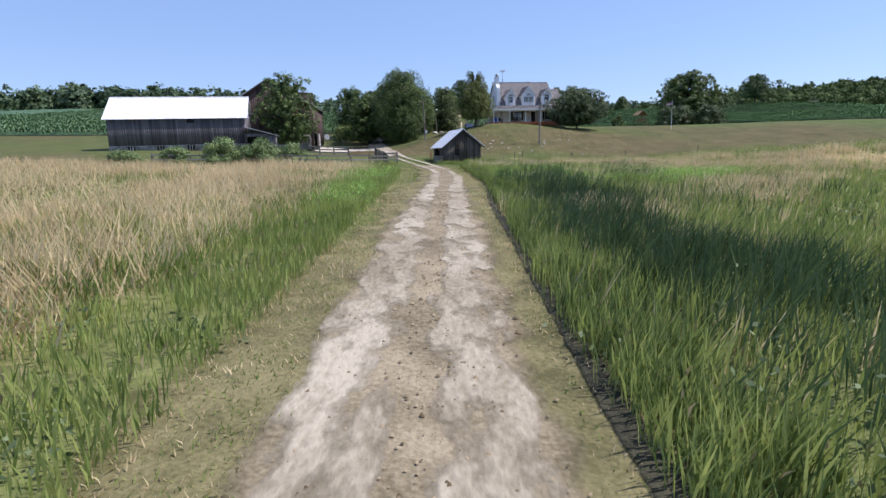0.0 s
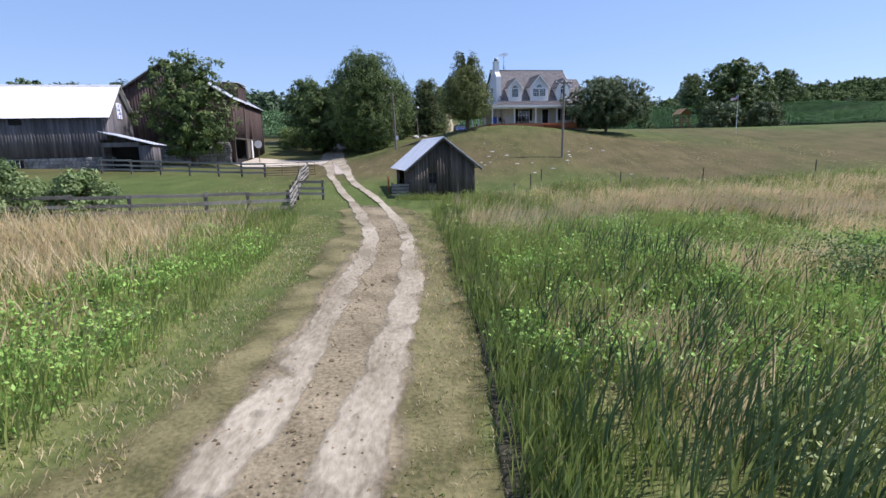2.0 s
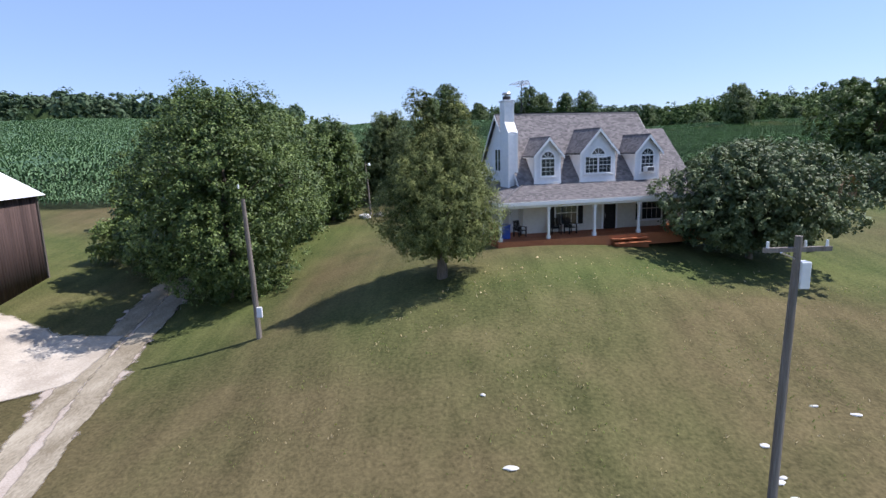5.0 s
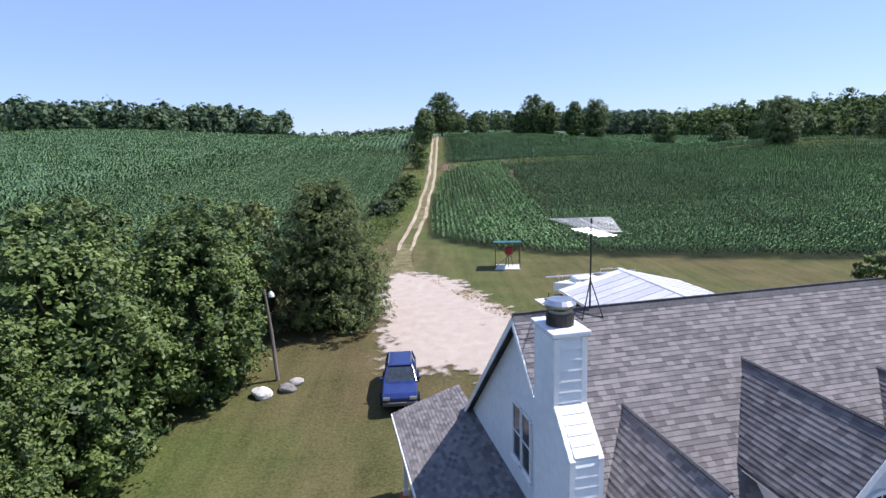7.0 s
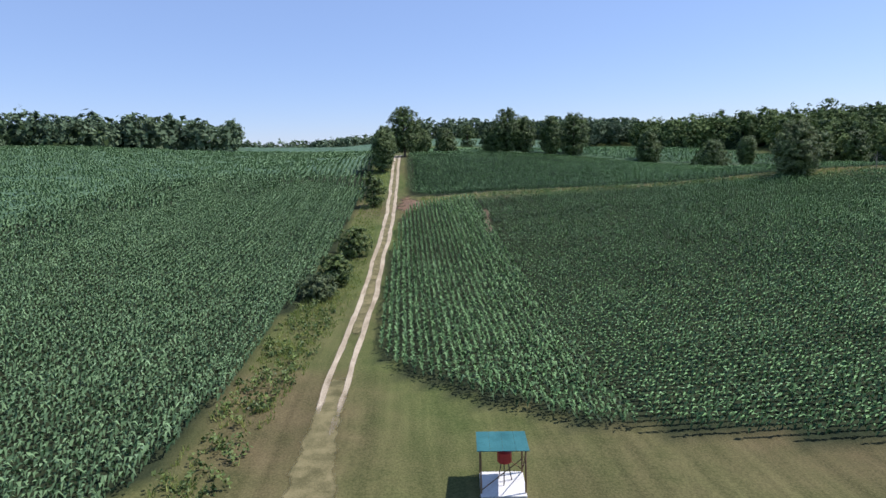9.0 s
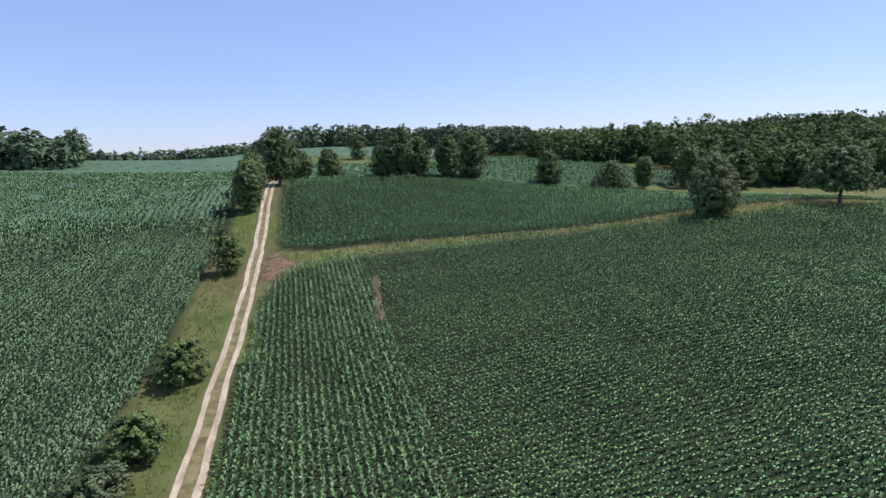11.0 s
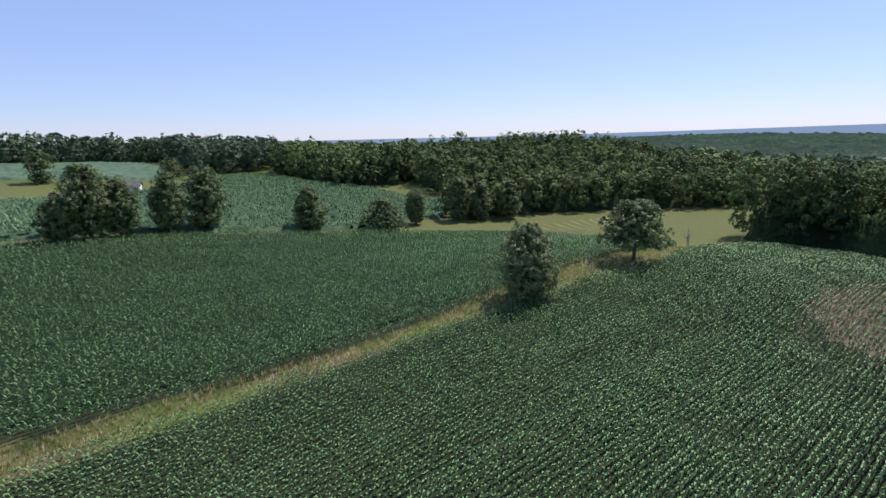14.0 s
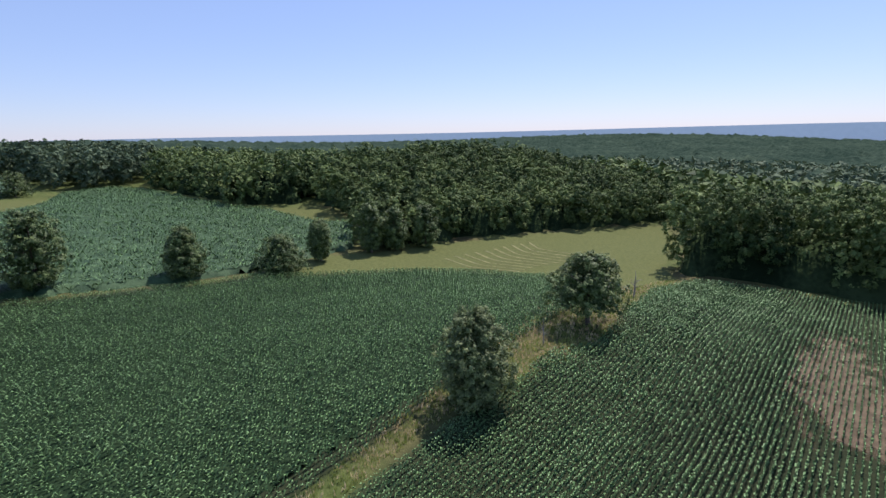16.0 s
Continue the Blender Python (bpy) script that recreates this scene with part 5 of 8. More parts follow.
for i, (x, y, h, r, sh) in enumerate([(4.0, 289, 12.0, 2.9, "round"), (10.6, 324, 17.8, 6.6, "round"), (4.2, 304, 11, 3.0, "round"), (17, 338, 9.5, 3.6, "round"), (27, 347, 10, 4.2, "dome"), (45, 342.5, 10, 4.2, "round"), (51, 342, 18, 6.0, "round"), (57.5, 342.5, 15, 4.6, "round"), (69.5, 346, 16, 4.2, "round"), (80, 349, 18, 6.7, "round"), (110, 345.5, 14, 4.8, "egg"), (151, 343.5, 13, 3.4, "round")]):
    tree("field_tree", x, y, h, r * 1.1, h * 0.1, 17000, 0.2, M["leaf_dark"], "dark green broadleaf tree at the cornfield's edge", sh, 70 + i, 60, fat=1.3, group="trees at the cornfield's edge", puff=0.8)
tree("field_thicket", 134, 340, 11.2, 8.2, 0.3, 13000, 0.2, M["leaf_dark"], "broad low thicket at the cornfield's edge", "dome", 90, 60, 0.12, "shrub", fat=1.2, puff=0.8)
tree("willow_bush", 102.5, 250.0, 13.6, 5.6, 0.2, 26000, 0.16, M["leaf_olive"], "tall soft willow bush in the grass strip", "round", 91, 90, 0.2, flat=0.2, fat=1.15, puff=0.6)
tree("walnut_tree", 138.8, 250.4, 14.0, 8.0, 3.8, 17000, 0.19, M["leaf_dark"], "spreading open-crowned tree in the grass strip", "dome", 92, 44, 0.36, fat=1.1, puff=0.7)
for i, (x, y, h, r, sh) in enumerate([(171.5, 342.5, 17.5, 4.4, "round"), (180, 340, 15, 4.5, "round"), (192, 336, 15.5, 5, "round"), (-102, 500, 20, 9, "round"), (60, 555, 19, 8, "round"), (76, 560, 10, 5, "round"), (128, 566, 14, 9, "dome")]):
    tree("field_tree", x, y, h, r, 0.8, 8000, 0.27, M["leaf_dark"], "broadleaf tree standing before the wood", sh, 94 + i, 40, fat=1.4, group="trees before the wood", puff=0.9)
for i, (x, y, h, r) in enumerate([(-17.6, 52.6, 2.6, 2.5), (-20.4, 51.8, 2.6, 2.5), (-14.9, 54.4, 2.1, 1.9), (-24.4, 50.6, 1.7, 1.9), (-28.5, 49.6, 1.5, 1.7)]):
    tree("pasture_shrub", x, y, h, r, 0.1, 9000, 0.085, M["shrub_leaf"], "low grey-green shrub along the pasture fence", "dome", 100 + i, 40, 0.05, "shrub", "shrubs along the pasture fence")

# backdrop strip; its haze is only colour and emission
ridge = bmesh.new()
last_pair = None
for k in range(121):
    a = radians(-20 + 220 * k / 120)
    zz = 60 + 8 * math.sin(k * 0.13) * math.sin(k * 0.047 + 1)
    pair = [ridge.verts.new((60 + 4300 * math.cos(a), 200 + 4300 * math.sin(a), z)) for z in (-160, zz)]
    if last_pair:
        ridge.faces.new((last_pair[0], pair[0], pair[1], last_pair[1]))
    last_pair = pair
tagged(part("backdrop", ridge, M["far_ridge"], None), "blue backdrop ridge on the horizon, haze in its glowing colour", "hills", kind="structure")


# ---- building pieces ----
def laps(name, mat, parent, origin, along, out, z0, z1, span, pitch=0.2, single=False, label=""):
    """Clapboard courses on an upright wall; span(z): where a course begins and ends along it."""
    o, a, n = Vector(origin), Vector(along).normalized(), Vector(out).normalized()
    bm, z = bmesh.new(), z0
    while z < z1 - 0.01:
        zt = min(z + pitch, z1)
        (l0, r0), (l1, r1) = span(z), span(zt)
        if r1 - l1 < 0.02:
            l1, r1 = (l1 + r1) / 2 - 0.01, (l1 + r1) / 2 + 0.01
        pts = [o + a * s + n * d + Vector((0, 0, h)) for s, d, h in ((l0, 0.042, z), (r0, 0.042, z), (r1, 0.008, zt), (l1, 0.008, zt), (l0, 0, z), (r0, 0, z), (r1, 0, zt), (l1, 0, zt))]
        vs = [bm.verts.new(p) for p in pts]
        for f in ((0, 1, 2, 3), (0, 4, 5, 1), (1, 5, 6, 2), (0, 3, 7, 4), (3, 2, 6, 7)):
            bm.faces.new([vs[i] for i in f])
        if single:
            part(name, bm, mat, parent, label)
            bm = bmesh.new()
        z = zt
    if single:
        bm.free()
        return None
    return part(name, bm, mat, parent, label)


def shingles(parent, corner, across, down, wide, long_, inside_of=None, own=None, seed=0, tab=0.21, course=0.125):
    """Asphalt shingles on a slope from its upper corner; own(u, v): which ones are pieces of their own."""
    rng = np.random.RandomState(seed)
    c, a, d = Vector(corner), Vector(across).normalized(), Vector(down).normalized()
    n = a.cross(d).normalized()
    if n.z < 0:
        n = -n
    V, T, k = [], [], 0
    me = None
    r = 0
    v = 0.0
    while v < long_ - 0.02:
        vl = min(course, long_ - v)
        u = -tab * rng.uniform(0, 1)
        while u < wide:
            u0, u1 = max(u, 0.0), min(u + tab * 0.985, wide)
            u += tab
            if u1 - u0 < 0.03 or (inside_of and not inside_of((u0 + u1) / 2, v + vl / 2)):
                continue
            if own and own((u0 + u1) / 2, v) and k < 300 and u1 - u0 > tab * 0.95:
                if me is None:
                    bm = bmesh.new()
                    q = [bm.verts.new(p) for p in ((0, 0, 0.004), (tab * 0.985, 0, 0.004), (tab * 0.985, course, 0.018), (0, course, 0.018), (0, course, 0), (tab * 0.985, course, 0))]
                    for f in ((0, 1, 2, 3), (3, 2, 5, 4)):
                        bm.faces.new([q[i] for i in f])
                    bm.normal_update()
                    me = bpy.data.meshes.new("shingle")
                    bm.to_mesh(me)
                    bm.free()
                    me.materials.append(M["shingle"])
                ob = new("shingle", me)
                ob.parent = parent
                p = c + a * u0 + d * v
                ob.matrix_basis = Matrix(((a.x, d.x, n.x, p.x), (a.y, d.y, n.y, p.y), (a.z, d.z, n.z, p.z), (0, 0, 0, 1)))
                k += 1
                continue
            lift = 0.015 + rng.uniform(0, 0.006)
            P = [c + a * u0 + d * v + n * 0.004, c + a * u1 + d * v + n * 0.004, c + a * u1 + d * (v + vl) + n * lift, c + a * u0 + d * (v + vl) + n * lift]
            B = [P[3], P[2], P[2] - n * lift, P[3] - n * lift]
            V += [tuple(x) for x in P + B]
            T += [rng.uniform(0, 1)] * 8
        v += course
        r += 1
    if V:
        ob = sheet("shingles", np.array(V), np.arange(len(V)).reshape(-1, 4), M["shingle_all"], parent, tint=np.array(T))
        ob["kind"] = "stuff"


def board_wall(parent, name, mat, origin, along, out, length, z0, top, width=0.24, openings=(), seed=0, single=False, thick=0.03, label=""):
    """Upright boards side by side; top(s): their height along the wall; openings: (s0, s1, z0, z1)."""
    rng = np.random.RandomState(seed)
    o, a, n = Vector(origin), Vector(along).normalized(), Vector(out).normalized()
    V, F, T, s = [], [], [], 0.0
    while s < length - 0.02:
        w = min(width * rng.uniform(0.8, 1.25), length - s)
        s0, s1 = s + 0.004, s + w - 0.004
        s += w
        tp0, tp1 = top(s0), top(s1)
        runs = [(z0 + rng.uniform(0, 0.06), None)]
        for q0, q1, za, zb in openings:
            if q0 < (s0 + s1) / 2 < q1:
                runs = ([(runs[0][0], za)] if za > z0 + 0.1 else []) + [(zb, None)]
        for za, zb in runs:
            d = thick + rng.uniform(-0.006, 0.01)
            h0, h1 = (tp0, tp1) if zb is None else (zb, zb)
            if min(h0, h1) <= za + 0.02:
                continue
            P = [o + a * sx + n * dd + Vector((0, 0, zz)) for sx, dd, zz in ((s0, d, za), (s1, d, za), (s1, d, h1), (s0, d, h0), (s0, 0, za), (s1, 0, za), (s1, 0, h1), (s0, 0, h0))]
            Q = [(0, 1, 2, 3), (0, 4, 5, 1), (1, 5, 6, 2), (2, 6, 7, 3), (0, 3, 7, 4)]
            if single:
                sheet("board", np.array([tuple(p) for p in P]), np.array(Q), mat, parent)
                continue
            F += [[i + len(V) for i in f] for f in Q]
            V += [tuple(p) for p in P]
            T += [rng.uniform(0, 1)] * 8
    if V:
        return sheet(name, np.array(V), np.array(F), mat, parent, label, tint=np.array(T))


def metal_roof(parent, corner, across, down, wide, long_, sheets, mat, label="", rib=0.03):
    """Roof sheets side by side with raised seams."""
    c, a, d = Vector(corner), Vector(across).normalized(), Vector(down).normalized()
    n = a.cross(d).normalized()
    if n.z < 0:
        n = -n
    w = wide / sheets
    for k in range(sheets):
        bm = slab([c + a * (k * w + 0.004), c + a * ((k + 1) * w - 0.004), c + a * ((k + 1) * w - 0.004) + d * long_, c + a * (k * w + 0.004) + d * long_], n * 0.03)
        p = c + a * (k * w + 0.01) + n * 0.03
        slab([p, p + a * rib, p + a * rib + d * long_, p + d * long_], n * 0.025, bm)
        part("roof_sheet", bm, mat, parent, label)


def window_on(parent, origin, along, out, w, h, arch=False, cols=2, rows_=3, shutters=False):
    """A window set on an upright wall, sill's middle at origin."""
    o, a, n = Vector(origin), Vector(along).normalized(), Vector(out).normalized()

    def q(s, z, d):
        return o + a * s + n * d + Vector((0, 0, z))

    def bar(bm, s0, s1, z0, z1, d0, d1):
        slab([q(s0, z0, d0), q(s1, z0, d0), q(s1, z1, d0), q(s0, z1, d0)], n * (d1 - d0), bm)

    bm = bmesh.new()
    for s0, s1, z0, z1 in ((-w / 2 - 0.09, -w / 2, -0.09, h), (w / 2, w / 2 + 0.09, -0.09, h), (-w / 2, w / 2, -0.09, 0), (-w / 2, w / 2, h - 0.03 if arch else h, h + 0.06)):
        bar(bm, s0, s1, z0, z1, 0.0, 0.06)
    if arch:
        R = w / 2
        for k in range(10):
            t0, t1 = math.pi * k / 10, math.pi * (k + 1) / 10
            slab([q(math.cos(t0) * R, h + math.sin(t0) * R, 0), q(math.cos(t0) * (R + 0.09), h + math.sin(t0) * (R + 0.09), 0), q(math.cos(t1) * (R + 0.09), h + math.sin(t1) * (R + 0.09), 0), q(math.cos(t1) * R, h + math.sin(t1) * R, 0)], n * 0.06, bm)
    win = part("window", bm, M["trim"], parent, "white-framed window")
    pts = [q(-w / 2, 0, 0.02), q(w / 2, 0, 0.02), q(w / 2, h, 0.02)] + ([q(math.cos(math.pi * k / 10) * w / 2, h + math.sin(math.pi * k / 10) * w / 2, 0.02) for k in range(1, 10)] if arch else []) + [q(-w / 2, h, 0.02)]
    part("pane", slab(pts, n * 0.012), M["glass"], win, "dark reflecting pane")
    spans = [(w * k / cols - w / 2 - 0.009, w * k / cols - w / 2 + 0.009, 0, h, 0.034) for k in range(1, cols)]
    spans += [(-w / 2, w / 2, h * k / rows_ - 0.009 - (0.025 if k * 2 == rows_ else 0), h * k / rows_ + 0.009, 0.037) for k in range(1, rows_)]
    for s0, s1, z0, z1, d0 in spans:
        bm = bmesh.new()
        bar(bm, s0, s1, z0, z1, d0, d0 + 0.012)
        part("glazing_bar", bm, M["trim"], win)
    if arch:
        for k in (1, 2, 3):
            t = math.pi * k / 4
            e, f = q(0, h, 0.034), q(math.cos(t) * w / 2, h + math.sin(t) * w / 2, 0.034)
            sd = (f - e).normalized().cross(n) * 0.013
            part("glazing_bar", slab([e - sd, e + sd, f + sd, f - sd], n * 0.014), M["trim"], win)
    part("sill", slab([q(-w / 2 - 0.13, -0.13, 0), q(w / 2 + 0.13, -0.13, 0), q(w / 2 + 0.13, -0.07, 0), q(-w / 2 - 0.13, -0.07, 0)], n * 0.1), M["trim"], win)
    if shutters:
        for sgn in (-1, 1):
            bm = bmesh.new()
            s0 = sgn * (w / 2 + 0.11) if sgn > 0 else -w / 2 - 0.11 - 0.36
            bar(bm, s0, s0 + 0.36, -0.05, h + 0.05, 0.03, 0.055)
            for k in range(9):
                bar(bm, s0 + 0.05, s0 + 0.31, 0.02 + k * h / 9, 0.02 + (k + 0.6) * h / 9, 0.055, 0.068)
            part("shutter", bm, M["dark"], win, "dark louvred shutter")
    return win


# ---- the house ----
HX, HY, HZ = 12.49, 104.54, 7.70
house = thing("house", pose(HX, HY, HZ, 0, 0, 12.1), "white-sided farmhouse with grey shingle roof, three dormers and porch", "house")
UL, UR, VF, VB, VR, ZR, SL = -0.7, 10.2, 2.45, 12.55, 7.5, 8.75, 0.98
gable = lambda z: (VF, VB) if z < 3.75 else (VR - (ZR - 0.12 - z) / SL, VR + (ZR - 0.12 - z) / SL)
for u, n in ((UL, -1), (UR, 1)):
    part("wall", slab([(u, VF, 0.3), (u, VB, 0.3), (u, VB, 3.7), (u, VR, ZR - 0.12), (u, VF, 3.7)], (-n * 0.15, 0, 0)), M["siding"], house)
    laps("siding", M["siding"], house, (u, 0, 0), (0, 1, 0), (n, 0, 0), 0.45, ZR - 0.15, gable, 0.19)
part("wall", box(UL, 12.4, VF, VF + 0.15, 0.3, 3.6), M["cream"], house, "cream front wall under the porch roof")
laps("siding", M["cream"], house, (0, VF, 0), (1, 0, 0), (0, -1, 0), 0.5, 3.5, lambda z: (UL, 12.4), 0.19)
part("wall", box(UL, UR, VB - 0.15, VB, 0.3, 3.6), M["siding"], house)
part("foundation", box(UL + 0.05, 12.3, VF + 0.05, VB - 0.05, -1.2, 0.45), M["concrete"], house)
# main roof
part("roof", slab([(-0.95, 2.2, 3.52), (10.45, 2.2, 3.52), (10.45, VR, ZR), (-0.95, VR, ZR)], (0, -0.1, -0.1)), M["roof_felt"], house, "grey shingled main roof")
part("roof", slab([(-0.95, 12.8, 3.52), (10.45, 12.8, 3.52), (10.45, VR, ZR), (-0.95, VR, ZR)], (0, 0.1, -0.1)), M["roof_felt"], house, "grey shingled main roof")
down_f, down_b = (0, -1, -SL), (0, 1, -SL)
L_MAIN = 5.3 * math.sqrt(1 + SL * SL)
shingles(house, (-0.97, VR, ZR + 0.01), (1, 0, 0), down_f, 11.44, L_MAIN, None, lambda u, v: 0.3 < u < 5.5 and 2.2 < v < 5.2, 1)
shingles(house, (-0.97, VR, ZR + 0.01), (1, 0, 0), down_b, 11.44, L_MAIN, None, None, 2)
part("ridge_cap", slab([(-0.97, VR - 0.13, ZR - 0.09), (10.47, VR - 0.13, ZR - 0.09), (10.47, VR, ZR + 0.06), (-0.97, VR, ZR + 0.06)], (0, 0.03, 0.03)), M["roof_felt"], house)
part("ridge_cap", slab([(-0.97, VR + 0.13, ZR - 0.09), (10.47, VR + 0.13, ZR - 0.09), (10.47, VR, ZR + 0.06), (-0.97, VR, ZR + 0.06)], (0, -0.03, 0.03)), M["roof_felt"], house)
for u in (-0.97, 10.47):
    for sgn in (-1, 1):
        part("rake_board", slab([(u, VR, ZR), (u, VR + sgn * 5.3, 3.52), (u, VR + sgn * 5.3, 3.34), (u, VR, ZR - 0.2)], (0.03 if u > 0 else -0.03, 0, 0)), M["trim"], house)
# rear shed dormer
part("rear_dormer_roof", slab([(0.3, 7.6, 8.72), (9.6, 7.6, 8.72), (9.6, 12.5, 5.9), (0.3, 12.5, 5.9)], (0, 0, -0.14)), M["roof_felt"], house, "shingled rear dormer roof")
shingles(house, (0.3, 7.6, 8.73), (1, 0, 0), (0, 4.9, -2.82), 9.3, math.hypot(4.9, 2.82), None, None, 9)
part("rear_dormer_wall", box(0.5, 9.4, 12.15, 12.3, 3.4, 5.95), M["siding"], house)
for u in (0.5, 9.3):
    part("rear_dormer_cheek", slab([(u, 7.7, 8.5), (u, 12.3, 5.85), (u, 12.3, 3.8)], (0.1, 0, 0)), M["siding"], house)
# lower wing beyond the right gable
part("wall", box(UR, 12.4, 3.2, 11.6, 0.3, 3.5), M["siding"], house)
part("wall", slab([(12.4, 3.2, 3.4), (12.4, 11.6, 3.4), (12.4, 7.4, 7.4)], (-0.15, 0, 0)), M["siding"], house)
for sgn in (-1, 1):
    part("roof", slab([(UR, 7.4, 7.5), (12.7, 7.4, 7.5), (12.7, 7.4 + sgn * 4.5, 3.2), (UR, 7.4 + sgn * 4.5, 3.2)], (0, 0, -0.12)), M["roof_felt"], house, "shingled roof of the wing")
    shingles(house, (10.46, 7.4, 7.51), (1, 0, 0), (0, sgn, -0.955), 2.25, 6.2, None, None, 3 + sgn)
# porch roof, wrapped round the left side
EU, EV, EZ = -3.3, -0.35, 3.1
part("porch_roof", slab([(-0.7, 2.55, 3.94), (11.4, 2.55, 3.94), (11.4, EV, EZ), (EU, EV, EZ)], (0, 0, -0.12)), M["roof_felt"], house, "low shingled porch roof")
part("porch_roof", slab([(-0.7, 2.55, 3.94), (EU, EV, EZ), (EU, 14.4, EZ), (-0.7, 14.4, 3.94)], (0, 0, -0.12)), M["roof_felt"], house, "low shingled porch roof")
PF, PS = math.hypot(2.55 - EV, 3.94 - EZ), math.hypot(-0.7 - EU, 3.94 - EZ)
shingles(house, (EU, 2.55, 3.95), (1, 0, 0), (0, EV - 2.55, EZ - 3.94), 11.4 - EU, PF, lambda u, v: u > (-0.7 - EU) * (1 - v / PF), lambda u, v: 0.6 < u < 6 and v > 0.7, 7)
shingles(house, (-0.7, EV, 3.95), (0, 1, 0), (EU + 0.7, 0, EZ - 3.94), 14.4 - EV, PS, lambda u, v: u > (2.55 - EV) * (1 - v / PS), lambda u, v: 2 < u < 7 and v > 0.3, 8)
part("hip_cap", tube([(-0.68, 2.55, 3.96), (EU - 0.01, EV - 0.02, EZ + 0.02)], [0.07, 0.07], 6), M["roof_felt"], house)
part("fascia", box(EU - 0.05, 11.4, EV - 0.06, EV, 2.9, 3.12), M["trim"], house)
part("fascia", box(EU - 0.06, EU - 0.01, EV, 14.4, 2.95, 3.1), M["trim"], house)
part("porch_beam", box(-3.25, 11.2, -0.12, 0.12, 2.72, 2.95), M["trim"], house)
part("porch_beam", box(-3.2, -2.97, 0.12, 13.0, 2.72, 2.95), M["trim"], house)
part("porch_ceiling", slab([(EU + 0.1, EV + 0.1, 2.95), (11.3, EV + 0.1, 2.95), (11.3, 2.4, 2.99), (-0.75, 2.4, 2.99), (-0.75, 14.3, 2.99), (EU + 0.1, 14.3, 2.95)], (0, 0, 0.03)), M["cream"], house)
for k in range(17):
    part("deck_board", box(-3.3, 11.2, -0.25 + k * 0.158, -0.25 + k * 0.158 + 0.15, 0.68, 0.74), M["deck"], house)
for k in range(16):
    part("deck_board", box(-3.3 + k * 0.158, -3.3 + k * 0.158 + 0.15, 2.46, 13, 0.68, 0.74), M["deck"], house)
part("deck_skirt", box(-3.32, 11.2, -0.29, -0.25, 0.0, 0.74), M["deck"], house, "red-stained deck face board")
part("deck_skirt", box(-3.36, -3.32, -0.29, 13.0, -0.4, 0.74), M["deck"], house, "red-stained deck face board")
for k, (z, v) in enumerate(((0.52, -0.65), (0.3, -1.0))):
    part("porch_step", soft_box(4.1, 6.6, v, v + 0.42, z - 0.06, z, 0.012), M["deck"], house, "red-stained wooden step")
    part("step_riser", box(4.12, 6.58, v + 0.36, v + 0.39, -0.4, z - 0.06), M["deck"], house)


def porch_post(u, v):
    bm = box(u - 0.075, u + 0.075, v - 0.075, v + 0.075, 0.96, 2.57)
    add_box(bm, u - 0.11, u + 0.11, v - 0.11, v + 0.11, 0.74, 0.96)
    add_box(bm, u - 0.11, u + 0.11, v - 0.11, v + 0.11, 2.57, 2.73)
    bmesh.ops.bevel(bm, geom=bm.edges[:], offset=0.012, segments=1, affect="EDGES")
    part("porch_post", bm, M["trim"], house, "white square porch post")


for u in (-3.12, 0.0, 3.1, 6.2, 9.3, 11.05):
    porch_post(u, 0.0)
for v in (3.4, 6.6, 9.8, 12.8):
    porch_post(-3.12, v)
front_door = part("door", box(5.05, 5.95, VF - 0.06, VF + 0.02, 0.74, 2.75), M["dark"], house, "dark panelled front door")
part("door_frame", add_box(add_box(box(4.92, 5.05, VF - 0.08, VF, 0.74, 2.86), 5.95, 6.08, VF - 0.08, VF, 0.74, 2.86), 5.05, 5.95, VF - 0.08, VF, 2.75, 2.86), M["trim"], front_door)
part("handle", tube([(5.14, VF - 0.1, 1.6), (5.14, VF - 0.1, 1.82)], [0.018, 0.018], 6), M["chrome"], front_door, "small bright handle")
for u in (2.3, 8.7):
    window_on(house, (u, VF - 0.03, 1.25), (1, 0, 0), (0, -1, 0), 1.5, 1.5, False, 4, 2, True)
window_on(house, (UL - 0.03, 7.75, 4.75), (0, -1, 0), (-1, 0, 0), 0.52, 1.5, False, 1, 2)
window_on(house, (UL - 0.03, 7.1, 4.75), (0, -1, 0), (-1, 0, 0), 0.52, 1.5, False, 1, 2)


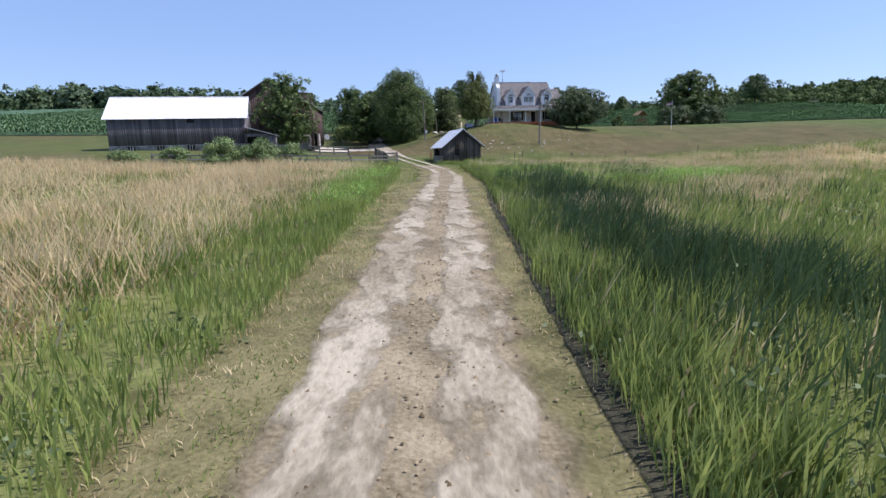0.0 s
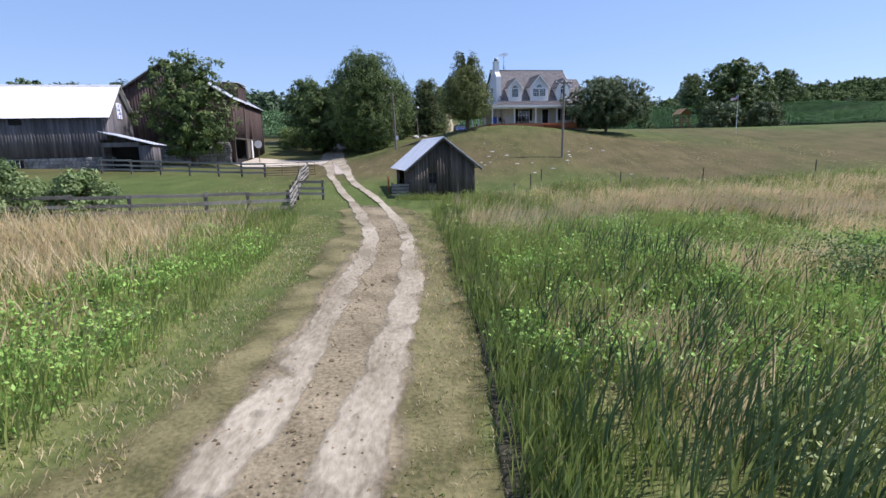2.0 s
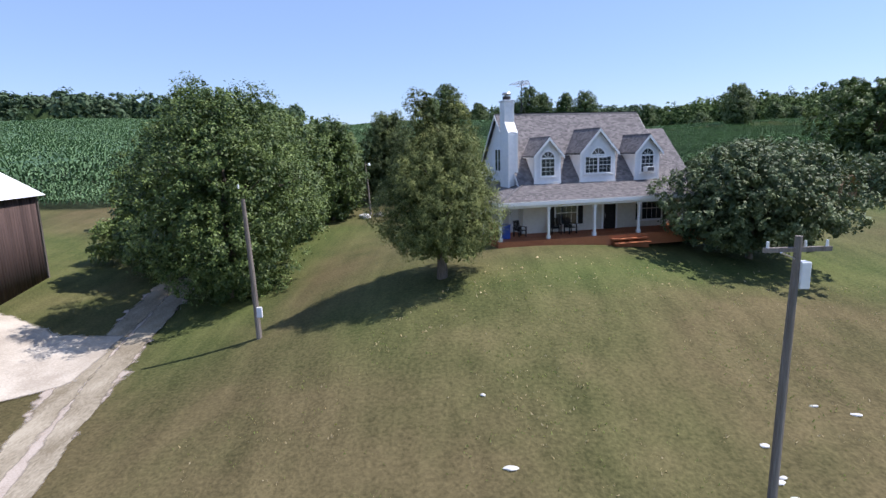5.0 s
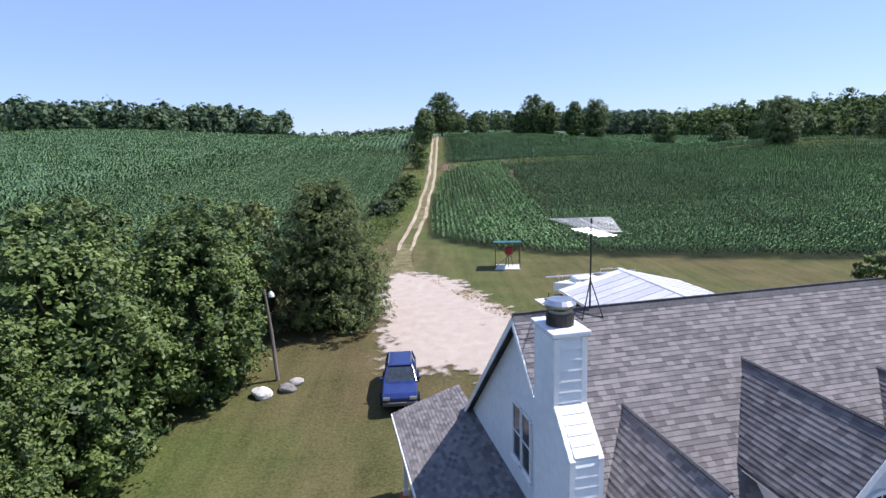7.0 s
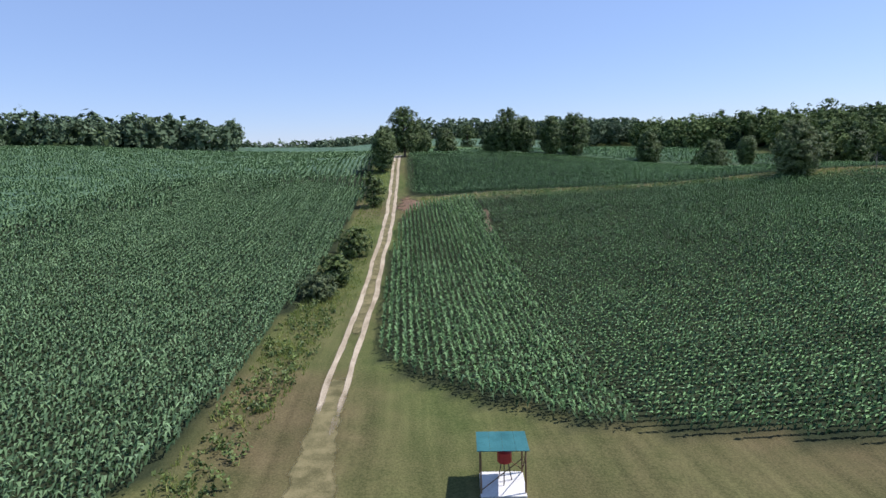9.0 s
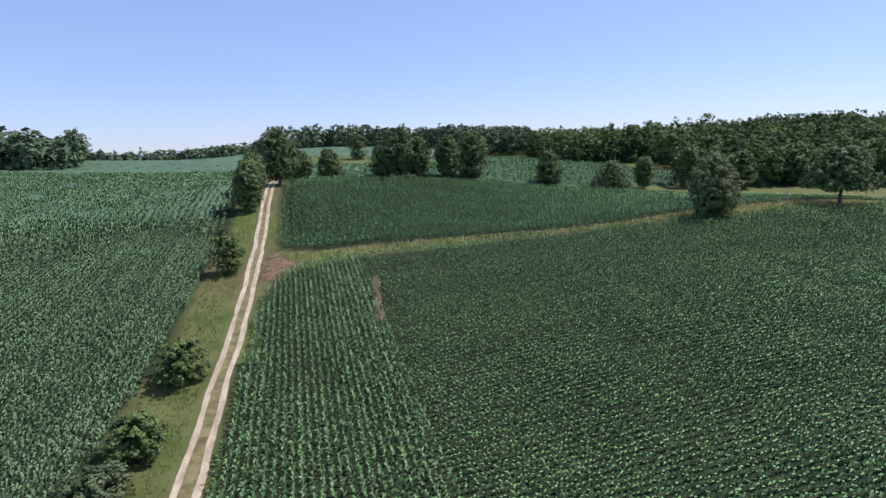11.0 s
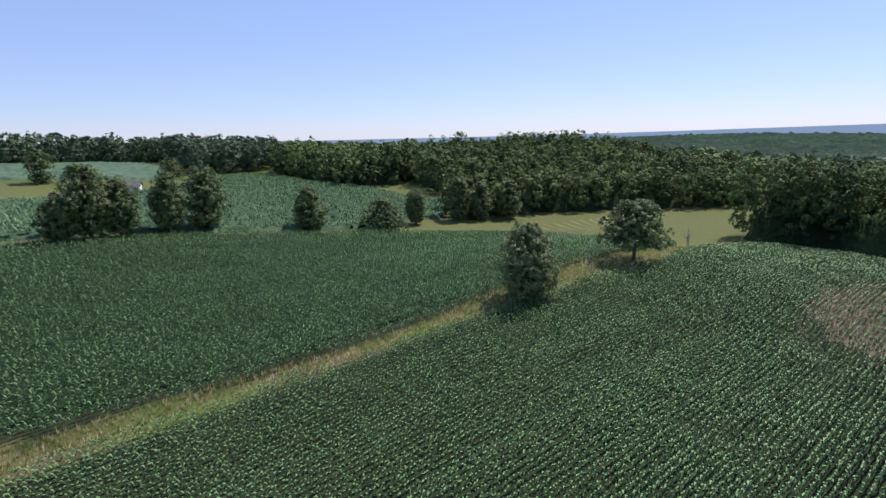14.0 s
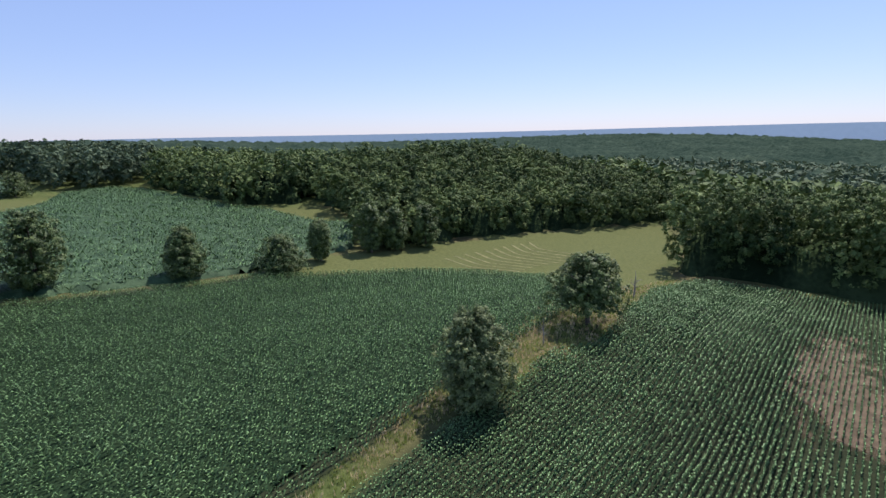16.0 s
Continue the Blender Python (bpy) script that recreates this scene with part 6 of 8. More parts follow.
def dormer(uc, half, zp, win_w, wide):
    """A gabled dormer on the front slope, its face toward the lawn."""
    v0, zb, ze = 2.6, 3.93, zp - (half + 0.22) * 1.12
    roof_v = lambda z: VR - (ZR - z) / SL
    zt = ze + 0.18
    part("dormer_wall", slab([(uc - half, v0, zb), (uc + half, v0, zb), (uc + half, v0, zt), (uc, v0, zp - 0.14), (uc - half, v0, zt)], (0, 0.12, 0)), M["siding"], house, "white dormer front")
    laps("dormer_siding", M["siding"], house, (uc, v0, 0), (1, 0, 0), (0, -1, 0), zb + 0.15, zp - 0.2, lambda z: (-half, half) if z < zt else (-max(0.0, half * (zp - 0.14 - z) / (zp - 0.14 - zt)), max(0.0, half * (zp - 0.14 - z) / (zp - 0.14 - zt))), 0.17)
    for s in (-1, 1):
        u = uc + s * half
        part("dormer_cheek", slab([(u, v0 + 0.02, zb), (u, v0 + 0.02, zt), (u, roof_v(zt) + 0.05, zt)], (-s * 0.1, 0, 0)), M["siding"], house, "white dormer cheek")
        part("corner_board", box(u - 0.07, u + 0.07, v0 - 0.035, v0 + 0.05, zb, zt), M["trim"], house)
        e = uc + s * (half + 0.22)
        vp, ve, vfr = roof_v(zp), roof_v(ze), v0 - 0.3
        part("dormer_roof", slab([(uc, vfr, zp), (e, vfr, ze), (e, ve + 0.06, ze), (uc, vp + 0.06, zp)], (0, 0, -0.08)), M["roof_felt"], house, "shingled dormer roof")
        ln = math.hypot(e - uc, zp - ze)
        shingles(house, (uc, vfr, zp + 0.012), (0, 1, 0), (e - uc, 0, ze - zp), vp - vfr, ln, lambda a, b: a < (vp - vfr) + (ve - vp) * b / ln + 0.05, None, int(uc * 7) + s + 20)
        part("dormer_rake", slab([(uc, vfr - 0.02, zp), (e, vfr - 0.02, ze), (e, vfr - 0.02, ze - 0.2), (uc, vfr - 0.02, zp - 0.22)], (0, 0.03, 0)), M["trim"], house)
        part("dormer_soffit", slab([(e, vfr, ze - 0.09), (u, vfr, ze + 0.04), (u, ve, ze + 0.04), (e, ve, ze - 0.09)], (0, 0, -0.03)), M["trim"], house)
    part("dormer_ridge", tube([(uc, v0 - 0.31, zp + 0.01), (uc, roof_v(zp) + 0.1, zp + 0.01)], [0.05, 0.05], 6), M["roof_felt"], house)
    part("dormer_apron", box(uc - half - 0.1, uc + half + 0.1, v0 - 0.05, v0 + 0.02, zb - 0.02, zb + 0.16), M["trim"], house)
    if wide:
        for s in (-1, 1):
            window_on(house, (uc + s * 0.49, v0 - 0.03, 4.58), (1, 0, 0), (0, -1, 0), 0.86, 1.02, False, 3, 4)
        w = window_on(house, (uc, v0 - 0.03, 5.68), (1, 0, 0), (0, -1, 0), 0.92, 0.04, True, 1, 1)
    else:
        window_on(house, (uc, v0 - 0.03, 4.5), (1, 0, 0), (0, -1, 0), 0.9, 1.1, True, 3, 4)


dormer(1.05, 0.86, 6.98, 0.86, False)
dormer(4.65, 1.22, 7.48, 1.8, True)
dormer(8.33, 0.86, 7.0, 0.86, False)
ac = thing("window_air_conditioner", Matrix.Translation((HX, HY, HZ)) @ pose(0, 0, 0, 0, 0, 12.1) @ pose(8.33, 2.3, 4.5), "white window air conditioner in the dormer window", "appliance")
part("case", soft_box(-0.3, 0.3, -0.2, 0.25, 0, 0.36, 0.03), M["boat"], ac)
part("grille", box(-0.24, 0.24, -0.215, -0.2, 0.06, 0.3), M["roof_felt"], ac, "grey grille")

# chimney on the left gable
CU0, CU1 = -1.38, -0.72
chimney = part("chimney", box(CU0 + 0.02, CU1, 4.12, 5.05, 0.3, 9.4), M["siding"], house, "white-sided chimney on the gable")
part("chimney_breast", slab([(CU0 + 0.02, 3.42, 0.3), (CU0 + 0.02, 4.2, 0.3), (CU0 + 0.02, 4.2, 8.05), (CU0 + 0.02, 4.12, 8.05), (CU0 + 0.02, 3.42, 7.35)], (CU1 - CU0 - 0.02, 0, 0)), M["siding"], house)
laps("siding_board", M["siding"], chimney, (0, 3.42, 0), (1, 0, 0), (0, -1, 0), 3.2, 7.3, lambda z: (CU0 + 0.1, CU1 - 0.08), 0.21, True)
laps("siding_board", M["siding"], chimney, (0, 4.12, 0), (1, 0, 0), (0, -1, 0), 8.1, 9.3, lambda z: (CU0 + 0.1, CU1 - 0.08), 0.21, True)
for k in range(5):
    y0, z0 = 3.42 + k * 0.14, 7.35 + k * 0.14
    part("siding_board", slab([(CU0 + 0.1, y0 - 0.02, z0 + 0.02), (CU1 - 0.08, y0 - 0.02, z0 + 0.02), (CU1 - 0.08, y0 + 0.135, z0 + 0.15), (CU0 + 0.1, y0 + 0.135, z0 + 0.15)], (0, -0.012, 0.012)), M["siding"], chimney)
laps("chimney_siding", M["siding"], house, (CU0 + 0.02, 0, 0), (0, 1, 0), (-1, 0, 0), 0.4, 9.35, lambda z: (3.42 if z < 7.35 else min(4.12, 3.42 + z - 7.35), 5.05), 0.21)
for u in (CU0 + 0.05, CU1 - 0.05):
    part("corner_board", box(u - 0.055, u + 0.055, 3.38, 3.47, 0.3, 7.32), M["trim"], house)
    part("corner_board", box(u - 0.055, u + 0.055, 4.08, 4.17, 8.0, 9.38), M["trim"], house)
    part("corner_board", slab([(u - 0.055, 3.39, 7.3), (u + 0.055, 3.39, 7.3), (u + 0.055, 4.1, 8.05), (u - 0.055, 4.1, 8.05)], (0, -0.02, 0.02)), M["trim"], house)
part("chimney_cap", soft_box(CU0 - 0.06, CU1 + 0.06, 4.04, 5.13, 9.4, 9.5, 0.02), M["tin"], house, "sheet-metal chimney top")
flue = part("flue", tube([(-1.05, 4.58, 9.45), (-1.05, 4.58, 9.75)], [0.27, 0.27], 16), M["iron"], house, "dark steel flue pipe")
part("flue_cap", tube([(-1.05, 4.58, 9.86), (-1.05, 4.58, 9.92), (-1.05, 4.58, 10.0)], [0.3, 0.31, 0.24], 16), M["rim"], flue)
part("flue_band", tube([(-1.05, 4.58, 9.72), (-1.05, 4.58, 9.8)], [0.225, 0.225], 16), M["chrome"], flue)
part("flue_neck", tube([(-1.05, 4.58, 9.74), (-1.05, 4.58, 9.88)], [0.15, 0.15], 12), M["dark"], flue)
part("cricket", slab([(CU1, 3.3, 4.55), (CU1, 4.3, 5.65), (-0.2, 3.35, 4.72)], (0, 0, -0.08)), M["shingle_all"], house, "small shingled saddle beside the chimney")

hm = pose(HX, HY, HZ, 0, 0, 12.1)
antenna = thing("roof_antenna", hm @ pose(1.1, 7.45, 8.8), "aluminium television antenna on a tripod", "antenna")
part("mast", tube([(0, 0, 0.0), (0, 0, 2.3)], [0.022, 0.022], 8), M["iron"], antenna)
for k in range(3):
    a = radians(90 + 120 * k)
    part("leg", tube([(0.35 * math.cos(a), 0.35 * math.sin(a), -0.3 if k else -0.35), (0, 0, 0.75)], [0.014, 0.014], 6), M["iron"], antenna)
for tilt, zz, n_el, length in ((-102, 2.15, 13, 2.5), (-88, 1.95, 7, 1.3)):
    ba = radians(tilt)
    bd, ed = Vector((math.cos(ba), math.sin(ba), 0)), Vector((-math.sin(ba), math.cos(ba), 0))
    boom = part("boom", tube([bd * (-length * 0.45) + Vector((0, 0, zz)), bd * (length * 0.55) + Vector((0, 0, zz))], [0.018, 0.018], 6), M["chrome"], antenna)
    for k in range(n_el):
        p = bd * (-length * 0.45 + length * k / (n_el - 1)) + Vector((0, 0, zz + 0.02))
        e = ed * (0.85 - 0.6 * k / n_el if length > 2 else 0.25)
        part("element", tube([p - e, p + e], [0.008, 0.008], 5), M["chrome"], boom)


def porch_chair(u, v, turn):
    c = thing("porch_chair", hm @ pose(u, v, 0.74, 0, 0, turn), "dark wooden slatted porch armchair", "chair", "chairs on the porch")
    part("seat", soft_box(-0.26, 0.26, -0.25, 0.27, 0.38, 0.42, 0.01), M["dark"], c)
    for k in range(5):
        part("back_slat", slab([(-0.25 + k * 0.105, 0.25, 0.4), (-0.17 + k * 0.105, 0.25, 0.4), (-0.17 + k * 0.105, 0.42, 1.0), (-0.25 + k * 0.105, 0.42, 1.0)], (0, 0.02, 0)), M["dark"], c)
    for s in (-1, 1):
        part("arm", soft_box(s * 0.31 - 0.05, s * 0.31 + 0.05, -0.28, 0.32, 0.6, 0.63, 0.01), M["dark"], c)
        for y in (-0.24, 0.26):
            part("leg", box(s * 0.29 - 0.03, s * 0.29 + 0.03, y - 0.03, y + 0.03, 0, 0.6), M["dark"], c)


porch_chair(-1.3, 1.5, 20)
porch_chair(1.2, 1.6, -10)
porch_chair(2.2, 1.5, 15)
tub = thing("storage_bin", hm @ pose(-2.5, 1.1, 0.74), "blue plastic bin on the porch", "bin")
part("body", soft_box(-0.3, 0.3, -0.3, 0.3, 0, 0.85, 0.05), M["blue"], tub)
part("lid", soft_box(-0.33, 0.33, -0.33, 0.33, 0.85, 0.92, 0.03), M["blue"], tub)

# ---- the shed beside the lane ----
shed = thing("shed", pose(0.18, 64.69, 1.93, 0, 0, 12.3), "small weathered board shed with a metal roof", "shed")
SW, SD, SE, SP = 4.35, 6.7, 2.12, 3.95
top_f = lambda s: SE + (SP - 0.06 - SE) * (1 - abs(s - SW / 2) / (SW / 2))
board_wall(shed, "wall", M["grey_board"], (0, 0.03, 0), (1, 0, 0), (0, -1, 0), SW, 0.05, top_f, 0.2, [(1.2, 1.72, 1.02, 1.66)], 1, True)
board_wall(shed, "wall", M["grey_board"], (0, SD, 0), (1, 0, 0), (0, 1, 0), SW, 0.05, top_f, 0.22, [], 2, True)
board_wall(shed, "wall", M["grey_board"], (0.03, 0, 0), (0, 1, 0), (-1, 0, 0), SD, 0.05, lambda s: SE, 0.22, [(3.0, 5.6, 0.0, 1.9)], 3, True)
board_wall(shed, "wall", M["grey_board"], (SW - 0.03, 0, 0), (0, 1, 0), (1, 0, 0), SD, 0.05, lambda s: SE, 0.22, [], 4, True)
# added black sheet keeps the inside dark behind the boards
part("dark_inner_sheet", slab([(0.04, 0.06, 0), (SW - 0.04, 0.06, 0), (SW - 0.04, 0.06, 1.0), (0.04, 0.06, 1.0)], (0, 0.02, 0)), M["dark"], shed)
for p, q in (((-0.42, 0, SE - 0.27), 1), ((SW + 0.42, 0, SE - 0.27), -1)):
    d = Vector((-q * (SW / 2 + 0.42), 0, -(SP - SE + 0.27)))
    metal_roof(shed, (SW / 2, -0.38, SP + 0.02), (0, 1, 0), d, SD + 0.7, d.length, 8, M["tin"], "pale ribbed metal roof sheet")
    part("rake_board", slab([(SW / 2, -0.36, SP), (p[0], -0.36, p[2]), (p[0], -0.36, p[2] - 0.12), (SW / 2, -0.36, SP - 0.13)], (0, 0.03, 0)), M["post"], shed)
part("ridge_cap", slab([(SW / 2 - 0.12, -0.38, SP - 0.02), (SW / 2, -0.38, SP + 0.08), (SW / 2 + 0.12, -0.38, SP - 0.02)], (0, SD + 0.7, 0)), M["tin"], shed)
sw = part("window", add_box(add_box(add_box(box(1.14, 1.2, -0.05, 0.02, 0.98, 1.72), 1.72, 1.78, -0.05, 0.02, 0.98, 1.72), 1.2, 1.72, -0.05, 0.02, 1.66, 1.72), 1.12, 1.8, -0.08, 0.02, 0.96, 1.02), M["grey_board"], shed, "small dark window with a grey board frame")
part("pane", box(1.2, 1.72, 0.03, 0.04, 1.02, 1.66), M["dark"], sw)
part("sash_bar", add_box(box(1.45, 1.48, -0.01, 0.02, 1.02, 1.66), 1.2, 1.72, -0.01, 0.02, 1.33, 1.36), M["grey_board"], sw)
for x, y in ((0.1, 0.1), (SW - 0.15, 0.1), (0.1, SD - 0.2), (SW - 0.15, SD - 0.2)):
    part("footing_stone", soft_box(x - 0.2, x + 0.2, y - 0.2, y + 0.2, -0.4, 0.06, 0.05), M["stone"], shed)

pen = thing("plank_fence", pose(-1.15, 65.3, 1.97, 0, 0, 6), "short grey plank panel leaning by the shed", "fence")
for k in range(4):
    part("plank", box(0.0, 1.15, -0.02, 0.02, 0.12 + k * 0.22, 0.28 + k * 0.22), M["fence"], pen)
for x in (0.03, 1.1):
    part("post", box(x - 0.05, x + 0.05, 0.02, 0.12, -0.3, 1.05), M["post"], pen)
gate2 = thing("rusty_gate", pose(-1.35, 65.6, 1.97, 0, 0, 97), "rusty red steel farm gate standing open", "gate")
for k in range(5):
    part("rail", tube([(0, 0, 0.25 + k * 0.24), (2.6, 0, 0.25 + k * 0.24)], [0.022, 0.022], 6), M["rust"], gate2)
for x in (0, 1.3, 2.6):
    part("upright", tube([(x, 0, 0.15), (x, 0, 1.35)], [0.024, 0.024], 6), M["rust"], gate2)

# ---- barns ----
def gable_barn(name, m, length, width, eave, peak, mat, roof_mat, label, openings=(), sheets=20, stone=0.0, boards=0.26):
    """A barn along its own x, its long open face toward -y."""
    b = thing(name, m, label, "barn")
    tp = lambda s: eave + (peak - 0.08 - eave) * (1 - abs(s - width / 2) / (width / 2))
    board_wall(b, "wall", mat, (0, 0, 0), (1, 0, 0), (0, -1, 0), length, stone, lambda s: eave, boards, openings, 1, True)
    board_wall(b, "wall", mat, (0, width, 0), (1, 0, 0), (0, 1, 0), length, 0, lambda s: eave, boards, [], 2)
    board_wall(b, "gable_wall", mat, (0, 0, 0), (0, 1, 0), (-1, 0, 0), width, stone, tp, boards, [], 3, True)
    board_wall(b, "gable_wall", mat, (length, 0, 0), (0, 1, 0), (1, 0, 0), width, stone, tp, boards, [], 4, True)
    part("inner_floor", box(0.1, length - 0.1, 0.1, width - 0.1, -0.5, 0.05), M["dark"], b)
    for s, y0 in ((-1, -0.4), (1, width + 0.4)):
        d = Vector((0, s * (width / 2 + 0.4), -(peak - eave) * (width / 2 + 0.4) / (width / 2)))
        metal_roof(b, (-0.45, width / 2, peak), (1, 0, 0), d, length + 0.9, d.length, sheets, roof_mat, "bright white metal roof sheet")
        for x in (-0.43, length + 0.4):
            part("rake_board", slab([(x, width / 2, peak - 0.02), (x, y0, peak + d.z - 0.02), (x, y0, peak + d.z - 0.2), (x, width / 2, peak - 0.2)], (0.03, 0, 0)), M["post"], b)
    part("ridge_cap", slab([(-0.45, width / 2 - 0.15, peak), (-0.45, width / 2, peak + 0.1), (-0.45, width / 2 + 0.15, peak)], (length + 0.9, 0, 0)), roof_mat, b)
    return b


def stones(parent, origin, along, out, length, z0, z1, seed=0, size=0.42):
    """A rough field-stone footing, stone by stone."""
    rng = np.random.RandomState(seed)
    o, a, n = Vector(origin), Vector(along).normalized(), Vector(out).normalized()
    part("footing", slab([o, o + a * length, o + a * length + Vector((0, 0, z1)), o + Vector((0, 0, z1))], -n * 0.3), M["stone"], parent)
    z = z0
    while z < z1 - 0.1:
        h = size * rng.uniform(0.55, 0.8)
        s = rng.uniform(-0.2, 0)
        while s < length:
            w = size * rng.uniform(0.7, 1.5)
            bm = bmesh.new()
            bmesh.ops.create_cube(bm, size=1.9)
            bmesh.ops.bevel(bm, geom=bm.edges[:], offset=0.35, segments=1, affect="EDGES")
            c = o + a * (s + w / 2) + n * 0.02 + Vector((0, 0, z + h / 2))
            for v in bm.verts:
                q = v.co.copy()
                v.co = c + a * (q.x * w * 0.5) + n * (q.y * 0.14) + Vector((0, 0, q.z * h * 0.52))
            part("stone", bm, M["stone"], parent)
            s += w
        z += h


LBZ = 4.39
lb_m = pose(-47.05, 75.38, LBZ, 0, 0, 13.8)
long_barn = gable_barn("long_barn", lb_m @ pose(1.5, 0, 0), 17.8, 8.2, 4.75, 7.75, M["barn_grey"], M["white_metal"], "long grey weathered barn with a white metal roof", [(2.2, 3.4, 0.0, 1.0), (5.9, 7.1, 0.0, 1.0), (9.9, 10.9, 0.0, 1.0)], 22, 0.85)
stones(long_barn, (0, 0.0, 0), (1, 0, 0), (0, -1, 0), 17.8, -0.2, 0.88, 3)
stones(long_barn, (17.8, 0.0, 0), (0, 1, 0), (1, 0, 0), 8.2, -0.2, 0.88, 4)
for x in (2.8, 6.5, 10.4):
    w = part("window", add_box(add_box(box(x - 0.55, x - 0.48, -0.24, -0.12, 0.15, 0.9), x + 0.48, x + 0.55, -0.24, -0.12, 0.15, 0.9), x - 0.48, x + 0.48, -0.24, -0.12, 0.83, 0.9), M["fence"], long_barn, "small cellar window")
    part("pane", box(x - 0.48, x + 0.48, -0.21, -0.19, 0.15, 0.83), M["dark"], w)
    part("glazing_bar", add_box(box(x - 0.18, x - 0.14, -0.23, -0.21, 0.15, 0.83), x + 0.14, x + 0.18, -0.23, -0.21, 0.15, 0.83), M["trim"], w)
hatch = part("hatch", box(10.1, 11.1, -0.06, -0.03, 3.9, 4.5), M["dark"], long_barn, "small dark loft hatch")
quilt = thing("barn_quilt", lb_m @ pose(19.36, 4.0, 4.6, 0, 0, 90), "blue and white painted quilt square on the gable", "sign")
part("panel", box(-0.75, 0.75, -0.03, 0.0, 0, 1.5), M["trim"], quilt)
for i in range(4):
    for j in range(4):
        if (i + j) % 2 == 0 or (i in (1, 2) and j in (1, 2)):
            x0, z0 = -0.7 + i * 0.35, 0.05 + j * 0.35
            part("patch", slab([(x0, -0.045, z0), (x0 + 0.33, -0.045, z0), (x0 + (0.33 if i in (1, 2) else 0.0), -0.045, z0 + 0.33)], (0, 0.012, 0)), M["quilt"], quilt)

lean = thing("lean_to", lb_m @ pose(19.4, -2.6, -0.35), "small open lean-to with a white metal roof", "shed")
metal_roof(lean, (0.0, -0.35, 3.45), (0, 1, 0), (4.3, 0, -1.2), 5.2, 4.46, 6, M["white_metal"], "white metal roof sheet")
board_wall(lean, "wall", M["barn_grey"], (0.2, 2.8, 0), (1, 0, 0), (0, 1, 0), 4.0, 0, lambda s: 3.3 - s * 0.27, 0.22, [], 5, True)
board_wall(lean, "wall", M["barn_grey"], (4.1, 0, 0), (0, 1, 0), (1, 0, 0), 2.8, 0, lambda s: 2.2, 0.22, [], 6, True)
board_wall(lean, "wall", M["barn_grey"], (0.05, 0, 0), (0, 1, 0), (-1, 0, 0), 2.8, 0, lambda s: 2.8, 0.22, [], 7, True)
board_wall(lean, "wall", M["barn_grey"], (3.0, 0, 0), (1, 0, 0), (0, -1, 0), 1.1, 0, lambda s: 2.2, 0.2, [], 8, True)
part("header", box(0.1, 3.1, -0.03, 0.05, 2.1, 2.5), M["barn_grey"], lean)
# black sheet before the rear boards paints the lean-to's dark inside
part("dark_inner_back_sheet", box(0.1, 4.0, 2.6, 2.7, 0, 2.2), M["dark"], lean)
part("post", box(0.1, 0.24, -0.05, 0.1, -0.3, 2.5), M["post"], lean)

BBZ = 4.72
# the great barn: its own x runs along the eaves, toward the far end
bb_m = pose(-21.98, 94.14, BBZ, 0, 0, 97)
big_barn = gable_barn("great_barn", bb_m, 18.1, 13.4, 7.15, 11.3, M["barn_brown"], M["white_metal"], "great dark brown barn with a white metal roof", [(0.3, 6.2, 0.0, 2.35), (8.6, 10.2, 0.0, 2.3)], 20, 0.0, 0.3)
# black sheet behind the openings, for the unlit inside of the barn
part("dark_inner_sheet", box(0.4, 17.5, 1.2, 1.3, 0, 6.5), M["dark"], big_barn)
part("door", box(6.6, 8.4, -0.12, -0.05, 0.1, 2.5), M["grey_board"], big_barn, "grey sliding barn door")
part("door", box(8.9, 9.7, -0.16, -0.1, 0.1, 2.4), M["trim"], big_barn, "narrow white door standing ajar")
part("door_track", box(0.2, 12, -0.14, -0.06, 2.42, 2.55), M["post"], big_barn)
for x in (0.1, 6.3, 17.9):
    part("corner_post", box(x - 0.09, x + 0.09, -0.13, 0.05, -0.6, 7.1), M["post"], big_barn)
# shed dormer on the near slope
for x in (8.2, 13.0):
    part("dormer_cheek", slab([(x, 0.9, 7.75), (x, 0.9, 9.6), (x, 3.9, 9.75)], (0.08 if x < 9 else -0.08, 0, 0)), M["barn_brown"], big_barn)
part("dormer_face", box(8.2, 13.0, 0.86, 0.94, 7.75, 9.6), M["barn_brown"], big_barn, "dark dormer face")
metal_roof(big_barn, (7.9, 4.1, 9.95), (1, 0, 0), (0, -3.5, -0.22), 5.4, 3.5, 6, M["white_metal"], "white metal dormer roof sheet")
stones(big_barn, (0, 0.5, 0), (0, 1, 0), (-1, 0, 0), 12.5, -0.4, 1.9, 9, 0.6)

hoop = thing("yard_sign", standing(-20.6, 98.6), "round white sign board on a post before the barn", "sign")
part("post", tube([(0, 0, -0.3), (0, 0, 2.3)], [0.05, 0.05], 8), M["post"], hoop)
part("disc", tube([(0.0, -0.1, 2.35), (0.0, -0.05, 2.35)], [0.48, 0.48], 20), M["trim"], hoop)

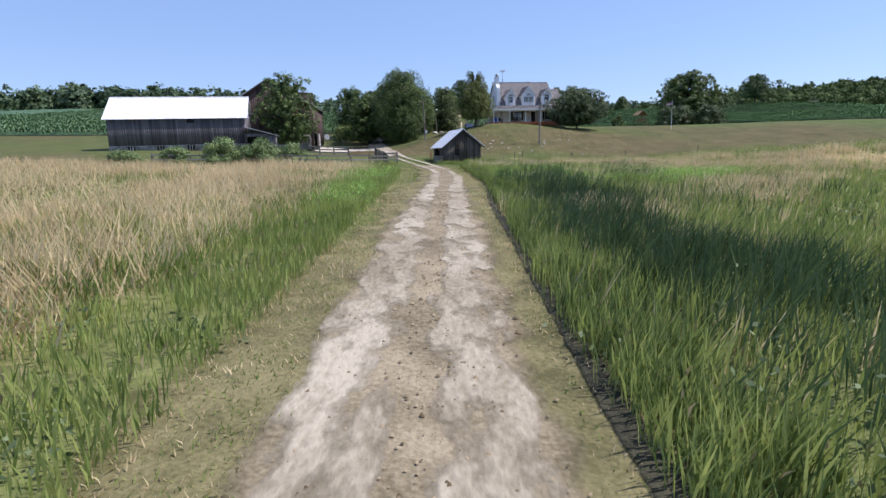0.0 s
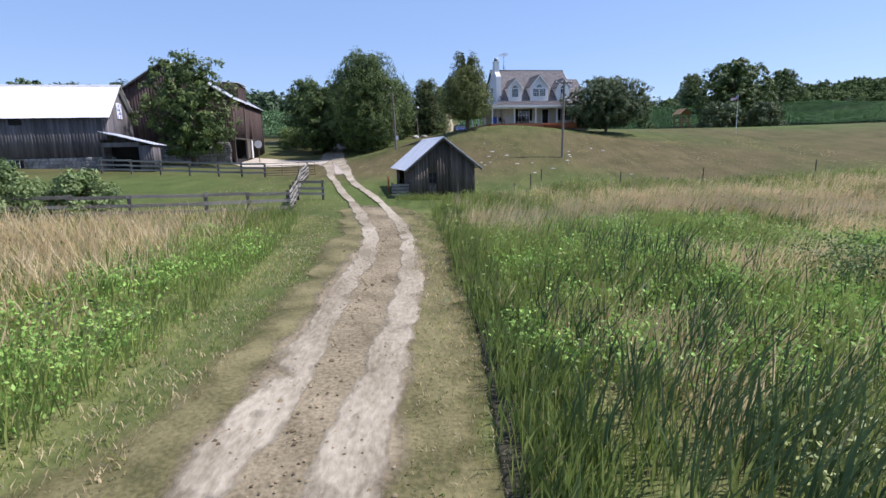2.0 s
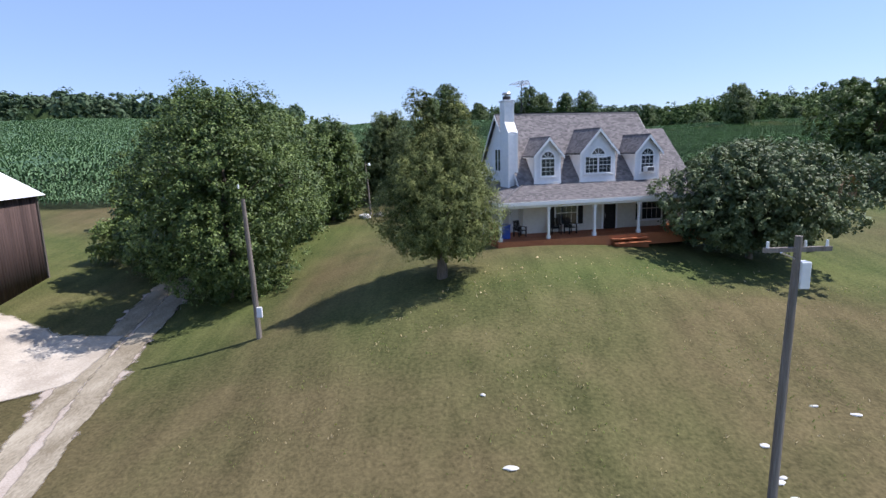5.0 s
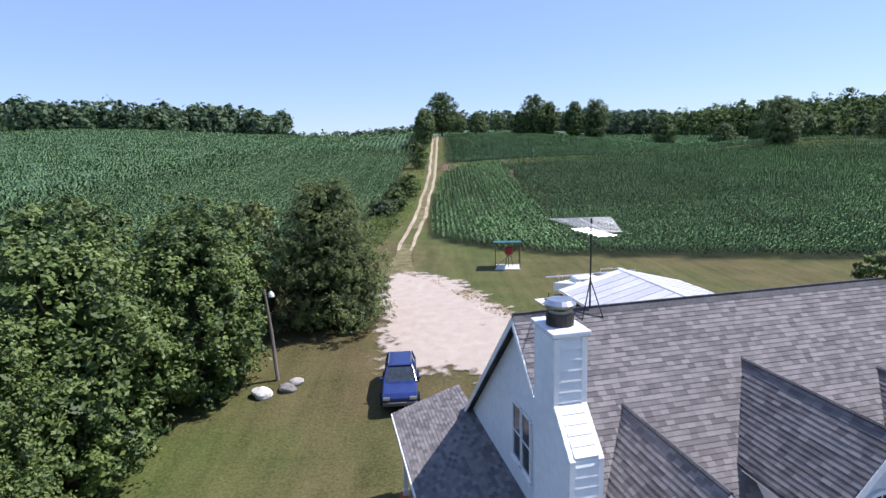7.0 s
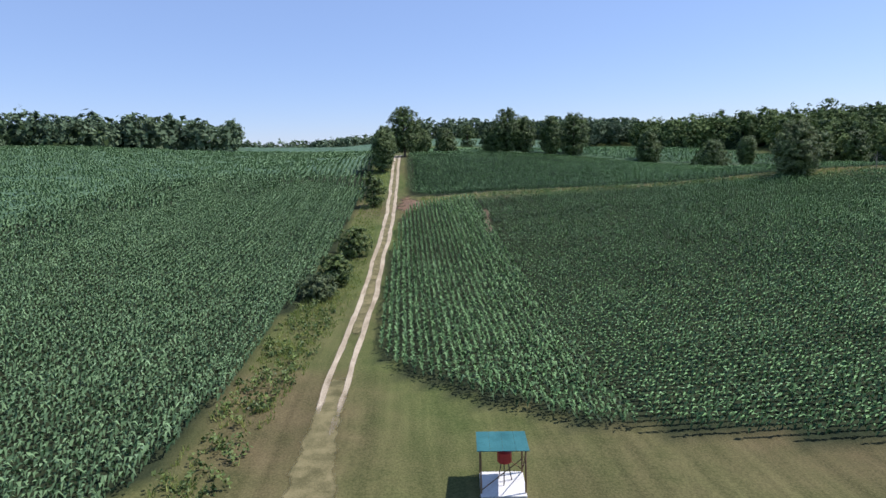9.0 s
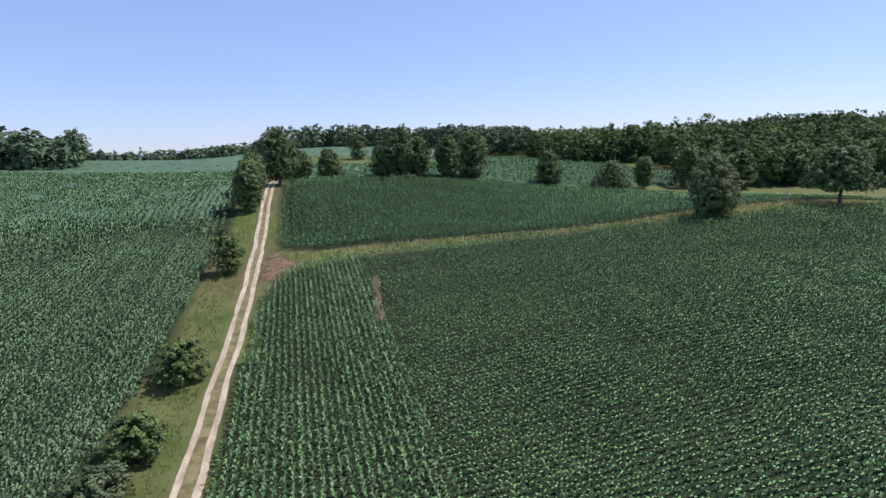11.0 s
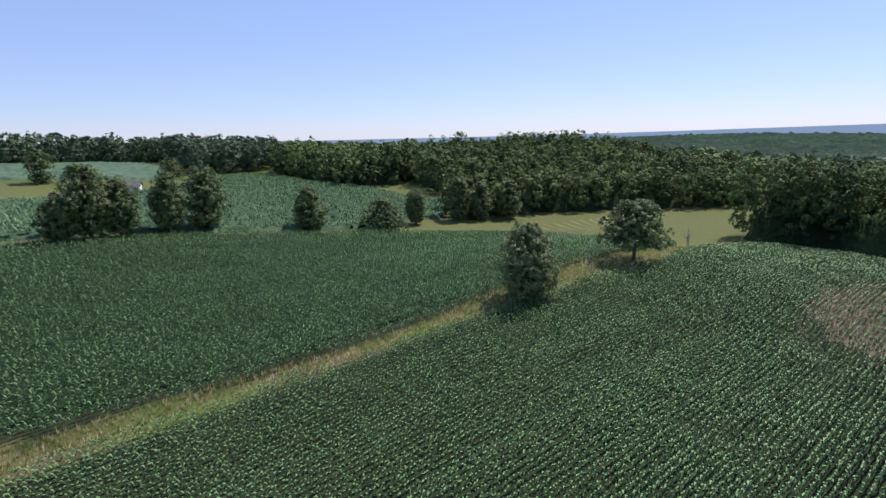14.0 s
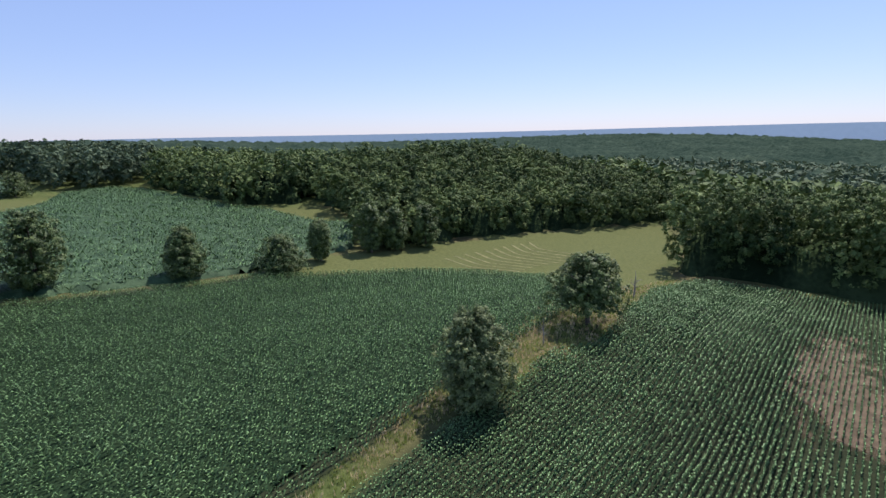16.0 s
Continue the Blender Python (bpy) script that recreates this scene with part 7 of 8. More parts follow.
# ---- fences ----
def plank_fence(points, name, label, rails=3, tall=1.15, bay=2.3):
    fnc = thing(name, Matrix.Identity(4), label, "fence")
    rng = np.random.RandomState(len(points) + int(abs(points[0][0])))
    for (x0, y0), (x1, y1) in zip(points, points[1:]):
        L = math.hypot(x1 - x0, y1 - y0)
        n = max(1, round(L / bay))
        dx, dy = (x1 - x0) / L, (y1 - y0) / L
        for k in range(n + 1):
            x, y = x0 + (x1 - x0) * k / n, y0 + (y1 - y0) * k / n
            z = zat(x, y)
            lean_ = rng.uniform(-0.03, 0.03)
            part("post", tube([(x, y, z - 0.4), (x + lean_, y + lean_, z + tall + rng.uniform(0.02, 0.15))], [0.085, 0.07], 7), M["post"], fnc)
            if k < n:
                xb, yb = x0 + (x1 - x0) * (k + 1) / n, y0 + (y1 - y0) * (k + 1) / n
                zb = zat(xb, yb)
                for r in range(rails):
                    h0, h1 = 0.3 + r * (tall - 0.4) / (rails - 1) + rng.uniform(-0.04, 0.04), 0.3 + r * (tall - 0.4) / (rails - 1) + rng.uniform(-0.04, 0.04)
                    o = Vector((-dy, dx, 0)) * (-0.09)
                    P = [Vector((x - dx * 0.12, y - dy * 0.12, z + h0)) + o, Vector((xb + dx * 0.12, yb + dy * 0.12, zb + h1)) + o]
                    part("rail", slab([P[0], P[1], P[1] + Vector((0, 0, 0.15)), P[0] + Vector((0, 0, 0.15))], Vector((-dy, dx, 0)) * 0.035), M["fence"], fnc)
    return fnc


plank_fence([(-26, 49.6), (-19, 51.7), (-12.2, 53.8), (-9.2, 54.9), (-5.7, 56.6)], "plank_fence", "grey three-board fence along the meadow")
plank_fence([(-5.7, 56.6), (-6.8, 62.6), (-8.4, 69.8), (-9.5, 77.0)], "plank_fence", "grey weathered board fence along the lane", 4, 1.2, 2.0)
plank_fence([(-6.75, 62.5), (-5.25, 62.8)], "plank_fence", "short spur of grey board fence", 3)
plank_fence([(-26.5, 75.4), (-17, 76.3), (-13.2, 76.8)], "plank_fence", "grey three-board fence behind the pasture")
steel = thing("farm_gate", pose(-13.1, 76.85, zat(-11.5, 77), 0, 0, 7), "closed steel tube farm gate in the pasture fence", "gate")
for k in range(6):
    part("rail", tube([(0, 0, 0.2 + k * 0.21), (4.2, 0, 0.2 + k * 0.21)], [0.022, 0.022], 6), M["brown_post"], steel)
for x in (0, 1.4, 2.8, 4.2):
    part("upright", tube([(x, 0, 0.15), (x, 0, 1.3)], [0.022, 0.022], 6), M["brown_post"], steel)
for x, y, h in ((10.75, 75.4, 1.0), (9.1, 71.0, 1.25), (17.2, 74.4, 1.1), (7.2, 66.5, 1.0), (3.1, 61.4, 1.3), (24.8, 75.8, 1.2), (35, 76.5, 1.2)):
    p = thing("fence_post", standing(x, y), "dark weathered fence post at the meadow's edge", "post", "old posts along the meadow")
    part("shaft", tube([(0, 0, -0.3), (0.03, 0.02, h)], [0.055, 0.045], 7), M["post"], p)
    part("wire_staple", tube([(0.05, -0.05, h * 0.8), (0.06, -0.06, h * 0.84)], [0.012, 0.012], 5), M["iron"], p)

# ---- poles, yard things ----
pole = thing("light_pole", standing(14.6, 84.6), "wooden yard pole with crossarm and lamp box", "pole")
part("shaft", tube([(0, 0, -0.5), (0.05, 0, 4), (0.12, 0, 7.6)], [0.13, 0.115, 0.09], 10), M["pole"], pole)
part("crossarm", box(-0.75, 0.95, -0.06, 0.04, 7.2, 7.32), M["pole"], pole)
part("meter_box", soft_box(0.16, 0.42, -0.14, 0.14, 6.25, 6.95, 0.03), M["boat"], pole, "white box high on the pole")
for x in (-0.65, 0.3, 0.85):
    part("insulator", tube([(x, 0, 7.3), (x, 0, 7.48)], [0.04, 0.03], 8), M["boat"], pole)
part("lamp_arm", tube([(0.1, 0, 7.0), (-0.5, -0.3, 7.25)], [0.02, 0.02], 6), M["chrome"], pole)
pole2 = thing("utility_pole", standing(-3.1, 96.4), "leaning grey utility pole at the grove's edge", "pole")
part("shaft", tube([(0, 0, -0.5), (-0.1, 0.1, 3.3), (-0.25, 0.2, 6.7)], [0.14, 0.12, 0.09], 10), M["pole"], pole2)
part("meter_box", soft_box(0.05, 0.3, -0.25, -0.1, 1.1, 1.6, 0.02), M["tin"], pole2, "grey meter box")
part("insulator", tube([(-0.4, 0.2, 7.2), (-0.4, 0.2, 7.4)], [0.04, 0.03], 8), M["boat"], pole2)
pole3 = thing("yard_light", standing(-1.5, 128.9), "wooden pole with a white yard lamp before the grove", "pole")
part("shaft", tube([(0, 0, -0.4), (-0.15, 0, 3), (-0.35, 0, 5.5)], [0.12, 0.1, 0.07], 10), M["pole"], pole3)
part("lamp_arm", tube([(-0.3, 0, 5.2), (0.05, -0.2, 5.4)], [0.025, 0.02], 6), M["chrome"], pole3)
part("lamp", tube([(0.1, -0.22, 5.15), (0.1, -0.22, 5.3), (0.1, -0.22, 5.45)], [0.17, 0.15, 0.06], 12), M["boat"], pole3, "white lamp head")
flag = thing("flagpole", standing(41.8, 102.5), "slim white flagpole with a small faded banner", "flagpole")
part("shaft", tube([(0, 0, -0.3), (0, 0, 5.0)], [0.04, 0.025], 8), M["boat"], flag)
banner = part("banner", slab([(-0.05, 0, 4.85), (-0.5, 0.05, 4.6), (-1.0, -0.05, 4.55), (-1.0, -0.05, 4.15), (-0.5, 0.05, 4.25), (-0.05, 0, 4.45)], (0, 0.012, 0)), M["trim"], flag, "faded white cloth")
for k in range(3):
    z = 0.02 + k * 0.14
    part("stripe", slab([(-0.05, -0.012, 4.45 + z), (-0.5, 0.038, 4.25 + z), (-1.0, -0.062, 4.15 + z), (-1.0, -0.062, 4.21 + z), (-0.5, 0.038, 4.31 + z), (-0.05, -0.012, 4.51 + z)], (0, 0.008, 0)), M["red"], banner, "faded red stripe")
part("canton", slab([(-0.05, -0.022, 4.64), (-0.4, 0.016, 4.49), (-0.4, 0.016, 4.64), (-0.05, -0.022, 4.84)], (0, 0.008, 0)), M["quilt"], banner, "faded blue corner")
play = thing("playset", standing(42.4, 120.6, 12), "wooden play tower with a brown pitched roof", "playset")
for x in (-0.8, 0.8):
    for y in (-0.8, 0.8):
        part("post", box(x - 0.07, x + 0.07, y - 0.07, y + 0.07, -0.3, 2.3), M["brown_post"], play)
part("platform", box(-0.9, 0.9, -0.9, 0.9, 0.9, 1.0), M["brown_post"], play)
for k in range(5):
    part("rail_board", box(-0.85 + k * 0.36, -0.6 + k * 0.36, -0.9, -0.86, 1.0, 1.6), M["brown_post"], play)
for s in (-1, 1):
    part("roof", slab([(0, -1.1, 3.1), (s * 1.15, -1.1, 2.2), (s * 1.15, 1.1, 2.2), (0, 1.1, 3.1)], (0, 0, 0.05)), M["brown_post"], play, "brown pitched roof")
part("slide", slab([(0.9, -0.3, 1.0), (0.9, 0.3, 1.0), (2.6, 0.3, 0.05), (2.6, -0.3, 0.05)], (0, 0, 0.06)), M["green_metal"], play)

# pump shelter on its slab
shel = thing("pump_shelter", pose(15.25, 154.2, zat(15.2, 154.2), 0, 0, -6), "small post shelter with a teal roof over a red pump", "shelter")
part("slab", soft_box(-1.3, 1.3, -1.3, 1.1, -0.3, 0.12, 0.03), M["concrete"], shel, "pale concrete slab")
for x in (-1.25, 1.25):
    for y, h in ((-1.0, 2.8), (1.0, 2.63)):
        part("post", tube([(x, y, -0.2), (x, y, h)], [0.055, 0.05], 7), M["brown_post"], shel)
    part("brace", tube([(x, 1.0, 0.2), (x, -0.9, 2.3)], [0.03, 0.03], 6), M["brown_post"], shel)
part("brace", tube([(-1.25, -1.0, 0.3), (1.2, -1.0, 2.35)], [0.03, 0.03], 6), M["brown_post"], shel)
part("brace", tube([(1.25, 1.0, 0.3), (-1.2, 1.0, 2.4)], [0.03, 0.03], 6), M["brown_post"], shel)
for k in range(4):
    part("roof_sheet", slab([(-1.45 + k * 0.725, -1.3, 2.84), (-0.735 + k * 0.725, -1.3, 2.84), (-0.735 + k * 0.725, 1.25, 2.6), (-1.45 + k * 0.725, 1.25, 2.6)], (0, 0, 0.04)), M["teal"], shel, "teal metal roof sheet")
part("tank", tube([(0.15, 0.1, 1.35), (0.15, 0.1, 1.45), (0.15, 0.1, 2.05), (0.15, 0.1, 2.2)], [0.2, 0.42, 0.42, 0.25], 14), M["red"], shel, "rusty red pump tank")
for a in range(3):
    q = radians(120 * a + 20)
    part("leg", tube([(0.15 + 0.45 * math.cos(q), 0.1 + 0.45 * math.sin(q), 0.1), (0.15 + 0.2 * math.cos(q), 0.1 + 0.2 * math.sin(q), 1.4)], [0.03, 0.03], 6), M["iron"], shel)

# ---- garage ----
gz = 7.87
gm = pose(21.6, 130.86, gz, 0, 0, 10.6)
garage = thing("garage", gm, "open-sided green metal machine shed with a white roof", "garage")
GW, GL, GE, GP = 4.2, 4.5, 3.15, 4.22
for s in (-1, 1):
    d = Vector((s * (GW + 0.3), 0, -(GP - GE) * (GW + 0.3) / GW))
    metal_roof(garage, (0, -GL - 0.2, GP), (0, 1, 0), d, 2 * GL + 0.4, d.length, 10, M["garage_metal"], "white metal roof sheet", 0.05)
    part("eave_trim", box(s * (GW + 0.28) - 0.05, s * (GW + 0.28) + 0.05, -GL - 0.2, GL + 0.2, GE - 0.22, GE - 0.04), M["trim"], garage)
part("ridge_cap", slab([(-0.2, -GL - 0.22, GP + 0.02), (0, -GL - 0.22, GP + 0.1), (0.2, -GL - 0.22, GP + 0.02)], (0, 2 * GL + 0.44, 0)), M["tin"], garage)


def ribbed(name, origin, along, out, length, top):
    """Ribbed wall sheets, one by one."""
    o, a, n = Vector(origin), Vector(along).normalized(), Vector(out).normalized()
    s = 0.0
    while s < length - 0.05:
        w = min(0.3, length - s)
        z0, z1 = top(s), top(s + w)
        bm = slab([o + a * s, o + a * (s + w), o + a * (s + w) + Vector((0, 0, z1)), o + a * s + Vector((0, 0, z0))], n * 0.02)
        p = o + a * (s + 0.1) + n * 0.02
        slab([p, p + a * 0.05, p + a * 0.05 + Vector((0, 0, top(s + 0.15))), p + Vector((0, 0, top(s + 0.1)))], n * 0.035, bm)
        part(name, bm, M["green_metal"], garage)
        s += w


gt = lambda s: GE - 0.02 + (GP - GE) * (1 - abs(s - GW) / GW)
ribbed("wall_sheet", (-GW, -GL, 0), (1, 0, 0), (0, -1, 0), 2 * GW, gt)
ribbed("wall_sheet", (-GW, GL, 0), (1, 0, 0), (0, 1, 0), 2 * GW, gt)
ribbed("wall_sheet", (GW, -GL, 0), (0, 1, 0), (1, 0, 0), 2 * GL, lambda s: GE - 0.02)
for x in (-GW, GW):
    for y in (-GL, GL):
        part("corner_trim", box(x - 0.1, x + 0.1, y - 0.1, y + 0.1, -0.2, GE - 0.1), M["trim"], garage)
for k in range(1, 4):
    part("post", box(-GW - 0.08, -GW + 0.1, -GL + k * 2.3 - 0.09, -GL + k * 2.3 + 0.09, -0.2, GE - 0.1), M["grey_board"], garage)
part("header", box(-GW - 0.06, -GW + 0.06, -GL, GL, GE - 0.45, GE - 0.12), M["green_metal"], garage)
# black sheet inside the real wall gives the open bays their darkness
part("dark_back_sheet", box(GW - 0.3, GW - 0.25, -GL + 0.1, GL - 0.1, 0, GE - 0.1), M["dark"], garage)
part("floor", box(-GW + 0.05, GW - 0.1, -GL + 0.05, GL - 0.05, -0.3, 0.06), M["concrete"], garage)
gw = part("window", add_box(add_box(box(1.35, 1.43, -GL - 0.08, -GL, 1.0, 1.9), 2.25, 2.33, -GL - 0.08, -GL, 1.0, 1.9), 1.43, 2.25, -GL - 0.08, -GL, 1.82, 1.9), M["trim"], garage, "small white-framed window")
part("pane", box(1.43, 2.25, -GL - 0.05, -GL - 0.03, 1.0, 1.82), M["glass"], gw)
for x in (-4.9, ):
    v = thing("vent_pipe", gm @ pose(x, -GL - 1.2, 0), "short white vent pipe in the grass", "pipe")
    part("pipe", tube([(0, 0, -0.2), (0, 0, 0.75)], [0.07, 0.07], 10), M["boat"], v)
    part("cap", tube([(0, 0, 0.75), (0, 0, 0.84)], [0.1, 0.08], 10), M["boat"], v)

# ---- sailboat on a trailer ----
bz = zat(20, 140.8)
boat = thing("sailboat", pose(20.2, 140.8, bz + 0.62, 0, 0, 12.6 + 180), "white trailer sailboat with its mast laid along the deck", "boat")
bm = bmesh.new()
rings = []
for k in range(9):
    t = k / 8
    x = -3.2 + 6.4 * t
    w = 1.15 * math.sin(math.pi * min(1, 0.28 + 0.5 * (1 - t) + 0.0)) * (1 - t ** 3.2) + 0.02
    kz = 0.28 * t ** 3
    rings.append([bm.verts.new(p) for p in ((x, -w, 0.95 + 0.12 * t), (x, -w * 0.92, 0.5), (x, -w * 0.45, 0.12 + kz), (x, 0, 0.0 + kz * 1.6), (x, w * 0.45, 0.12 + kz), (x, w * 0.92, 0.5), (x, w, 0.95 + 0.12 * t))])
for a, b in zip(rings, rings[1:]):
    for i in range(6):
        bm.faces.new((a[i], a[i + 1], b[i + 1], b[i]))
    bm.faces.new((a[6], a[0], b[0], b[6]))
bm.faces.new(rings[0])
bm.faces.new(rings[-1][::-1])
bmesh.ops.recalc_face_normals(bm, faces=bm.faces[:])
part("hull", bm, M["boat"], boat)
bm = soft_box(-1.2, 1.7, -0.72, 0.72, 0.98, 1.42, 0.16, 3)
for v in bm.verts:
    if v.co.z > 1.1:
        v.co.x, v.co.y = v.co.x * 0.86 + 0.05, v.co.y * 0.86
cab = part("cabin", bm, M["boat"], boat)
for s in (-1, 1):
    for x in (-0.5, 0.55):
        part("porthole", soft_box(x, x + 0.62, s * 0.70 - 0.02, s * 0.70 + 0.02, 1.1, 1.26, 0.015), M["glass"], cab, "dark cabin window")
part("hatch", soft_box(-0.9, -0.3, -0.3, 0.3, 1.41, 1.47, 0.02), M["roof_felt"], boat)
part("mast", tube([(-3.9, 0.1, 1.55), (3.9, 0.05, 1.6)], [0.055, 0.045], 8), M["chrome"], boat, "aluminium mast laid lengthwise")
part("boom", tube([(-3.3, -0.15, 1.5), (0.4, -0.12, 1.52)], [0.04, 0.04], 8), M["chrome"], boat)
for x, y in ((2.6, 0.35), (2.6, -0.35), (-3.0, 0.9), (-3.0, -0.9), (-1.4, 1.0), (-1.4, -1.0)):
    part("stanchion", tube([(x, y, 1.0), (x, y, 1.62)], [0.014, 0.014], 6), M["chrome"], boat)
part("pulpit_rail", tube([(2.6, -0.35, 1.6), (3.1, 0, 1.62), (2.6, 0.35, 1.6)], [0.014] * 3, 6), M["chrome"], boat)
part("stern_rail", tube([(-1.4, -1.0, 1.6), (-3.0, -0.9, 1.6), (-3.1, 0, 1.6), (-3.0, 0.9, 1.6), (-1.4, 1.0, 1.6)], [0.014] * 5, 6), M["chrome"], boat)
trailer = thing("boat_trailer", pose(20.2, 140.8, bz, 0, 0, 12.6 + 180), "dark steel boat trailer under the hull", "trailer")
for s in (-1, 1):
    part("beam", box(-2.9, 2.9, s * 0.55 - 0.05, s * 0.55 + 0.05, 0.42, 0.55), M["iron"], trailer)
    w = part("wheel", tube([(-0.7, s * 0.95 - 0.09, 0.33), (-0.7, s * 0.95 + 0.09, 0.33)], [0.33, 0.33], 18), M["tyre"], trailer)
    part("hub", tube([(-0.7, s * 0.95 - 0.1, 0.33), (-0.7, s * 0.95 + 0.1, 0.33)], [0.17, 0.17], 12), M["rim"], w)
part("tongue", tube([(2.7, 0, 0.48), (4.0, 0, 0.45)], [0.05, 0.05], 6), M["iron"], trailer)
part("jack", tube([(3.6, 0, 0.0), (3.6, 0, 0.9)], [0.04, 0.04], 6), M["iron"], trailer)
part("cradle", box(-1.5, -1.3, -0.7, 0.7, 0.5, 0.68), M["iron"], trailer)
part("cradle", box(1.2, 1.4, -0.5, 0.5, 0.5, 0.72), M["iron"], trailer)
pad = thing("concrete_pad", pose(18.6, 140.6, zat(18.6, 140.6), 0, 0, 12), "pale concrete pad in the grass under the boat", "pad")
part("slab", soft_box(-2.6, 2.6, -1.4, 1.4, -0.3, 0.06, 0.02), M["concrete"], pad)
part("edge_slab", soft_box(-1.6, 2.2, -2.6, -1.42, -0.3, 0.05, 0.02), M["concrete"], pad)
crate = thing("milk_crate", pose(17.6, 138.6, zat(17.6, 138.6) + 0.06, 0, 0, 20), "dark slatted crate on the concrete pad", "crate")
for k in range(3):
    part("slat", box(-0.25, 0.25, -0.2, -0.18, 0.02 + k * 0.13, 0.11 + k * 0.13), M["dark"], crate)
    part("slat", box(-0.25, 0.25, 0.18, 0.2, 0.02 + k * 0.13, 0.11 + k * 0.13), M["dark"], crate)
part("side", box(-0.25, -0.23, -0.18, 0.18, 0, 0.38), M["dark"], crate)
part("side", box(0.23, 0.25, -0.18, 0.18, 0, 0.38), M["dark"], crate)

# ---- the parked car ----
car = thing("car", pose(5.9, 126.2, zat(5.9, 126.2) + 0.05, 0, 0, 3), "dark blue estate car parked on the grass edge", "car")
prof = [(-2.25, 0.35), (-2.3, 0.75), (-2.1, 0.95), (-1.0, 1.02), (1.95, 1.05), (2.25, 0.95), (2.3, 0.5), (2.2, 0.33)]
bm = slab([(-0.88, y, z) for y, z in prof], (1.76, 0, 0))
bmesh.ops.bevel(bm, geom=bm.edges[:], offset=0.07, segments=2, affect="EDGES", profile=0.6)
part("body", bm, M["blue_paint"], car)
bm = bmesh.new()
lo = [bm.verts.new(p) for p in ((-0.82, -0.85, 1.0), (0.82, -0.85, 1.0), (0.82, 2.15, 1.03), (-0.82, 2.15, 1.03))]
hi = [bm.verts.new(p) for p in ((-0.64, -0.1, 1.55), (0.64, -0.1, 1.55), (0.66, 1.85, 1.58), (-0.66, 1.85, 1.58))]
for k in range(4):
    bm.faces.new((lo[k], lo[(k + 1) % 4], hi[(k + 1) % 4], hi[k]))
bm.faces.new(hi)
bm.faces.new(lo[::-1])
cabin = part("greenhouse", bm, M["glass"], car, "dark car windows")
bm = soft_box(-0.67, 0.67, -0.14, 1.88, 1.54, 1.64, 0.045, 2)
part("roof", bm, M["blue_paint"], car)
for s in (-1, 1):
    for a, b in (((s * 0.84, -0.87, 1.0), (s * 0.66, -0.1, 1.58)), ((s * 0.835, 0.75, 1.02), (s * 0.67, 0.8, 1.58)), ((s * 0.84, 2.15, 1.03), (s * 0.67, 1.85, 1.6))):
        part("pillar", tube([a, b], [0.045, 0.04], 6), M["blue_paint"], car)
    part("roof_rail", tube([(s * 0.6, 0.1, 1.67), (s * 0.6, 1.7, 1.69)], [0.02, 0.02], 6), M["chrome"], car)
    mir = part("mirror", soft_box(s * 0.98 - 0.1, s * 0.98 + 0.1, -0.68, -0.55, 1.02, 1.16, 0.03), M["blue_paint"], car)
    for y in (-1.42, 1.42):
        w = part("wheel", tube([(s * 0.9 - 0.11, y, 0.33), (s * 0.9 + 0.11, y, 0.33)], [0.33, 0.33], 20), M["tyre"], car)
        part("rim", tube([(s * 0.9 - 0.12, y, 0.33), (s * 0.9 + 0.12, y, 0.33)], [0.2, 0.2], 14), M["rim"], w)
    part("headlight", soft_box(s * 0.66 - 0.17, s * 0.66 + 0.17, -2.33, -2.2, 0.68, 0.82, 0.03), M["chrome"], car)
    part("tail_light", soft_box(s * 0.78 - 0.07, s * 0.78 + 0.07, 2.22, 2.33, 0.75, 1.0, 0.03), M["red"], car)
part("bumper", soft_box(-0.86, 0.86, -2.36, -2.2, 0.36, 0.56, 0.05), M["roof_felt"], car)
part("bumper", soft_box(-0.86, 0.86, 2.2, 2.36, 0.36, 0.56, 0.05), M["roof_felt"], car)
part("plate", box(-0.26, 0.26, 2.365, 2.375, 0.6, 0.72), M["boat"], car, "plain pale plate")


def boulder(x, y, r, label, mat, seed):
    rng = np.random.RandomState(seed)
    bm = bmesh.new()
    bmesh.ops.create_icosphere(bm, subdivisions=3, radius=1)
    for v in bm.verts:
        k = 1 + 0.22 * noise.noise(v.co * 1.3 + Vector((seed, 0, 0))) + 0.06 * noise.noise(v.co * 5)
        v.co = Vector((v.co.x * r * 1.2, v.co.y * r * 0.9, v.co.z * r * 0.65)) * k
    me = bpy.data.meshes.new("boulder")
    bm.to_mesh(me)
    bm.free()
    me.materials.append(mat)
    ob = new("boulder", me)
    ob.matrix_basis = pose(x, y, zat(x, y) + r * 0.25, 0, 0, rng.uniform(0, 360))
    tagged(ob, label, "rock", "boulders by the yard light")


boulder(-1.9, 127.2, 0.55, "pale rounded boulder in the lawn", M["concrete"], 1)
boulder(-0.6, 127.6, 0.45, "grey flat boulder in the lawn", M["stone"], 2)
boulder(-0.3, 128.3, 0.4, "grey flat boulder in the lawn", M["stone"], 3)
boulder(2.0, 116.5, 0.16, "pale rounded boulder in the lawn", M["concrete"], 4)
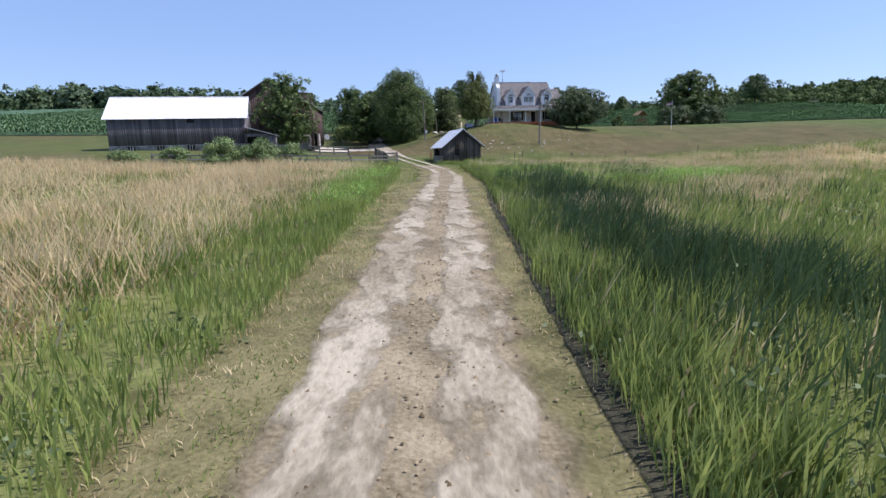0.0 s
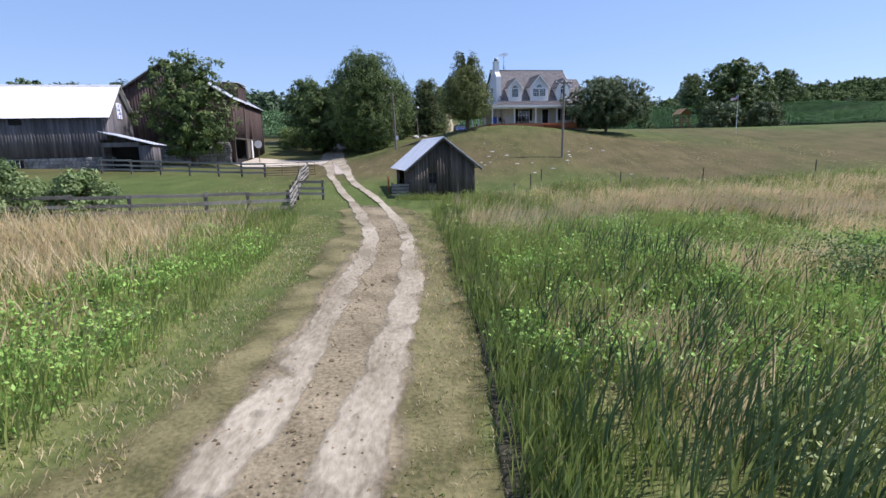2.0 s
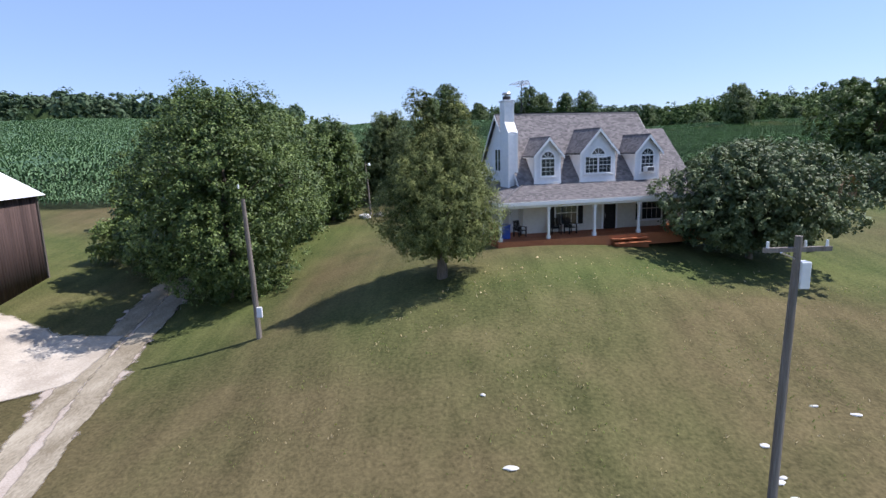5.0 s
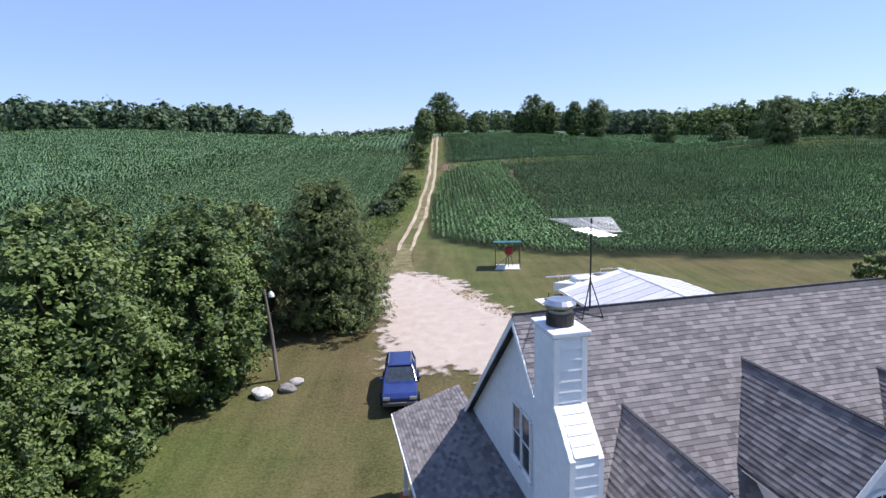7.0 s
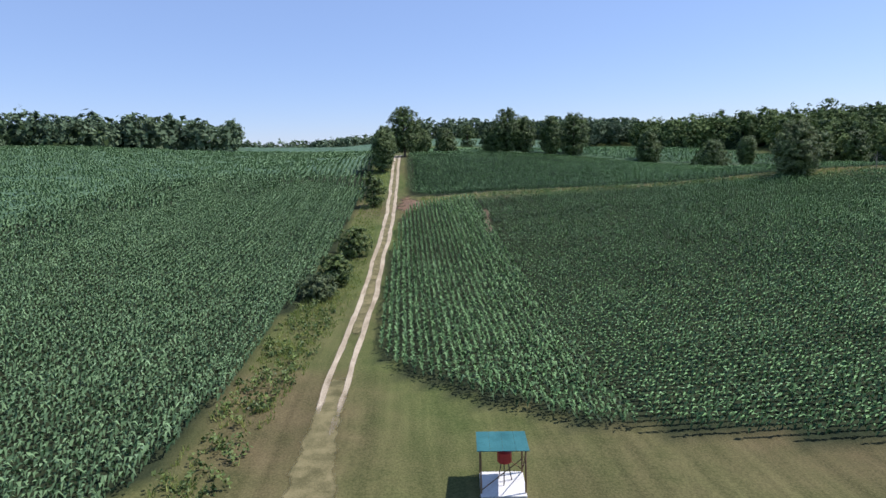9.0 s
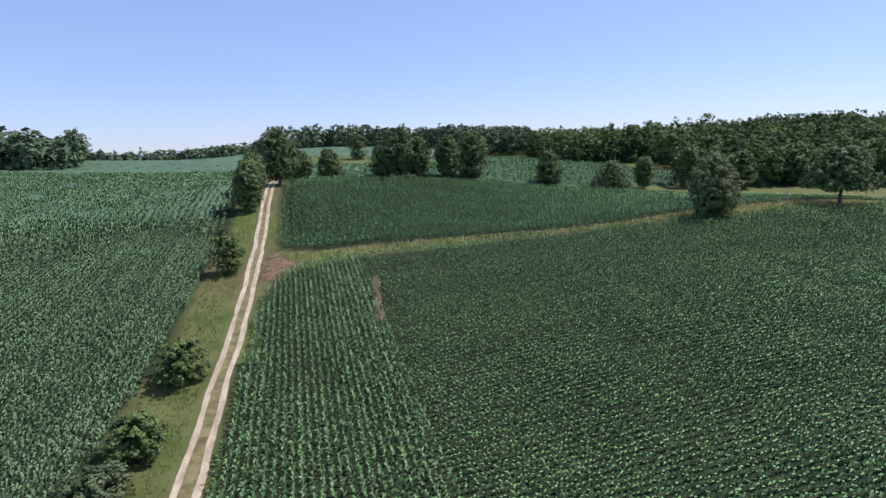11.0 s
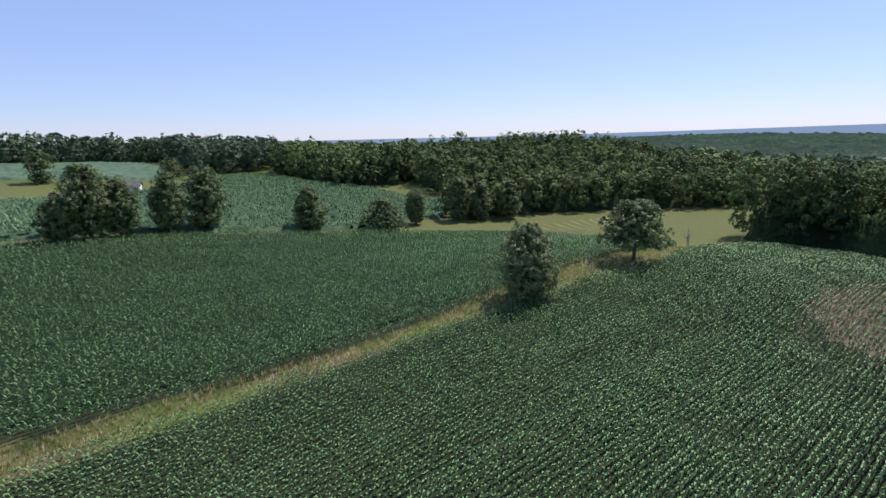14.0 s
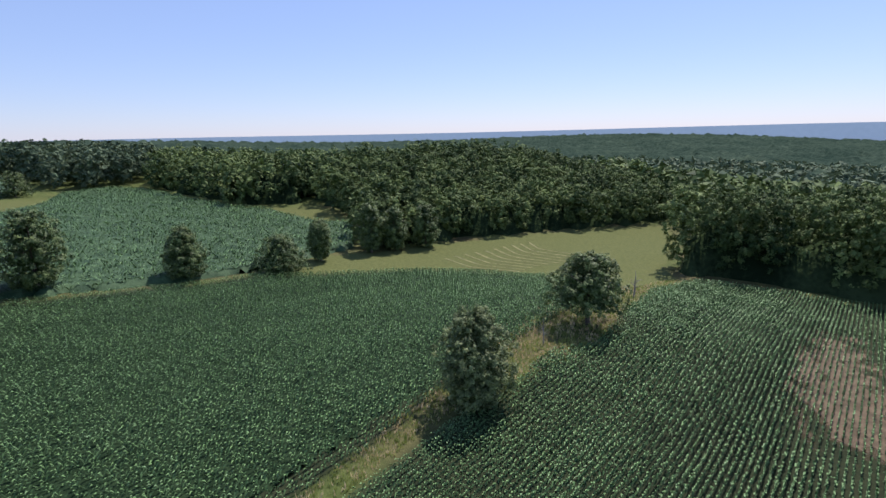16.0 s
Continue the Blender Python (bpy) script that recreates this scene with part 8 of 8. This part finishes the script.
# flat stones showing through the lawn slope
rng = np.random.RandomState(8)
for k in range(20):
    x, y = rng.uniform(6, 22), rng.uniform(77, 89)
    bm = bmesh.new()
    bmesh.ops.create_icosphere(bm, subdivisions=2, radius=1)
    sx, sy = rng.uniform(0.15, 0.5), rng.uniform(0.1, 0.25)
    for v in bm.verts:
        q = 1 + 0.2 * noise.noise(v.co * 1.7 + Vector((k, 0, 0)))
        v.co = Vector((v.co.x * sx * q * 0.5, v.co.y * sy * q * 0.5, v.co.z * 0.05))
    ob = part("lawn_stone", bm, M["concrete"], None)
    ob.matrix_basis = pose(x, y, zat(x, y) + 0.01, 0, 0, rng.uniform(-20, 20))
    tagged(ob, "flat pale stone showing through the dry lawn", "rock", "stones in the lawn")

# bare snags in the grass strip
for x, y, h, seed in ((125, 252, 5.5, 1), (166, 251.5, 7, 2), (168, 252, 6, 3)):
    rng = np.random.RandomState(seed)
    sn = thing("dead_tree", standing(x, y), "bare dead tree in the grass strip", "tree", "bare snags")
    part("trunk", trunk_mesh(h, 0.1, h * 0.3, rng, 5), M["deadwood"], sn)
    part("twigs", trunk_mesh(h * 0.9, 0.04, h * 0.45, rng, 7), M["deadwood"], sn)

# farmstead far beyond the corn
fh = thing("far_house", pose(85, 486, zat(85, 486), 0, 0, -20), "low white farmhouse with a grey roof beyond the corn", "house")
part("wall", box(-8, 8, -4, 4, -0.5, 2.9), M["siding"], fh)
for s in (-1, 1):
    part("roof", slab([(-8.5, 0, 5.2), (8.5, 0, 5.2), (8.5, s * 4.6, 2.7), (-8.5, s * 4.6, 2.7)], (0, 0, 0.15)), M["roof_felt"], fh)
    part("gable_end", slab([(s * 8, -4, 2.9), (s * 8, 4, 2.9), (s * 8, 0, 5.1)], (-s * 0.1, 0, 0)), M["siding"], fh)
for x in (-6, -3, 3, 6):
    w = part("window", box(x - 0.6, x + 0.6, -4.06, -4.0, 1.0, 2.2), M["trim"], fh)
    part("pane", box(x - 0.5, x + 0.5, -4.08, -4.06, 1.1, 2.1), M["glass"], w)
part("door", box(-0.5, 0.5, -4.06, -4.0, 0, 2.1), M["dark"], fh)
for x, y, c in ((58, 486, "red"), (62, 484, "boat")):
    fc = thing("far_car", pose(x, y, zat(x, y), 0, 0, 80), "small parked car by the far farmhouse", "car")
    part("body", soft_box(-0.9, 0.9, -2.2, 2.2, 0.3, 0.95, 0.15), M[c], fc)
    part("cabin", soft_box(-0.75, 0.75, -1.0, 1.5, 0.9, 1.5, 0.2), M["glass"], fc)
    for s in (-1, 1):
        for y2 in (-1.4, 1.4):
            part("wheel", tube([(s * 0.85 - 0.1, y2, 0.32), (s * 0.85 + 0.1, y2, 0.32)], [0.32, 0.32], 12), M["tyre"], fc)
